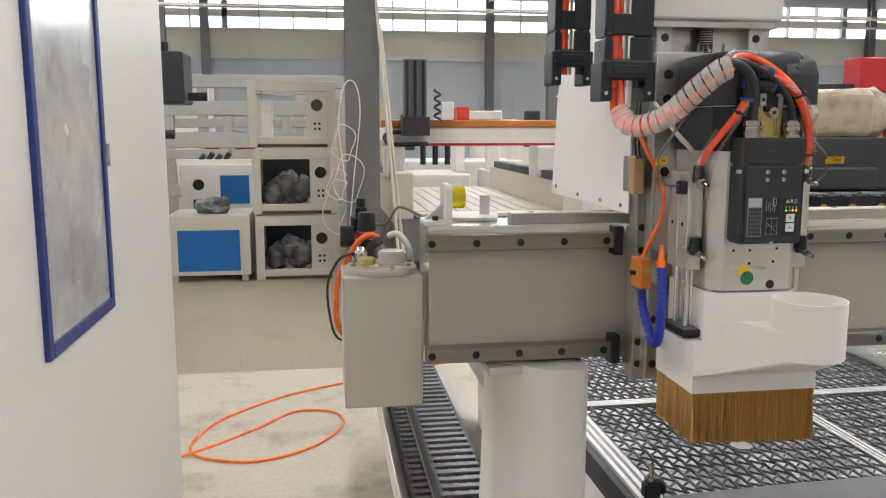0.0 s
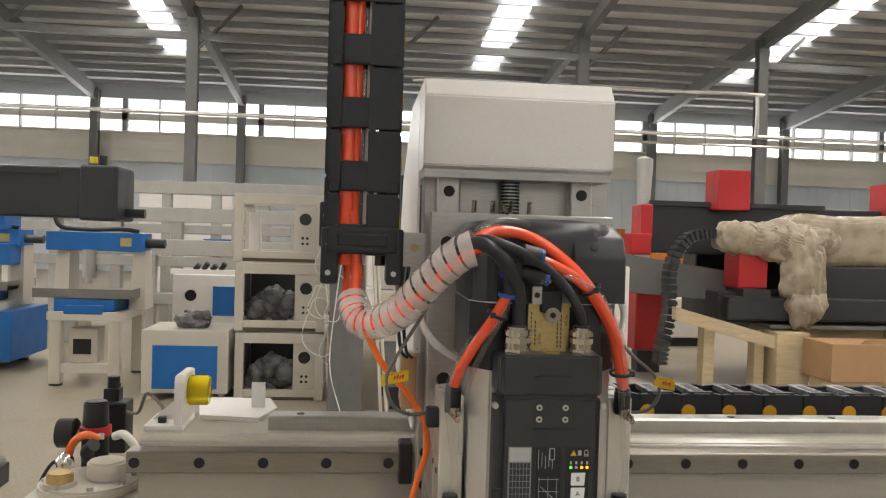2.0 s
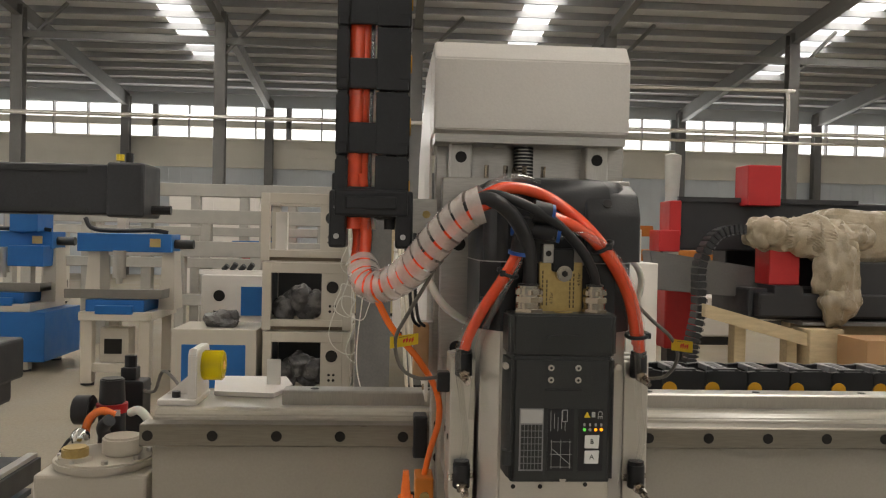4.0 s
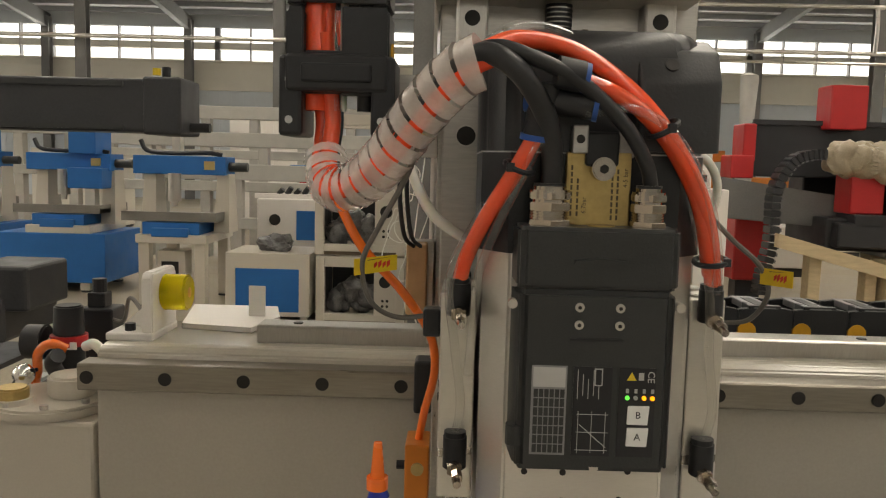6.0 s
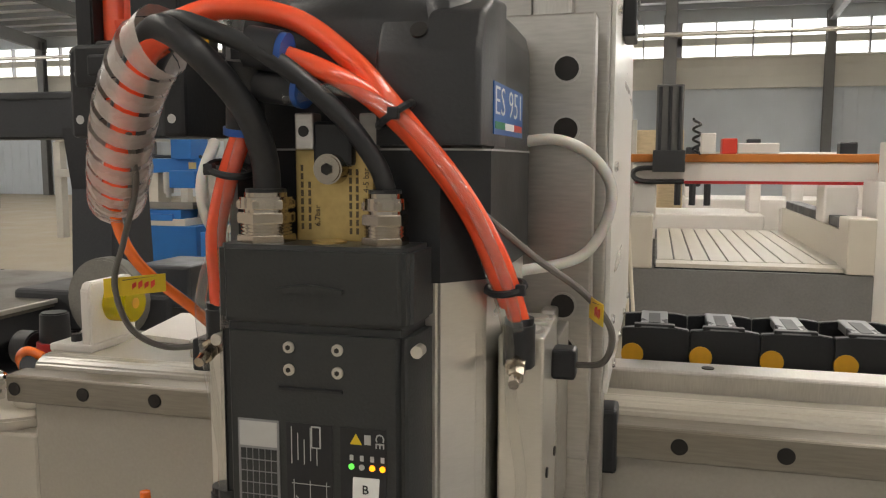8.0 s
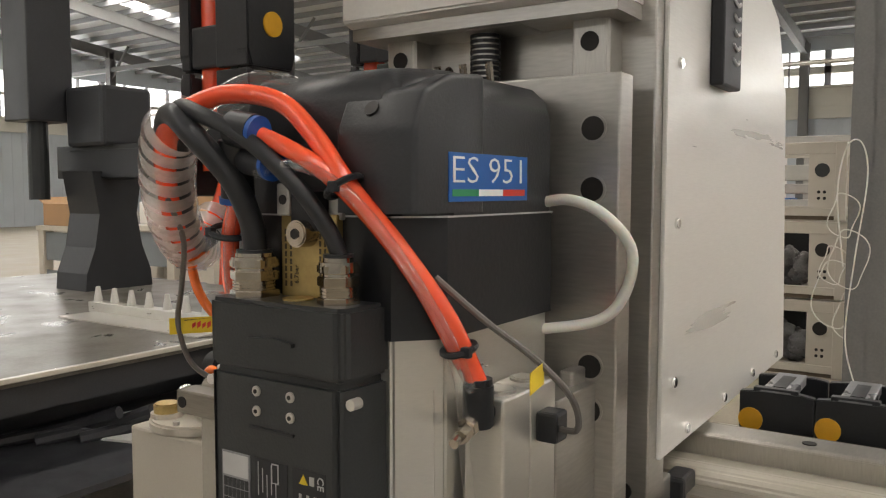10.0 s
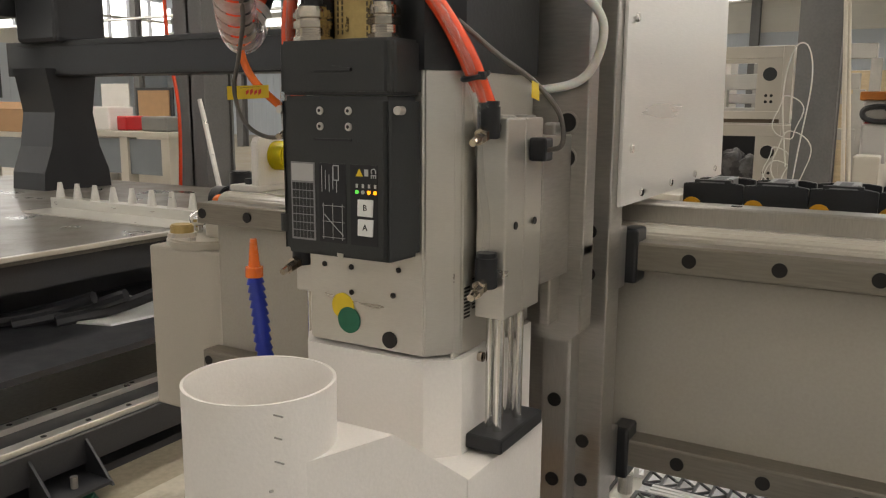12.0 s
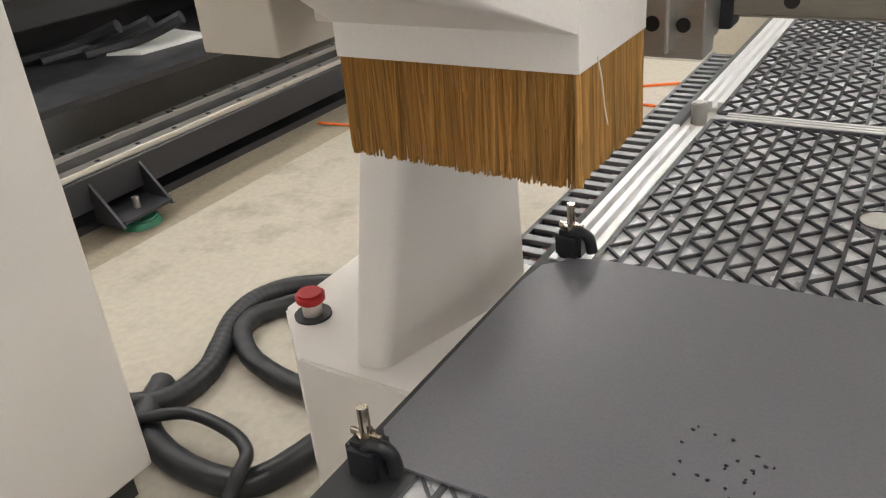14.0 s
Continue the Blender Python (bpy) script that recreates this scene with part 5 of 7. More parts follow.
carrier_z(0.400, 0.477, 1.262, 1.312, 1.443, 15, 0.067, "black cable carrier with orange and clear hoses hanging beside the head")
carrier_z(0.386, 0.452, 1.485, 1.535, 1.478, 14, 0.067, "black cable carrier strand standing behind the first one")
single("carrier_bend", tube([(0.442, 1.287, 2.44), (0.438, 1.30, 2.52), (0.43, 1.395, 2.58), (0.422, 1.49, 2.53), (0.419, 1.51, 2.42)], 0.034, seg=8), "black", "black cable carrier bend joining the two strands", "cable carrier")

# ---- hoses over the spindle ----
wrapline = [(0.430, 1.284, 1.425), (0.429, 1.272, 1.395), (0.438, 1.246, 1.376), (0.458, 1.219, 1.379), (0.483, 1.190, 1.398), (0.507, 1.166, 1.427), (0.530, 1.150, 1.450), (0.545, 1.145, 1.458)]
core = curve_points(wrapline, 6)
bun = thing("hose_bundle", (0.46, 1.2, 1.38), "orange and black hoses in a translucent spiral wrap", "hose bundle")
for mt, off, r in (("orange", (0.003, -0.0045, 0.0015), 0.0068), ("orange", (-0.005, 0.002, -0.0025), 0.0062), ("rubber", (0.0045, 0.0045, 0.003), 0.006), ("clear", (-0.0015, -0.003, 0.0065), 0.004)):
    part("inner_hose", tube([Vector(p) + Vector(off) for p in [(0.424, 1.281, 1.49), (0.427, 1.283, 1.455)] + wrapline], r, seg=10, steps=6), mt, bun, "", True)
# spiral ribbon round the bundle
line = curve_points(wrapline[1:], 26)
up = Vector((0, 0, 1))
rib = bmesh.new()
rows = []
for i, q in enumerate(line):
    d = (line[min(i + 1, len(line) - 1)] - line[max(i - 1, 0)]).normalized()
    side = d.cross(up).normalized()
    up = side.cross(d).normalized()
    rows.append((q, d, side, up))
turn = 0.0135
length = [0.0]
for a, b in zip(line, line[1:]):
    length.append(length[-1] + (b - a).length)
SEG = 20
total = length[-1]
steps_ = int(total / turn * SEG)
prev = None
for s in range(steps_):
    l0 = s / steps_ * total
    ring2 = []
    for dl in (-0.0059 - 0.0006 * math.sin(l0 * 61), 0.0059 + 0.0006 * math.sin(l0 * 83)):
        l = min(max(l0 + dl, 0), total - 1e-5)
        i = max(k for k in range(len(length)) if length[k] <= l) if l > 0 else 0
        q, d, side, u_ = rows[min(i, len(rows) - 1)]
        q = q + d * (l - length[i])
        a = 6.28318 * l0 / turn
        rr = 0.0172 + 0.0009 * math.sin(l0 * 430) + 0.0004 * dl / 0.006
        ring2.append(rib.verts.new(q + rr * (math.cos(a) * side + math.sin(a) * u_)))
    if prev:
        rib.faces.new((prev[0], prev[1], ring2[1], ring2[0]))
    prev = ring2
part("spiral_wrap", rib, "wrap", bun, "milky translucent spiral wrap", True)

single("orange_hose", tube([(0.540, 1.146, 1.462), (0.565, 1.160, 1.473), (0.600, 1.168, 1.468), (0.632, 1.163, 1.447), (0.657, 1.160, 1.421), (0.683, 1.172, 1.386), (0.700, 1.190, 1.350), (0.709, 1.206, 1.314)], 0.0056, seg=16), "orange", "glossy orange hose arching over the spindle to the cylinder", "hose", smooth=True)
single("orange_hose", tube([(0.604, 1.150, 1.448), (0.625, 1.150, 1.440), (0.645, 1.156, 1.428), (0.668, 1.166, 1.404), (0.689, 1.18, 1.37), (0.704, 1.20, 1.325)], 0.0050, seg=14), "orange", "glossy orange hose branch tied to the main hose", "hose", smooth=True)
single("clear_air_tube", tube([(0.536, 1.158, 1.46), (0.565, 1.175, 1.482), (0.600, 1.185, 1.478), (0.630, 1.185, 1.455), (0.640, 1.18, 1.43)], 0.0045, seg=12), "clear", "clear tube arching behind the orange hose", "tube", smooth=True)
single("clear_air_tube", tube([(0.536, 1.166, 1.456), (0.565, 1.19, 1.478), (0.597, 1.2, 1.472), (0.622, 1.2, 1.45), (0.63, 1.195, 1.43)], 0.0045, seg=12), "clear", "clear tube arching behind the orange hose", "tube", smooth=True)
single("clear_air_tube", tube([(0.606, 1.146, 1.427), (0.635, 1.147, 1.431), (0.663, 1.1535, 1.4165), (0.6885, 1.166, 1.382), (0.7035, 1.184, 1.343), (0.7095, 1.199, 1.312)], 0.0031, seg=12), "clear", "clear tube alongside the orange hose", "tube", smooth=True)
single("orange_hose", tube([(0.5335, 1.207, 1.310), (0.537, 1.199, 1.330), (0.549, 1.178, 1.360), (0.565, 1.163, 1.389), (0.5775, 1.158, 1.413)], 0.0054, seg=14), "orange", "short orange hose from the tee fitting to the cylinder", "hose", smooth=True)
single("clear_air_tube", tube([(0.541, 1.198, 1.25), (0.545, 1.192, 1.31), (0.549, 1.186, 1.332), (0.559, 1.168, 1.362), (0.572, 1.156, 1.392), (0.582, 1.152, 1.414)], 0.0031, seg=12), "clear", "clear tube beside the short orange hose", "tube", smooth=True)
single("black_cable", tube([(0.589, 1.160, 1.384), (0.5885, 1.157, 1.402), (0.583, 1.148, 1.425), (0.566, 1.136, 1.449), (0.545, 1.139, 1.461), (0.526, 1.149, 1.450), (0.505, 1.165, 1.427), (0.482, 1.189, 1.400)], 0.0068, seg=16), "rubber", "thick black power cable rising from the gland", "cable", smooth=True)
single("black_cable", tube([(0.6515, 1.160, 1.384), (0.647, 1.156, 1.398), (0.632, 1.149, 1.420), (0.603, 1.142, 1.445), (0.570, 1.138, 1.460), (0.547, 1.143, 1.465), (0.528, 1.154, 1.454), (0.507, 1.170, 1.431), (0.484, 1.192, 1.403)], 0.0047, seg=14), "rubber", "black signal cable rising from the smaller gland", "cable", smooth=True)
tee = thing("tee_fitting", (0.59, 1.17, 1.42), "black push-in tee fittings with blue collars", "fitting")
part("body", rod((0.579, 1.157, 1.412), (0.583, 1.152, 1.446), 0.0095, seg=16), "black", tee, "", True)
part("body", rod((0.575, 1.158, 1.437), (0.612, 1.150, 1.432), 0.0085, seg=16), "black", tee, "", True)
part("body", rod((0.588, 1.146, 1.452), (0.604, 1.147, 1.449), 0.010, seg=16), "black", tee, "", True)
for a, b, r in (((0.5780, 1.1575, 1.411), (0.5784, 1.157, 1.4145), 0.0102), ((0.612, 1.150, 1.432), (0.615, 1.1495, 1.4315), 0.009), ((0.5715, 1.159, 1.4375), (0.575, 1.158, 1.437), 0.009), ((0.6035, 1.147, 1.449), (0.607, 1.1472, 1.4483), 0.0095)):
    part("collar", rod(a, b, r, seg=20), "blue_fit", tee, "blue release collar", True)


def zip_tie(p, d, r):
    p, d = Vector(p), Vector(d).normalized()
    t = thing("cable_tie", p, "black nylon cable tie round the hoses", "cable tie", "cable ties")
    side = d.cross(Vector((0, 0, 1))).normalized()
    u_ = side.cross(d)
    ring3 = [p + r * (1.25 * math.cos(a) * side + math.sin(a) * u_) for a in [6.28318 * k / 24 for k in range(25)]]
    part("strap", tube(ring3, 0.0019, seg=6, steps=1), "black", t)
    q = p + r * 1.25 * side
    part("lock", box(q.x - 0.0026, q.x + 0.0026, q.y - 0.0022, q.y + 0.0022, q.z - 0.0028, q.z + 0.0028, 0.0006), "black", t)


zip_tie((0.6565, 1.158, 1.420), (0.4, 0.1, -0.6), 0.0095)
zip_tie((0.703, 1.196, 1.334), (0.15, 0.2, -0.8), 0.0088)
zip_tie((0.5685, 1.160, 1.394), (0.3, -0.2, 0.8), 0.0088)
zip_tie((0.5345, 1.206, 1.302), (0, 0, 1), 0.0125)

single("thin_air_hose", tube([(0.440, 1.25, 1.372), (0.447, 1.232, 1.362), (0.463, 1.232, 1.333), (0.491, 1.255, 1.298), (0.512, 1.282, 1.260), (0.516, 1.300, 1.225), (0.508, 1.322, 1.185), (0.503, 1.338, 1.154)], 0.0035, seg=12), "orange_thin", "thin orange air hose down to the valve block", "hose", smooth=True)
single("sensor_cable", tube([(0.507, 1.165, 1.412), (0.496, 1.185, 1.385), (0.478, 1.197, 1.352), (0.466, 1.203, 1.325), (0.472, 1.208, 1.298), (0.490, 1.215, 1.286), (0.515, 1.222, 1.287)], 0.0019, seg=8), "cablegrey", "grey sensor cable looping to the switch", "cable", smooth=True)
single("sensor_cable", tube([(0.692, 1.19, 1.372), (0.718, 1.20, 1.349), (0.742, 1.21, 1.330), (0.755, 1.226, 1.308), (0.750, 1.245, 1.286), (0.732, 1.258, 1.280)], 0.0019, seg=8), "cablegrey", "grey sensor cable looping to the switch", "cable", smooth=True)
for (xa, ya), (xb, yb) in (((0.461, 1.1995), (0.489, 1.2205)), ((0.744, 1.214), (0.753, 1.181))):
    tg = thing("cable_tag", (xa, ya, 1.322), "yellow flag label on the sensor cable", "label", "cable tags")
    along_ = Vector((xb - xa, yb - ya, 0))
    out_ = Vector((along_.y, -along_.x, 0)).normalized()

    def strip(u0, u1, z0, z1, off):
        """A thin upright patch of the flag between two shares of its length."""
        p, q = Vector((xa, ya, 0)) + along_ * u0 + out_ * off, Vector((xa, ya, 0)) + along_ * u1 + out_ * off
        d = out_ * 0.0004
        return loft([[(p.x, p.y, z0), (q.x, q.y, z0 + 0.002), (q.x - d.x, q.y - d.y, z0 + 0.002), (p.x - d.x, p.y - d.y, z0)], [(p.x, p.y, z1), (q.x, q.y, z1 + 0.0015), (q.x - d.x, q.y - d.y, z1 + 0.0015), (p.x - d.x, p.y - d.y, z1)]])

    part("flag", strip(0, 1, 1.317, 1.3285, 0), "tag", tg)
    for k in range(4):
        part("print_bar", strip(0.45 + 0.1 * k, 0.52 + 0.1 * k, 1.3212, 1.3245 + 0.0008 * (k % 2), 0.0004), "flag_red", tg)
    part("print_line", strip(0.3, 0.85, 1.3268, 1.3273, 0.0004), "ink", tg)
single("white_tube", tube([(0.682, 1.318, 1.409), (0.712, 1.315, 1.412), (0.735, 1.318, 1.402), (0.748, 1.33, 1.380), (0.742, 1.335, 1.352), (0.725, 1.333, 1.333), (0.686, 1.318, 1.325)], 0.0037, seg=12), "milky", "milky plastic tube looping from the motor cover", "tube", smooth=True)
single("white_tube", tube([(0.548, 1.26, 1.335), (0.530, 1.24, 1.345), (0.512, 1.235, 1.36), (0.498, 1.25, 1.385), (0.49, 1.28, 1.41)], 0.004, seg=10), "milky", "milky plastic tube from the body towards the carrier", "tube", smooth=True)
for dx in (0.0, 0.006):
    single("thin_black_lead", tube([(0.487 + dx, 1.34, 1.43), (0.482 + dx, 1.335, 1.38), (0.486 + dx, 1.34, 1.335), (0.495 + dx, 1.352, 1.322)], 0.002, seg=6), "rubber", "thin black lead down to the terminal block", "cable")

# ---- control cabinet beside the machine ----
cab = thing("control_cabinet", (-0.6, 1.0, 0), "tall white electrical cabinet with a blue-edged window in its side", "cabinet")
CX = -0.268
part("carcass", box(-0.95, CX, 0.10, 1.378, 0.06, 1.95, 0.006), "white", cab)
part("plinth", box(-0.93, CX - 0.02, 0.12, 1.34, 0.0, 0.06), "dark", cab)
pane_outline = [(0.778, 1.183), (0.988, 1.183), (0.988, 1.62), (0.778, 1.62)]
part("window_pane", prism(pane_outline, "x", CX - 0.001, CX + 0.002), "pane", cab, "dusty plastic window pane")
for a, b, c, d in ((0.770, 0.782, 1.172, 1.632), (0.984, 0.996, 1.172, 1.632), (0.782, 0.984, 1.172, 1.185), (0.782, 0.984, 1.619, 1.632)):
    part("window_frame", box(CX - 0.001, CX + 0.005, a, b, c, d, 0.001), "navy", cab, "blue window edging")
part("window_clip", box(CX, CX + 0.008, 1.0, 1.008, 1.33, 1.355, 0.001), "sheet", cab)

# ---- neighbouring black router ----
nb = thing("black_router", (-2.6, 3.0, 0), "satin black router base with double steel rails and a worn bed", "router")
part("bed", box(-5.6, -2.06, 0.5, 4.95, 0.68, 0.715, 0.004), "bedworn", nb, "worn brown bed board")
part("bed_edge", box(-2.06, -2.04, 0.5, 4.95, 0.70, 0.722, 0.003), "alu", nb)
part("side_channel", box(-5.4, -2.10, 0.6, 4.9, 0.56, 0.68), "machine_black", nb)
part("inner_shelf", box(-2.5, -1.62, 0.6, 4.9, 0.36, 0.385), "machine_black", nb)
part("inner_wall", box(-2.6, -2.52, 0.6, 4.9, 0.10, 0.64), "machine_black", nb)
part("lower_beam", box(-1.72, -1.40, 0.5, 4.9, 0.09, 0.20, 0.004), "machine_black", nb)
for x in (-1.66, -1.47):
    r = part("guide_rail", box(x, x + 0.05, 0.5, 4.9, 0.20, 0.222, 0.002), "alu", nb, "bright steel guide rail")
    for k in range(18):
        part("rail_bolt", rod((x + 0.025, 1.2 + 0.17 * k, 0.2215), (x + 0.025, 1.2 + 0.17 * k, 0.2235), 0.01, seg=10), "hole", r)
for y in (2.24, 3.9):
    part("foot_pocket", prism([(-1.41, 0.04), (-1.27, 0.04), (-1.41, 0.19)], "y", y - 0.11, y - 0.10), "machine_black", nb)
    part("foot_pocket", prism([(-1.41, 0.04), (-1.27, 0.04), (-1.41, 0.19)], "y", y + 0.10, y + 0.11), "machine_black", nb)
    part("foot_shelf", box(-1.41, -1.27, y - 0.10, y + 0.10, 0.05, 0.06), "machine_black", nb)
    part("foot_stud", rod((-1.33, y, 0.0), (-1.33, y, 0.10), 0.012, seg=10), "steel", nb)
    part("foot_pad", rod((-1.33, y, 0.0), (-1.33, y, 0.028), 0.075, 0.06, seg=24, bevel=0.006), "green", nb, "green round levelling pad", True)
part("ground_beam", box(-1.75, -1.45, 0.5, 4.9, 0.0, 0.03), "machine_black", nb)
for k in range(3):
    part("scrap_hose", tube([(-2.35 + 0.12 * k, 2.5 + 0.12 * k, 0.40), (-2.2 + 0.1 * k, 2.75 + 0.1 * k, 0.43), (-2.0 + 0.08 * k, 2.85 + 0.1 * k, 0.50)], 0.028, seg=8), "machine_black", nb)
part("scrap_paper", prism([(-2.4, 2.7), (-1.9, 2.85), (-1.85, 3.2), (-2.3, 3.25)], "z", 0.386, 0.396), "paper", nb)
ng = thing("black_router_gantry", (-2.6, 4.4, 0.6), "satin black router gantry with waisted legs", "router gantry")
part("cross_beam", box(-4.75, -0.74, 4.28, 4.52, 1.50, 1.735, 0.008), "machine_black", ng)
part("end_box", box(-0.86, -0.69, 4.26, 4.54, 1.49, 1.745, 0.012), "machine_black", ng)
part("end_pin", rod((-0.69, 4.4, 1.53), (-0.60, 4.4, 1.53), 0.022, seg=12), "black", ng)
part("beam_rail", box(-4.6, -0.95, 4.27, 4.281, 1.70, 1.72), "dark", ng)
part("beam_rail", box(-4.6, -0.95, 4.27, 4.281, 1.51, 1.53), "dark", ng)
part("lamp_stem", rod((-0.80, 4.4, 1.74), (-0.80, 4.4, 1.80), 0.02, seg=10), "black", ng)
part("lamp_lens", rod((-0.83, 4.36, 1.76), (-0.83, 4.36, 1.79), 0.018, seg=10), "tag", ng)
for x0, x1, y in ((-4.56, -4.2, 4.4), (-2.05, -1.82, 4.4)):
    zb = 0.715 if x0 < -3 else 0.222
    part("leg", loft([[(x0, y - 0.27, zb), (x1, y - 0.27, zb), (x1, y + 0.27, zb), (x0, y + 0.27, zb)], [(x0, y - 0.26, zb + 0.12), (x1, y - 0.26, zb + 0.12), (x1, y + 0.26, zb + 0.12), (x0, y + 0.26, zb + 0.12)], [(x0, y - 0.19, zb + 0.3), (x1, y - 0.19, zb + 0.3), (x1, y + 0.19, zb + 0.3), (x0, y + 0.19, zb + 0.3)], [(x0, y - 0.15, 1.25), (x1, y - 0.15, 1.25), (x1, y + 0.15, 1.25), (x0, y + 0.15, 1.25)], [(x0, y - 0.2, 1.55), (x1, y - 0.2, 1.55), (x1, y + 0.2, 1.55), (x0, y + 0.2, 1.55)]]), "machine_black", ng)
part("foot_housing", box(-2.3, -1.42, 4.1, 4.6, 0.56, 0.76, 0.02), "machine_black", ng)
part("drive_block", box(-1.62, -1.32, 4.12, 4.5, 0.70, 0.90, 0.015), "machine_black", ng)
part("drive_disc", rod((-1.72, 4.02, 0.74), (-1.72, 4.11, 0.74), 0.2, seg=28, bevel=0.01), "traygrey", ng, "grey round drive cover", True)
part("head_slide", box(-4.84, -4.52, 3.95, 4.28, 1.9, 3.4, 0.01), "machine_black", ng)
part("motor", rod((-4.68, 4.1, 1.35), (-4.68, 4.1, 1.9), 0.07, seg=16), "dark", ng)
part("mover_box", box(-4.50, -4.06, 4.2, 4.6, 1.72, 2.14, 0.03), "machine_black", ng)
pb = thing("pin_fence", (-2.8, 3.64, 0.715), "alloy fence with a row of conical pins on the bed", "fence")
part("fence_bar", box(-3.36, -2.2, 3.60, 3.68, 0.715, 0.775, 0.004), "alu", pb)
for k in range(8):
    part("pin", rod((-3.32 + 0.155 * k, 3.64, 0.775), (-3.32 + 0.155 * k, 3.64, 0.86), 0.026, 0.012, seg=12), "alu", pb)
single("fence_plate", box(-3.3, -2.15, 3.38, 3.595, 0.7155, 0.722), "alu", "bright alloy plate lying on the bed", "plate")


# ---- stacked cream machine frames and the blue cabinets ----
def oven(x0, x1, y0, y1, z0, z1, dark):
    o = thing("machine_frame", ((x0 + x1) / 2, (y0 + y1) / 2, z0), "cream steel machine frame with an open front and a round port", "machine frame", "stacked frames")
    h = z1 - z0
    t = 0.075
    part("post", box(x0, x0 + t, y0, y0 + t, z0, z1, 0.004), "cream", o)
    part("post", box(x1 - t, x1, y0, y0 + t, z0, z1, 0.004), "cream", o)
    part("post", box(x0, x0 + t, y1 - t, y1, z0, z1, 0.004), "cream", o)
    part("post", box(x1 - t, x1, y1 - t, y1, z0, z1, 0.004), "cream", o)
    for za, zb in ((z1 - 0.09, z1), (z0 + 0.03, z0 + 0.09)):
        part("rail", box(x0 + t, x1 - t, y0 + 0.004, y0 + t - 0.004, za, zb, 0.003), "cream", o)
        part("rail", box(x0 + t, x1 - t, y1 - t, y1 - 0.004, za, zb, 0.003), "cream", o)
        part("side_rail", box(x0 + 0.004, x0 + t - 0.004, y0 + t, y1 - t, za, zb, 0.003), "cream", o)
        part("side_rail", box(x1 - t + 0.004, x1 - 0.004, y0 + t, y1 - t, za, zb, 0.003), "cream", o)
    part("port_panel", box(x1 - 0.26, x1 - t, y0 + 0.01, y0 + 0.03, z0 + 0.09, z1 - 0.09), "cream", o)
    cx, cz = x1 - 0.165, z0 + h * 0.64
    part("port", rod((cx, y0 + 0.004, cz), (cx, y0 + 0.012, cz), 0.052, seg=24), "hole" if dark else "dark", o, "dark round port")
    for dx in (-0.02, 0.02):
        part("panel_hole", rod((cx + dx, y0 + 0.006, z0 + h * 0.36), (cx + dx, y0 + 0.012, z0 + h * 0.36), 0.012, seg=10), "hole", o)
        part("panel_hole", rod((cx + dx, y0 + 0.006, z0 + h * 0.28), (cx + dx, y0 + 0.012, z0 + h * 0.28), 0.012, seg=10), "hole", o)
    part("under_plate", box(x0 + 0.05, x1 - 0.05, y0 + 0.02, y0 + 0.1, z0, z0 + 0.03), "brown_dark", o)
    # near-black sheets line the back and left inside when dark is set
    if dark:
        part("black_backing", box(x0 + 0.05, x1 - 0.05, y1 - 0.09, y1 - 0.08, z0 + 0.09, z1 - 0.09), "machine_black", o)
        part("black_side_lining", box(x0 + 0.03, x0 + 0.04, y0 + 0.08, y1 - 0.08, z0 + 0.09, z1 - 0.09), "machine_black", o)
        for k in range(5):
            c = Vector((x0 + 0.16 + 0.07 * k, y0 + 0.22 + 0.05 * (k % 2), z0 + 0.17 + 0.05 * (k % 3)))
            bm = bmesh.new()
            bmesh.ops.create_icosphere(bm, subdivisions=4, radius=0.11)
            for v in bm.verts:
                v.co = c + v.co * (1 + 0.35 * noise.noise(v.co * 14 + c * 3) + 0.12 * abs(noise.noise(v.co * 45 + c)))
            part("packing_film", bm, "bagfilm", o, "", True)
    else:
        part("inner_bracket", box(x0 + 0.10, x0 + 0.20, y0 + 0.2, y0 + 0.3, z0 + 0.09, z1 - 0.16), "white", o)
    return o


SX0, SX1, SY = -0.645, 0.125, 7.5
for k in range(3):
    oven(SX0 + 0.012 * (k == 0) - 0.02 * (k == 2), SX1 - 0.02 * (k == 2), SY, SY + 0.75, 0.6 * k, 0.6 * k + 0.585, k < 2)


def blue_cabinet(x0, x1, y0, y1, z1):
    c = thing("blue_panel_cabinet", ((x0 + x1) / 2, y0, 0), "cream machine cabinet with a blue front panel", "cabinet", "blue cabinets")
    part("carcass", box(x0, x1, y0, y1, 0.06, z1, 0.006), "cream", c)
    part("front_panel", box(x0 + 0.09, x1 - 0.09, y0 - 0.006, y0 + 0.002, 0.10, z1 - 0.13, 0.002), "blue", c, "blue front panel")
    for x in (x0 + 0.03, x1 - 0.08):
        part("foot", box(x, x + 0.05, y0 + 0.02, y0 + 0.1, 0, 0.06), "cream", c)
        part("foot", box(x, x + 0.05, y1 - 0.1, y1 - 0.02, 0, 0.06), "cream", c)
    return c


blue_cabinet(-1.40, -0.68, 7.46, 8.1, 0.60)
rag = bmesh.new()
bmesh.ops.create_icosphere(rag, subdivisions=4, radius=0.10)
for v in rag.verts:
    v.co = Vector((-1.0, 7.7, 0.66)) + Vector((v.co.x * 1.5, v.co.y, v.co.z * 0.8)) * (1 + 0.5 * noise.noise(v.co * 16) + 0.3 * abs(noise.noise(v.co * 40)))
single("rag", rag, "bagfilm", "crumpled grey rag heap on the cabinet", "rags", smooth=True)
wb = thing("white_machine_body", (-1.1, 9.4, 0), "white machine body with small blue panels", "machine", "")
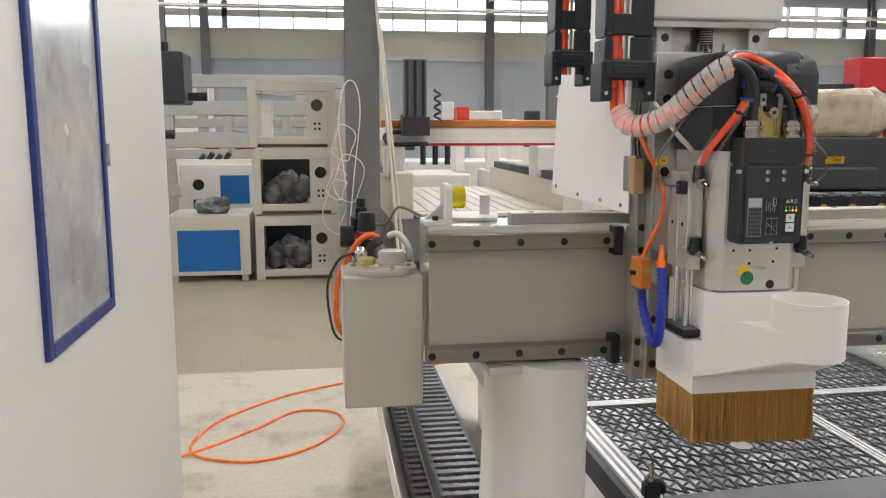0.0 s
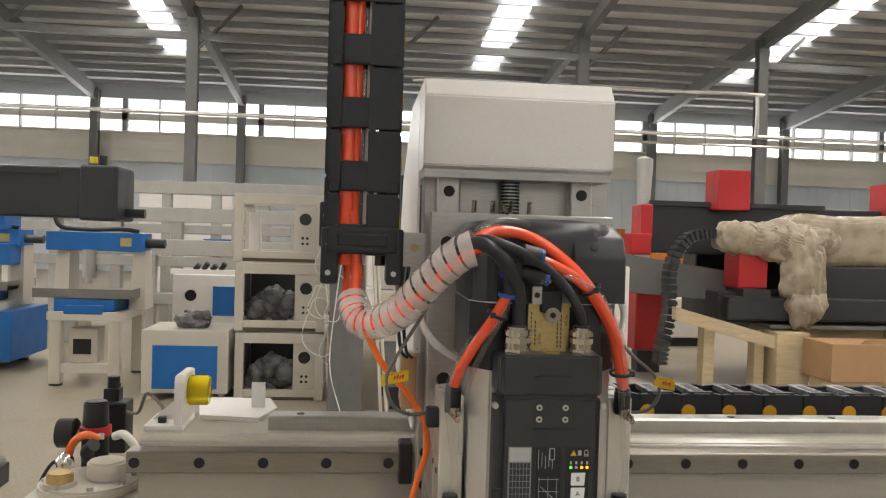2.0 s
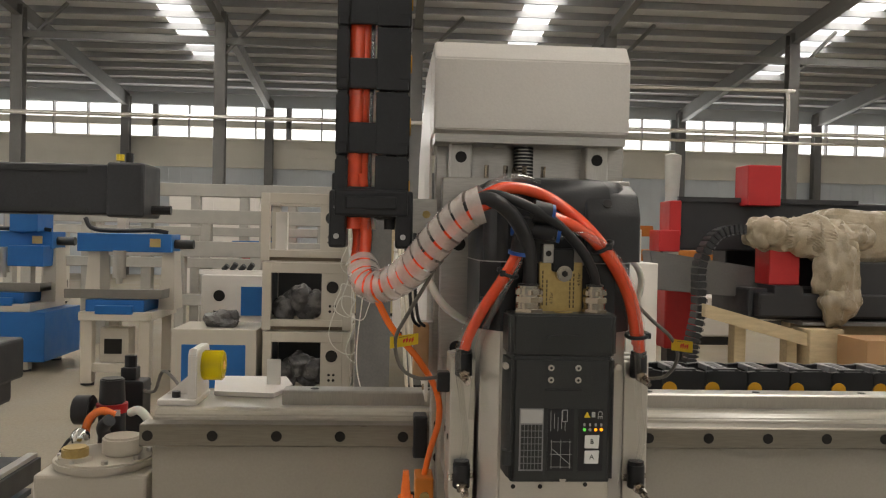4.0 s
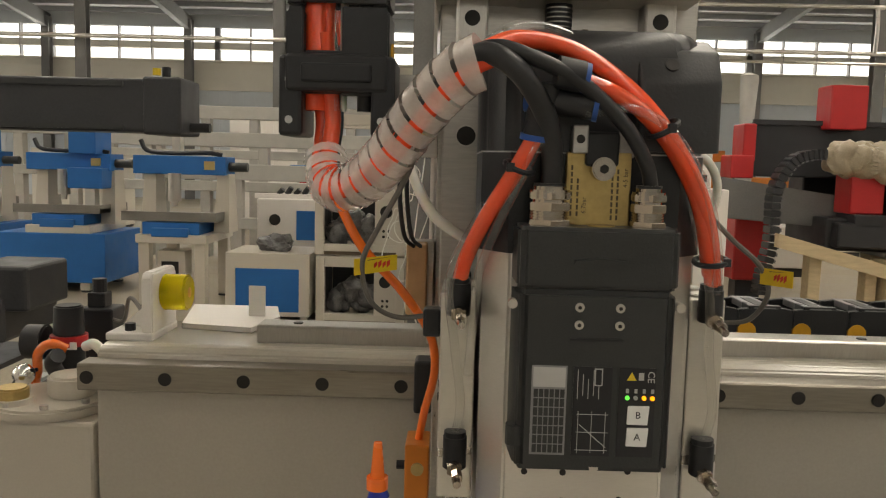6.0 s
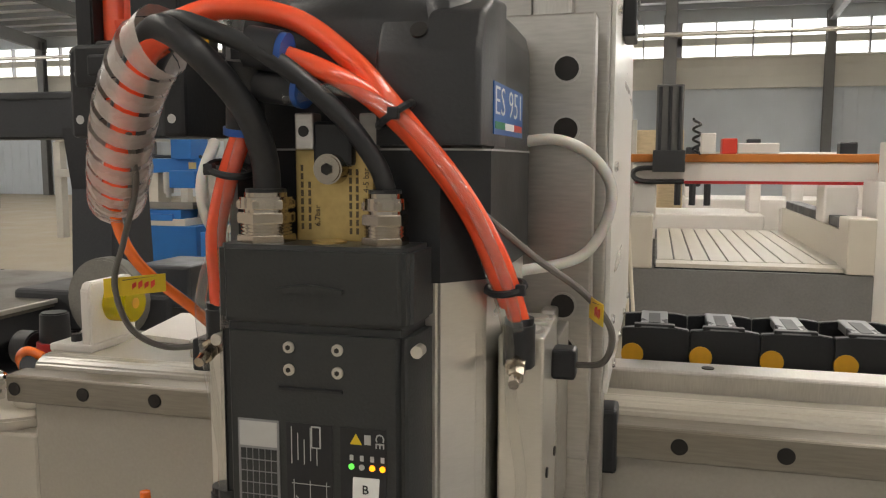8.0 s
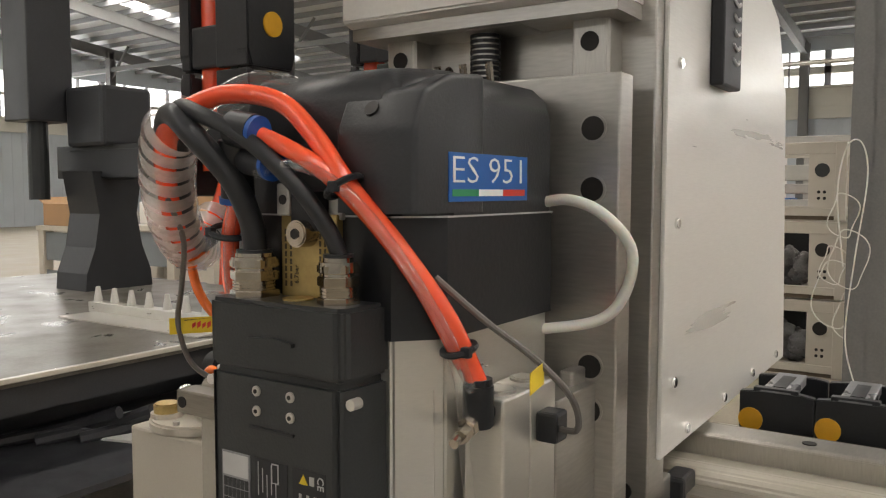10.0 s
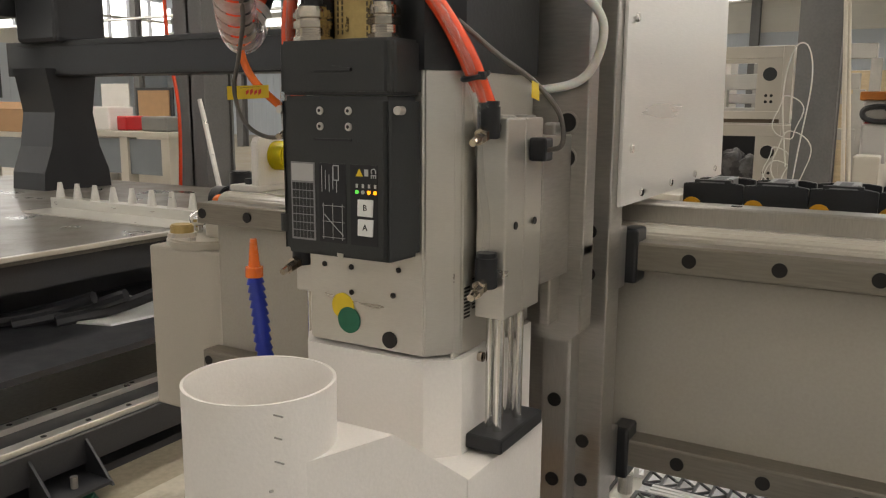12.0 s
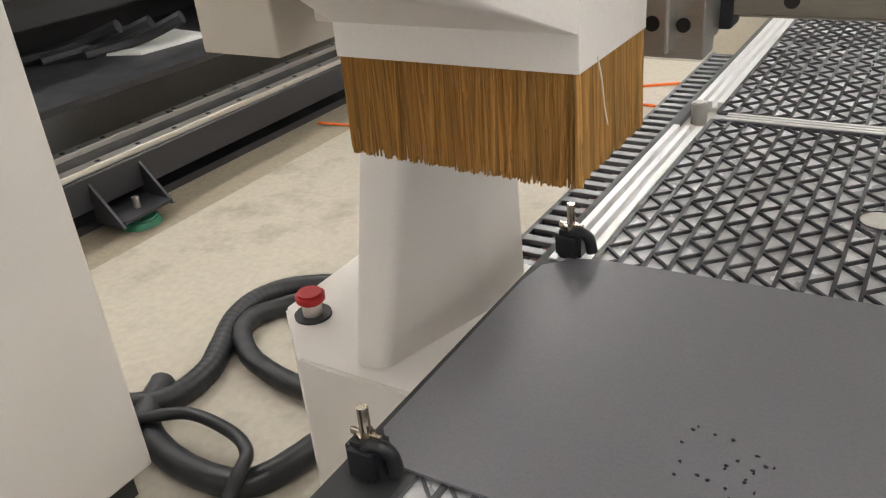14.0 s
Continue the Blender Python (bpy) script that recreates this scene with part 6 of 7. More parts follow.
part("carcass", box(-1.55, -0.4, 9.2, 10.2, 0.1, 0.98, 0.01), "white", wb)
part("blue_panel", box(-1.13, -0.82, 9.192, 9.2, 0.55, 0.86), "blue", wb)
part("blue_panel", box(-0.72, -0.42, 9.192, 9.2, 0.72, 0.86), "blue", wb)
part("port", rod((-1.36, 9.19, 0.76), (-1.36, 9.2, 0.76), 0.06, seg=20), "hole", wb)
part("vent", box(-1.42, -1.28, 9.19, 9.2, 0.5, 0.6), "hole", wb)
part("top_rail", box(-1.6, -0.3, 9.3, 9.4, 0.98, 1.03), "white", wb)
part("plinth", box(-1.5, -0.45, 9.25, 10.1, 0, 0.1), "dark", wb)
for k in range(4):
    part("clamp_head", rod((-1.35 + 0.09 * k, 9.35, 1.03), (-1.30 + 0.09 * k, 9.33, 1.08 + 0.02 * (k % 2)), 0.03, seg=8), "machine_black", wb)


# ---- blue and cream copying machines ----
def copy_machine(x, y, label, skirt):
    m = thing("router_machine", (x, y, 0), label, "machine", "small routers")
    w = 0.62
    for dx in (-w / 2, w / 2 - 0.1):
        for dy in (0.0, 0.75):
            part("leg", box(x + dx, x + dx + 0.1, y + dy, y + dy + 0.1, 0.02, 0.62, 0.004), "cream", m)
            part("foot", rod((x + dx + 0.05, y + dy + 0.05, 0), (x + dx + 0.05, y + dy + 0.05, 0.02), 0.06, seg=12), "dark", m)
    part("base_top", box(x - w / 2 - 0.02, x + w / 2 + 0.02, y - 0.02, y + 0.87, 0.60, 0.68, 0.006), "cream", m)
    part("cross_rail", box(x - w / 2 + 0.1, x + w / 2 - 0.1, y + 0.02, y + 0.08, 0.12, 0.20), "cream", m)
    part("motor_box", box(x - w / 2 + 0.14, x - w / 2 + 0.40, y + 0.1, y + 0.3, 0.2, 0.52, 0.006), "cream", m)
    part("motor_vent", box(x - w / 2 + 0.18, x - w / 2 + 0.34, y + 0.094, y + 0.1, 0.28, 0.42), "hole", m)
    part("slide", box(x - 0.28, x + 0.25, y + 0.02, y + 0.5, 0.68, 0.79, 0.006), "blue", m, "blue slide block")
    part("slide", box(x - 0.18, x + 0.16, y - 0.03, y + 0.06, 0.66, 0.74, 0.006), "blue", m, "blue slide block")
    part("tray", box(x - 0.48, x + 0.40, y + 0.05, y + 0.75, 0.80, 0.845, 0.004), "traygrey", m, "grey oily work tray")
    part("tray_lip", box(x - 0.48, x + 0.40, y + 0.04, y + 0.05, 0.80, 0.885), "traygrey", m)
    part("tray_lip", box(x + 0.39, x + 0.40, y + 0.05, y + 0.75, 0.80, 0.885), "traygrey", m)
    for dx in (-0.40, 0.30):
        part("upright", loft([[(x + dx, y + 0.3, 0.68), (x + dx + 0.15, y + 0.3, 0.68), (x + dx + 0.15, y + 0.62, 0.68), (x + dx, y + 0.62, 0.68)], [(x + dx + 0.02, y + 0.36, 1.24), (x + dx + 0.13, y + 0.36, 1.24), (x + dx + 0.13, y + 0.58, 1.24), (x + dx + 0.02, y + 0.58, 1.24)]]), "cream", m)
    part("cross_beam", box(x - 0.46, x + 0.42, y + 0.28, y + 0.62, 1.23, 1.405, 0.006), "blue", m, "blue cross beam")
    part("beam_plate", box(x + 0.22, x + 0.32, y + 0.27, y + 0.28, 1.28, 1.36), "brass", m)
    part("side_motor", rod((x + 0.42, y + 0.42, 1.31), (x + 0.60, y + 0.42, 1.31), 0.045, seg=14), "dark", m)
    part("spindle", rod((x - 0.05, y + 0.24, 0.98), (x - 0.05, y + 0.24, 1.24), 0.06, seg=16), "steel", m)
    part("spindle_nose", rod((x - 0.05, y + 0.24, 0.93), (x - 0.05, y + 0.24, 0.98), 0.03, seg=12), "steel", m)
    part("conduit", tube([(x - 0.43, y + 0.4, 1.55), (x - 0.36, y + 0.4, 1.45), (x - 0.1, y + 0.38, 1.43), (x + 0.2, y + 0.38, 1.44), (x + 0.36, y + 0.4, 1.42)], 0.022, seg=8), "rubber", m)
    part("column", box(x - 0.16, x - 0.08, y + 0.5, y + 0.6, 1.4, 1.72), "cream", m)
    if skirt:
        part("skirt", box(x - 0.62, x + 0.48, y - 0.03, y + 0.9, 0.10, 0.60, 0.01), "blue", m, "blue sheet skirt")
        part("head_box", box(x + 0.02, x + 0.30, y + 0.2, y + 0.6, 1.40, 1.75, 0.01), "blue", m)
        part("head_box", box(x + 0.05, x + 0.40, y + 0.1, y + 0.5, 1.05, 1.26, 0.01), "blue", m)
    return m


copy_machine(-2.06, 8.05, "cream and blue single-head router on a legged base", False)
copy_machine(-3.45, 8.75, "cream and blue single-head router with a blue skirt", True)
copy_machine(-5.0, 9.4, "cream and blue single-head router with a blue skirt", True)

# pale gantry frames stacked in the distance
def pale_frame(x, y, w, h, z, mt="primer"):
    f = thing("welded_frame", (x, y, 0), "white primed welded machine frame waiting for assembly", "machine frame", "welded frames")
    part("rail", box(x, x + w, y, y + 0.2, z, z + 0.2, 0.01), mt, f)
    part("rail", box(x, x + w, y, y + 0.2, z - 0.62, z - 0.48, 0.01), mt, f)
    n = max(2, int(w / 0.75))
    for k in range(n + 1):
        part("upright", box(x + k * w / n - 0.07, x + k * w / n + 0.07, y + 0.02, y + 0.18, 0, z, 0.006), mt, f)
    return f


pale_frame(-4.6, 12.0, 4.9, 1.5, 1.55)
pale_frame(-4.9, 13.4, 5.3, 1.5, 2.0)
pale_frame(-9.5, 13.0, 4.2, 1.5, 1.7)
pale_frame(-3.2, 10.9, 2.9, 1.2, 1.12)
part_rail = thing("red_parts_crate", (-1.6, 13.0, 0), "red and blue parts crate seen through the frames", "crate")
part("crate_body", box(-1.75, -0.7, 12.6, 13.2, 0.95, 1.15, 0.01), "red", part_rail)
part("crate_stand", box(-1.7, -0.75, 12.65, 13.15, 0.0, 0.95), "white", part_rail)
part("crate_lid", box(-1.9, -1.2, 12.62, 13.1, 1.15, 1.32, 0.01), "blue", part_rail)
part("crate_tag", box(-1.5, -1.15, 12.58, 12.6, 1.08, 1.16), "tag", part_rail)
for x0, x1, y, z1, mt in ((-7.5, -5.8, 16, 1.5, "wall_beige"), (-0.2, 1.2, 15.0, 1.9, "pallet"), (-4.0, -2.2, 17.0, 2.2, "white"), (3.0, 4.6, 16, 1.2, "white"), (-11.5, -9.4, 10.5, 1.0, "cream"), (-9.2, -7.5, 8.3, 0.95, "cream")):
    b = thing("storage_cabinet", (x0, y, 0), "plain pale storage cabinet at the far side of the hall", "cabinet", "far cabinets")
    part("body", box(x0, x1, y, y + 0.7, 0.05, z1, 0.01), mt, b)
    part("plinth", box(x0 + 0.03, x1 - 0.03, y + 0.03, y + 0.67, 0, 0.05), "dark", b)
    part("door_panel", box(x0 + 0.08, (x0 + x1) / 2 - 0.02, y - 0.008, y, 0.15, z1 - 0.12), mt, b)
    part("door_panel", box((x0 + x1) / 2 + 0.02, x1 - 0.08, y - 0.008, y, 0.15, z1 - 0.12), mt, b)

# cables hanging on the near column
for k, (cx, r, h) in enumerate(((0.16, 0.09, 1.25), (0.20, 0.12, 0.95), (0.12, 0.14, 0.7), (0.22, 0.1, 0.55), (0.1, 0.08, 0.9))):
    pts = [(cx + r * math.cos(a) + 0.02 * math.sin(3 * a), 6.98 + 0.015 * k, h + 1.7 * r * math.sin(a)) for a in [0.4 * i for i in range(22)]]
    single("wire_coil", tube(pts, 0.0045, seg=5, steps=3), "milky", "loose coil of thin white wire hanging by the column", "wire")
single("wire_loop", tube([(0.17, 6.97, 0.9), (0.12, 6.97, 1.4), (0.17, 6.97, 1.72), (0.26, 6.97, 1.74), (0.30, 6.97, 1.5), (0.24, 6.97, 0.95), (0.2, 6.97, 0.4), (0.3, 6.9, 0.02)], 0.005, seg=6), "milky", "tall loop of thin white wire hanging by the column", "wire")
for x in (0.50, 0.545):
    single("leaning_pole", rod((x + 0.12, 6.75, 0.0), (x - 0.07, 6.985, 2.45 - 9 * (x - 0.52)), 0.014, seg=10), "pole", "pale plastic pole leaning against the column", "pole")

# ---- router with the orange beam ----
ob_ = thing("orange_beam_router", (1.4, 8.0, 0), "white router with an orange-topped beam and slatted bed", "router")
part("bed", box(0.78, 2.16, 7.17, 10.5, 0.50, 0.60, 0.004), "machine_black", ob_)
for k in range(10):
    part("bed_slat", box(0.80 + 0.135 * k, 0.922 + 0.135 * k, 7.40, 10.45, 0.60, 0.62, 0.002), "cream", ob_)
part("bed_edge", box(0.79, 2.15, 7.16, 7.38, 0.585, 0.618, 0.004), "cream", ob_)
part("front_panel", box(0.60, 2.30, 7.12, 7.165, 0.20, 0.575, 0.004), "column", ob_, "dark grey front panel")
part("bed_skirt", box(0.62, 2.28, 7.17, 10.4, 0.12, 0.50), "machine_black", ob_)
for x in (0.70, 2.1):
    part("foot", box(x, x + 0.1, 7.2, 7.3, 0, 0.12), "machine_black", ob_)
    part("foot", box(x, x + 0.1, 10.2, 10.3, 0, 0.12), "machine_black", ob_)
for x0_, x1_ in ((0.59, 0.76), (2.11, 2.30)):
    part("front_post", box(x0_, x1_, 7.10, 7.42, 0.58, 0.985, 0.012), "cream", ob_)
    part("side_rail", box(x0_ + 0.02, x1_ - 0.02, 7.42, 10.4, 0.505, 0.88, 0.004), "cream", ob_)
    part("bellows", box(x0_ + 0.03, x1_ - 0.03, 7.43, 7.95, 0.88, 0.96, 0.006), "machine_black", ob_, "black rail bellows")
    part("bellows", box(x0_ + 0.03, x1_ - 0.03, 8.45, 10.2, 0.88, 0.96, 0.006), "machine_black", ob_, "black rail bellows")
part("beam", box(0.58, 2.5, 8.0, 8.25, 1.20, 1.38, 0.02), "white", ob_)
part("beam_top", box(0.55, 2.55, 7.98, 8.27, 1.38, 1.45, 0.01), "orange_rust", ob_, "orange top cover")
part("beam_rail", box(0.60, 2.48, 7.985, 8.0, 1.20, 1.225), "red", ob_)
part("tower", box(0.76, 0.98, 7.85, 8.0, 1.45, 2.02, 0.006), "column", ob_)
for x in (0.79, 0.87, 0.95):
    part("tower_rod", rod((x, 7.83, 1.45), (x, 7.83, 2.0), 0.016, seg=8), "machine_black", ob_)
part("tower_base", box(0.74, 1.0, 7.78, 8.0, 1.30, 1.48, 0.006), "machine_black", ob_)
part("spring", tube([(1.09 + 0.03 * math.cos(a), 7.9 + 0.03 * math.sin(a), 1.45 + 0.013 * a) for a in [0.6 * i for i in range(38)]], 0.012, seg=5, steps=1), "machine_black", ob_)
part("head_box", box(1.12, 1.24, 7.85, 8.05, 1.45, 1.62, 0.01), "white", ob_)
part("side_leg", box(0.58, 0.78, 7.97, 8.3, 0.885, 1.2, 0.02), "white", ob_)
part("side_leg", box(2.10, 2.36, 7.97, 8.3, 0.885, 1.2, 0.02), "white", ob_)
part("chain_loop", tube([(1.0, 7.95, 1.32), (0.66, 7.95, 1.33), (0.58, 7.95, 1.28), (0.66, 7.95, 1.22), (1.0, 7.95, 1.22)], 0.022, seg=6), "machine_black", ob_)
part("top_box", box(1.42, 1.75, 8.0, 8.2, 1.45, 1.54, 0.01), "white", ob_)
part("top_reel", box(1.3, 1.42, 8.0, 8.2, 1.45, 1.58, 0.01), "flag_red", ob_)
for k in range(3):
    part("tool_spindle", rod((0.95 + 0.12 * k, 7.93, 1.02), (0.95 + 0.12 * k, 7.93, 1.2), 0.028, seg=10), "machine_black", ob_)
for k, (x, y, w, h) in enumerate(((0.5, 11.6, 1.6, 0.95), (2.4, 11.2, 1.3, 1.0), (1.2, 13.5, 2.2, 1.1), (3.8, 11.5, 1.5, 0.9), (5.3, 14.0, 2.0, 1.25))):
    w_ = thing("white_router", (x, y, 0), "white router further down the hall", "router", "far routers")
    part("body", box(x, x + w, y, y + 1.4, 0.12, h * 0.75, 0.02), "white", w_)
    part("base", box(x + 0.05, x + w - 0.05, y + 0.05, y + 1.35, 0, 0.12), "machine_black", w_)
    part("portal_leg", box(x, x + 0.15, y + 0.5, y + 0.9, h * 0.75, h + 0.25, 0.02), "white", w_)
    part("portal_leg", box(x + w - 0.15, x + w, y + 0.5, y + 0.9, h * 0.75, h + 0.25, 0.02), "white", w_)
    part("portal_beam", box(x, x + w, y + 0.55, y + 0.8, h + 0.25, h + 0.42, 0.02), "orange_rust" if k % 2 else "white", w_)
    part("head", box(x + w * 0.4, x + w * 0.4 + 0.2, y + 0.4, y + 0.6, h + 0.1, h + 0.62, 0.02), "machine_black", w_)

wc = thing("white_control_stand", (2.6, 7.6, 0), "white operator stand with a stepped top", "control stand")
part("stand_body", box(2.38, 2.84, 7.5, 7.95, 0.04, 1.24, 0.01), "white", wc)
part("stand_head", box(2.46, 2.70, 7.55, 7.85, 1.24, 1.54, 0.01), "white", wc)
part("stand_panel", box(2.50, 2.66, 7.544, 7.55, 1.30, 1.36), "dark", wc)
part("stand_foot", box(2.42, 2.80, 7.54, 7.91, 0, 0.04), "dark", wc)
single("orange_rail_end", box(3.0, 3.38, 9.3, 9.6, 1.49, 1.61, 0.01), "orange_rust", "orange painted rail end of a gantry behind", "rail")
for x0_, x1_, z0_, z1_ in ((3.5, 3.86, 0.25, 0.92),):
    rp = thing("red_end_cover", (x0_, 9.2, 0), "red sheet-metal end cover of a distant gantry", "cover")
    part("cover_shell", box(x0_, x1_, 9.2, 9.5, z0_, z1_, 0.02), "red", rp)
    part("cover_post", box(x0_ + 0.05, x1_ - 0.05, 9.25, 9.45, 0, z0_), "machine_black", rp)

# ---- black and red laser machine with wrapped parts ----
ls = thing("laser_machine", (5.5, 8.8, 0), "black and red laser cutting machine on a timber pallet", "laser machine")
part("lower_bed", box(4.1, 6.75, 8.45, 9.1, 0.66, 0.98, 0.02), "machine_black", ls)
part("lower_bed_lip", box(4.15, 6.1, 8.3, 8.45, 0.70, 0.94, 0.02), "machine_black", ls)
part("front_housing", box(5.14, 6.30, 8.34, 8.7, 0.70, 1.27, 0.015), "machine_black", ls)
part("upper_beam", box(3.57, 6.7, 9.1, 9.5, 1.35, 1.90, 0.02), "machine_black", ls)
part("rear_body", box(4.3, 6.7, 9.5, 9.9, 0.66, 1.85, 0.02), "machine_black", ls)
part("side_gantry", prism([(3.17, 1.34), (4.42, 1.17), (4.43, 0.85), (3.23, 0.93)], "y", 8.75, 9.05, 0.012), "column", ls, "grey sloping side beam")
part("rack_strip", box(3.57, 5.6, 9.06, 9.1, 1.88, 1.93), "machine_black", ls)
for x0, x1, y, z0, z1 in ((4.27, 4.64, 8.9, 1.84, 2.28), (6.3, 6.72, 9.0, 1.80, 2.2), (4.28, 4.60, 8.38, 1.02, 1.42), (6.46, 6.74, 8.42, 1.0, 1.44), (3.44, 3.57, 8.95, 1.5, 1.88), (3.3, 3.53, 8.86, 1.33, 1.56)):
    part("red_cover", box(x0, x1, y, y + 0.34, z0, z1, 0.015), "red", ls, "red sheet cover")
part("arm", box(4.3, 4.6, 8.3, 8.7, 0.9, 1.02, 0.01), "machine_black", ls)
chain_line = curve_points([(x, 8.45, z) for x, z in [(4.03, 1.58), (3.9, 1.57), (3.75, 1.52), (3.64, 1.38), (3.58, 1.18), (3.58, 0.97), (3.58, 0.73), (3.54, 0.53), (3.51, 0.36), (3.5, 0.22)]], 6)
for a, b in zip(chain_line[::2], chain_line[2::2]):
    d, c = (b - a), (a + b) / 2
    n = Vector((-d.z, 0, d.x)).normalized() * 0.045
    e = d * 0.42
    q = [c - e - n, c + e - n, c + e + n, c - e + n]
    part("chain_link", prism([(v.x, v.z) for v in q], "y", 8.35, 8.55, 0.006), "machine_black", ls)
    # pale strip on each link paints the chain's highlight
    part("chain_bar", prism([(v.x, v.z) for v in (c - e * 0.5 + n, c + e * 0.5 + n, c + e * 0.5 + n * 1.25, c - e * 0.5 + n * 1.25)], "y", 8.345, 8.555), "chainbar", ls)
pl = thing("timber_pallet", (5.4, 8.5, 0), "pale timber pallet beams under the laser machine", "pallet")
for x0, x1, y0, y1, z0, z1 in ((3.9, 4.02, 8.3, 8.45, 0.0, 0.62), (4.44, 4.55, 8.3, 8.45, 0.0, 0.48), (4.6, 4.95, 8.15, 8.5, 0.0, 0.60), (6.0, 6.45, 8.2, 8.6, 0.0, 0.62)):
    part("block", box(x0, x1, y0, y1, z0, z1, 0.008), "pallet", pl)
part("bearer", box(4.6, 6.4, 8.55, 8.75, 0.50, 0.62, 0.006), "pallet", pl)
part("bearer", prism([(3.56, 0.70), (4.7, 0.40), (4.7, 0.53), (3.56, 0.83)], "y", 8.2, 8.3), "pallet", pl)
part("deck", box(4.6, 6.7, 8.3, 9.4, 0.62, 0.66, 0.004), "column", pl)


def crumple(bm, amount, freq):
    for v in bm.verts:
        n = noise.noise_vector(v.co * freq)
        n2 = noise.noise_vector(v.co * freq * 3.3)
        v.co += amount * n + amount * 0.5 * n2
    return bm


def ridges(bm, amount, freq):
    bm.normal_update()
    for v in bm.verts:
        q = Vector((v.co.x * 2.4, v.co.y * 2.4, v.co.z * 0.45)) * freq
        r = 1 - 2 * abs(noise.noise(q)) + 0.45 * (1 - 2 * abs(noise.noise(q * 2.1)))
        v.co += v.normal * amount * r
    return bm


def bag(name, c, s, label, seed):
    bm = bmesh.new()
    bmesh.ops.create_icosphere(bm, subdivisions=5, radius=1.0)
    for v in bm.verts:
        v.co = Vector((v.co.x * s[0] + c[0], v.co.y * s[1] + c[1], v.co.z * s[2] + c[2]))
    crumple(bm, min(s) * 0.34, 2.8 + 0.5 * seed)
    ridges(bm, 0.034, 3.4)
    return part(name, bm, "film", None, "", True)


fb = thing("film_wrapped_part", (5.2, 8.4, 1.0), "machine part wrapped in dusty crumpled plastic film", "wrapped part")
for c, s, k in (((4.75, 8.45, 1.52), (0.62, 0.22, 0.17), 0), ((4.93, 8.32, 1.2), (0.22, 0.15, 0.42), 1), ((4.97, 8.3, 0.88), (0.19, 0.13, 0.24), 2), ((4.3, 8.42, 1.55), (0.24, 0.16, 0.13), 3)):
    b = bag("film", c, s, "", k)
    b.data.transform(Matrix.Translation(-Vector(fb.location)))
    b.parent = fb
bm = box(4.88, 6.12, 8.40, 8.9, 1.25, 1.80, 0.12, seg=4)
bmesh.ops.subdivide_edges(bm, edges=bm.edges[:], cuts=9, use_grid_fill=True)
part("panel_wrap", ridges(crumple(bm, 0.02, 2.0), 0.006, 2.2), "film", fb, "", True)
bm = bmesh.new()
bmesh.ops.create_icosphere(bm, subdivisions=5, radius=0.27)
for v in bm.verts:
    v.co = Vector((6.16, 8.6, 1.53)) + Vector((v.co.x, v.co.y * 0.6, v.co.z))
part("loose_film", ridges(crumple(bm, 0.07, 2.0), 0.02, 2.4), "film", fb, "", True)
single("wrapped_post", crumple(loft([[(3.9 + r * math.cos(a), 10.2 + r * math.sin(a), z) for a in [6.28318 * k / 12 for k in range(12)]] for r, z in ((0.09, 0.0), (0.085, 0.7), (0.09, 1.4), (0.08, 1.9), (0.085, 2.15), (0.1, 2.42), (0.1, 2.5), (0.03, 2.53))]), 0.012, 5.0), "foam", "upright post wrapped in white foam film", "wrapped part", smooth=True)
carton = thing("carton", (5.3, 7.6, 0), "brown cardboard carton on a low stand", "carton")
part("carton_body", box(4.85, 5.8, 7.6, 8.1, 0.2, 0.56, 0.006), "card", carton)
part("stand", box(4.9, 5.75, 7.65, 8.05, 0.0, 0.2), "pallet", carton)
part("flap", prism([(5.15, 0.56), (5.45, 0.56), (5.4, 0.60), (5.2, 0.6)], "y", 7.62, 7.65), "card", carton)
crt = thing("plywood_crate", (8.5, 9.1, 0), "large plywood shipping crate with batten frame", "crate")
part("crate_wall", box(7.78, 10.4, 9.08, 11.2, 0.12, 1.46), "wood", crt)
for x in (7.78, 8.55, 9.35, 10.3):
    part("batten", box(x, x + 0.09, 9.055, 9.08, 0.12, 1.46), "wood", crt)
for y in (9.08, 9.7, 10.4, 11.1):
    part("batten", box(7.755, 7.78, y, y + 0.09, 0.12, 1.46), "wood", crt)
part("crate_lid", box(7.72, 10.45, 9.03, 11.25, 1.46, 1.51, 0.004), "wood", crt)
part("skid", box(7.8, 10.4, 9.1, 9.25, 0, 0.12), "wood", crt)
part("skid", box(7.8, 10.4, 11.0, 11.15, 0, 0.12), "wood", crt)
single("orange_beam", box(7.6, 9.0, 9.6, 9.8, 1.512, 1.60, 0.01), "orange_rust", "orange painted guide beam lying on the crate", "beam")
gb = thing("grey_control_box", (9.4, 9.4, 1.51), "grey metal control box on the crate", "box")
part("shell", box(9.05, 9.9, 9.3, 9.8, 1.511, 1.80, 0.01), "column2", gb)
part("panel_mark", box(9.55, 9.8, 9.294, 9.3, 1.58, 1.74), "white", gb)
single("hanging_hose", tube([(6.55, 8.9, 2.15), (7.0, 9.0, 2.25), (7.6, 9.2, 2.7), (8.6, 9.4, 3.9), (9.4, 9.5, 5.2), (10.0, 9.6, 6.6), (10.3, 9.6, 7.8)], 0.012, seg=6), "orange", "red-orange air hose hanging from the roof", "hose")
single("hanging_hose", tube([(-4.0, 5.1, 7.8), (-3.98, 5.1, 4.0), (-4.02, 5.1, 2.0), (-3.92, 5.1, 1.2), (-4.0, 5.1, 0.02)], 0.014, seg=6), "orange", "red-orange air hose hanging from the roof", "hose")
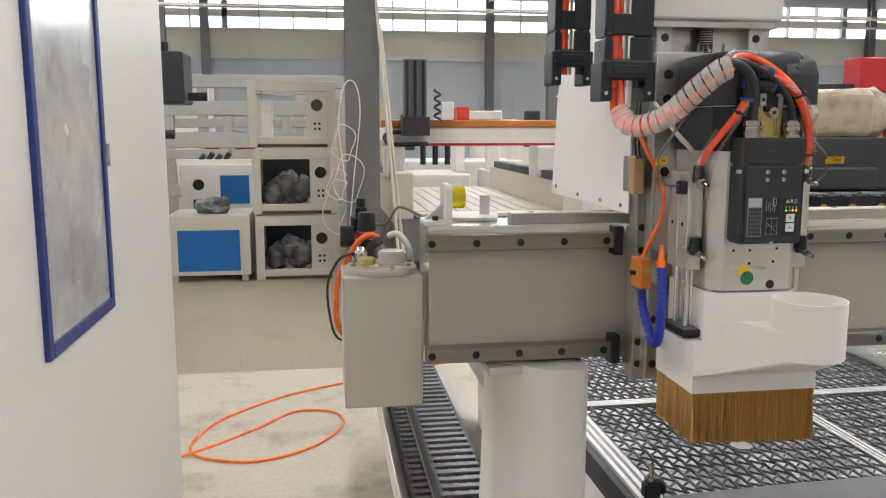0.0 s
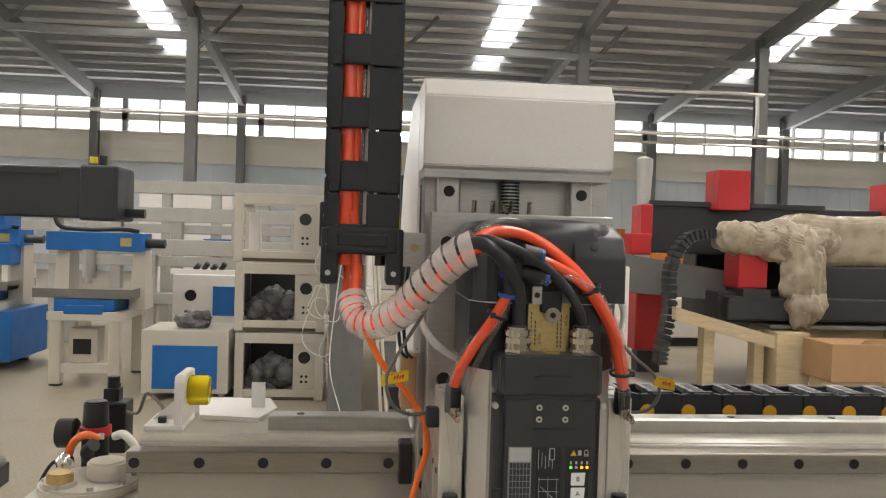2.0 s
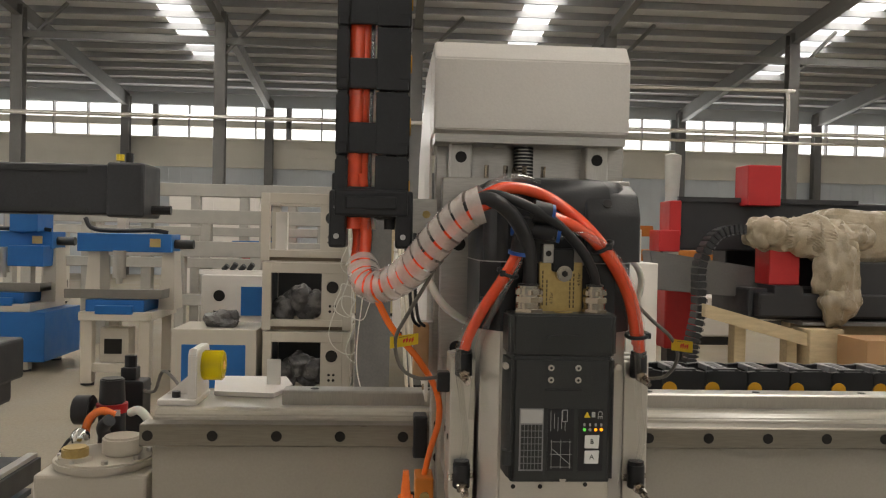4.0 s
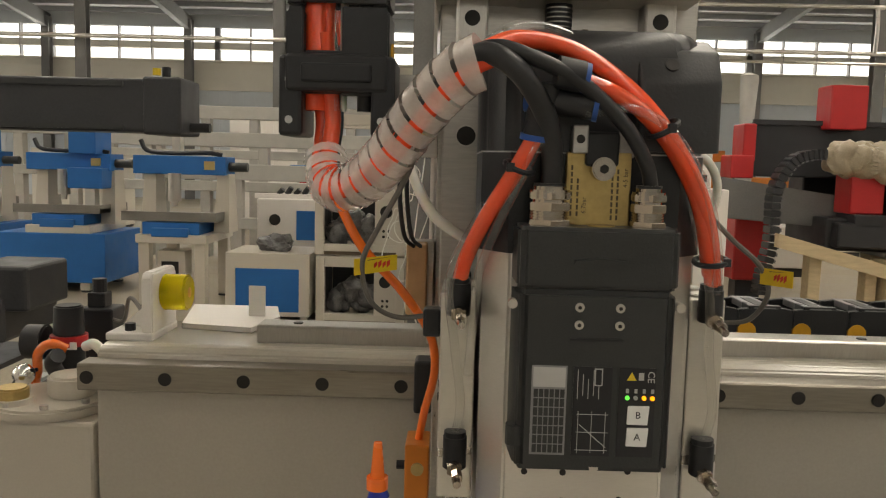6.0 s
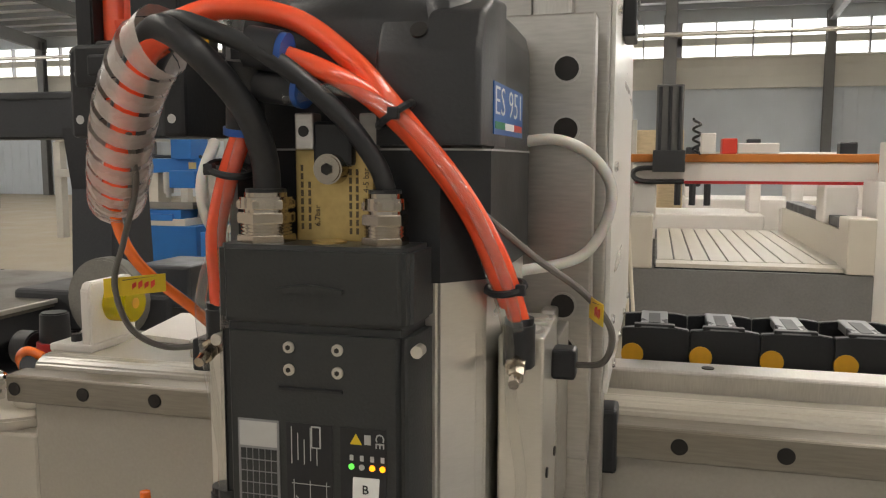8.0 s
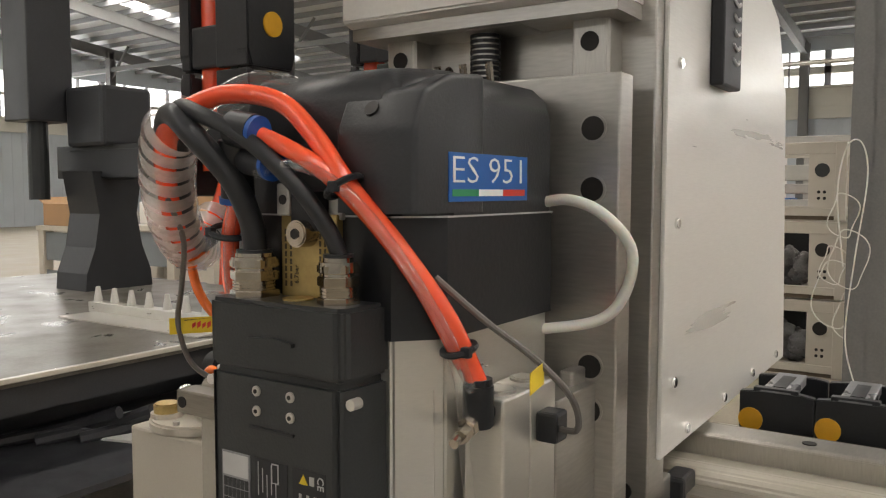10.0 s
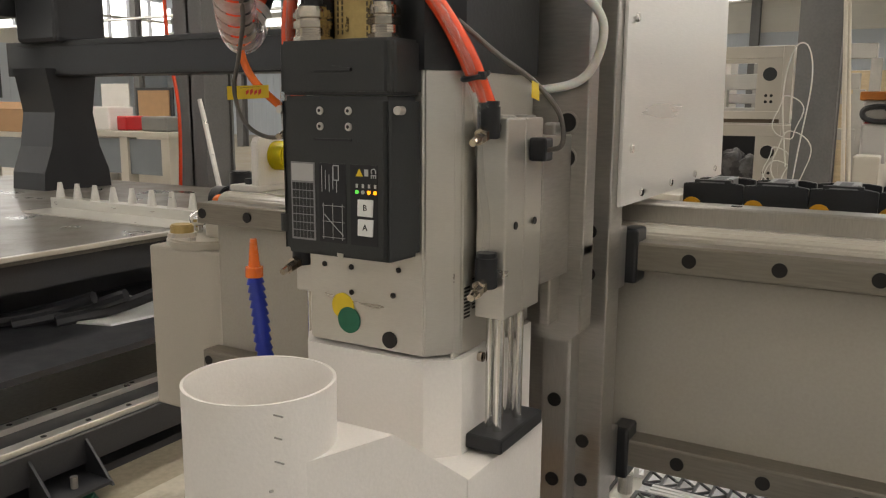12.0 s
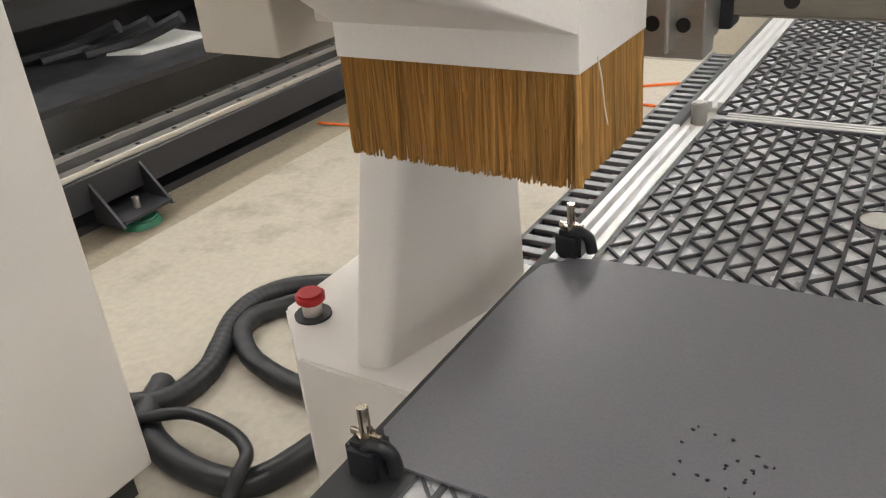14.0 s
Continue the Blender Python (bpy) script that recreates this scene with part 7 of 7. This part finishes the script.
single("leaning_pipe", rod((-3.35, 5.1, 0.0), (-3.8, 5.2, 1.35), 0.02, seg=10), "alu", "grey pipe leaning by the hall column", "pipe")
single("steel_column", box(-4.03, -3.77, 5.22, 5.48, 0, 8.1, 0.008, bm=h_section(-3.9, 5.35, 0.30, 0, 8.1)), "column", "dark grey H-section hall column", "column", kind="structure")
# benches and boards to the west
for x0, x1, y, z1 in ((-18.6, -15.8, 12.3, 0.86), (-15.6, -12.9, 12.6, 0.9), (-9.1, -7.42, 6.6, 0.97), (-7.34, -5.76, 6.6, 1.02)):
    b = thing("workbench", (x0, y, 0), "cream workbench with blue-grey panels", "bench", "west benches")
    part("top", box(x0, x1, y, y + 0.8, z1 - 0.06, z1, 0.006), "cream", b)
    for x in (x0 + 0.02, (x0 + x1) / 2, x1 - 0.14):
        part("bench_leg", box(x, x + 0.12, y + 0.02, y + 0.14, 0, z1 - 0.06), "cream", b)
        part("bench_leg", box(x, x + 0.12, y + 0.66, y + 0.78, 0, z1 - 0.06), "cream", b)
    part("panel", box(x0 + 0.14, x1 - 0.14, y + 0.05, y + 0.07, z1 * 0.55, z1 - 0.08), "column2", b)
    part("panel", box(x0 + 0.14, x1 - 0.14, y + 0.05, y + 0.07, 0.1, z1 * 0.42), "column2", b)
bx_ = thing("carton", (-8.6, 6.9, 0.97), "brown cardboard carton standing on the bench", "carton")
part("carton_body", box(-9.0, -8.2, 6.65, 7.2, 0.9715, 1.25, 0.006), "card", bx_)
part("carton_flap", prism([(-9.0, 1.25), (-9.16, 1.33), (-9.165, 1.322), (-9.0, 1.24)], "y", 6.66, 7.19), "card", bx_)
for x, w_, h_, mt, lb in ((-7.2, 0.32, 0.26, "white", "white plastic tool box on the bench"), (-6.75, 0.16, 0.16, "red", "red tool case on the bench"), (-6.35, 0.4, 0.16, "traygrey", "grey parts tray on the bench"), (-7.95, 0.28, 0.2, "foam", "white foam packing block on the bench")):
    z0_ = 1.0215 if x > -7.4 else 0.9715
    single("bench_box", box(x, x + w_, 6.75, 7.1, z0_, z0_ + h_, 0.02, seg=3), mt, lb, "box")
bd = thing("red_brown_board", (-13.2, 13.0, 0.9), "red-brown board in a dark frame standing on the bench", "board")
part("board", box(-13.7, -12.75, 12.8, 12.83, 0.96, 1.6), "card", bd)
part("border", box(-13.8, -12.65, 12.83, 12.86, 0.9, 1.66), "machine_black", bd)
single("white_board", box(-14.9, -14.0, 12.8, 12.84, 0.9, 1.75, 0.004), "white", "white board leaning on the bench", "board")

# film-wrapped foam block and loose film on the table's far side
pk = thing("wrapped_package", (1.9, 2.1, TZ), "white foam block wrapped in crumpled clear packing film", "package")
bm = box(1.60, 2.25, 1.62, 2.7, TZ + 0.002, TZ + 0.085, 0.02, seg=3)
bmesh.ops.subdivide_edges(bm, edges=bm.edges[:], cuts=7, use_grid_fill=True)
part("foam_block", crumple(bm, 0.008, 4.0), "foam", pk, "white foam block", True)


def film_sheet(cx, cy, sx, sy, height, freq, sag):
    bm = bmesh.new()
    bmesh.ops.create_grid(bm, x_segments=70, y_segments=70, size=0.5)
    for v in bm.verts:
        u, w = v.co.x * 2, v.co.y * 2
        q = Vector((u * 1.7, w * 1.1, cx)) * freq
        folds = (1 - abs(noise.noise(q)) * 2) * 0.6 + (1 - abs(noise.noise(q * 2.7)) * 2) * 0.4
        rim = max(0.0, 1 - max(abs(u), abs(w)) ** 4)
        wob = noise.noise_vector(q * 0.5) * 0.10
        v.co = Vector((cx + (u + wob.x) * sx, cy + (w + wob.y) * sy, TZ + 0.004 + max(0.0, rim * (sag + height * folds))))
    return bm


part("film_wrap", film_sheet(1.93, 2.05, 0.40, 0.60, 0.018, 3.2, 0.092), "clearfilm", pk, "clear packing film", True)
part("loose_film", film_sheet(1.66, 1.72, 0.17, 0.13, 0.06, 2.2, 0.05), "clearfilm", pk, "loose crumpled clear film", True)
part("loose_film", film_sheet(1.74, 1.58, 0.2, 0.12, 0.05, 2.0, 0.06), "clearfilm", pk, "loose crumpled clear film", True)
mf = thing("black_round_fitting", (1.86, 1.96, TZ + 0.1), "black cylindrical fitting with a ring lying on the wrapped package", "fitting")
part("barrel", rod((1.83, 1.93, TZ + 0.14), (2.05, 1.92, TZ + 0.12), 0.032, seg=24, bevel=0.004), "black", mf, "", True)
part("ring", tube([(1.815 + 0.004 * math.cos(a), 1.93 + 0.026 * math.cos(a), TZ + 0.135 + 0.034 * math.sin(a)) for a in [6.28318 * k / 20 for k in range(21)]], 0.004, seg=8, steps=1), "black", mf, "", True)
part("foot", box(1.86, 1.92, 1.90, 1.95, TZ + 0.07, TZ + 0.12, 0.004), "black", mf)
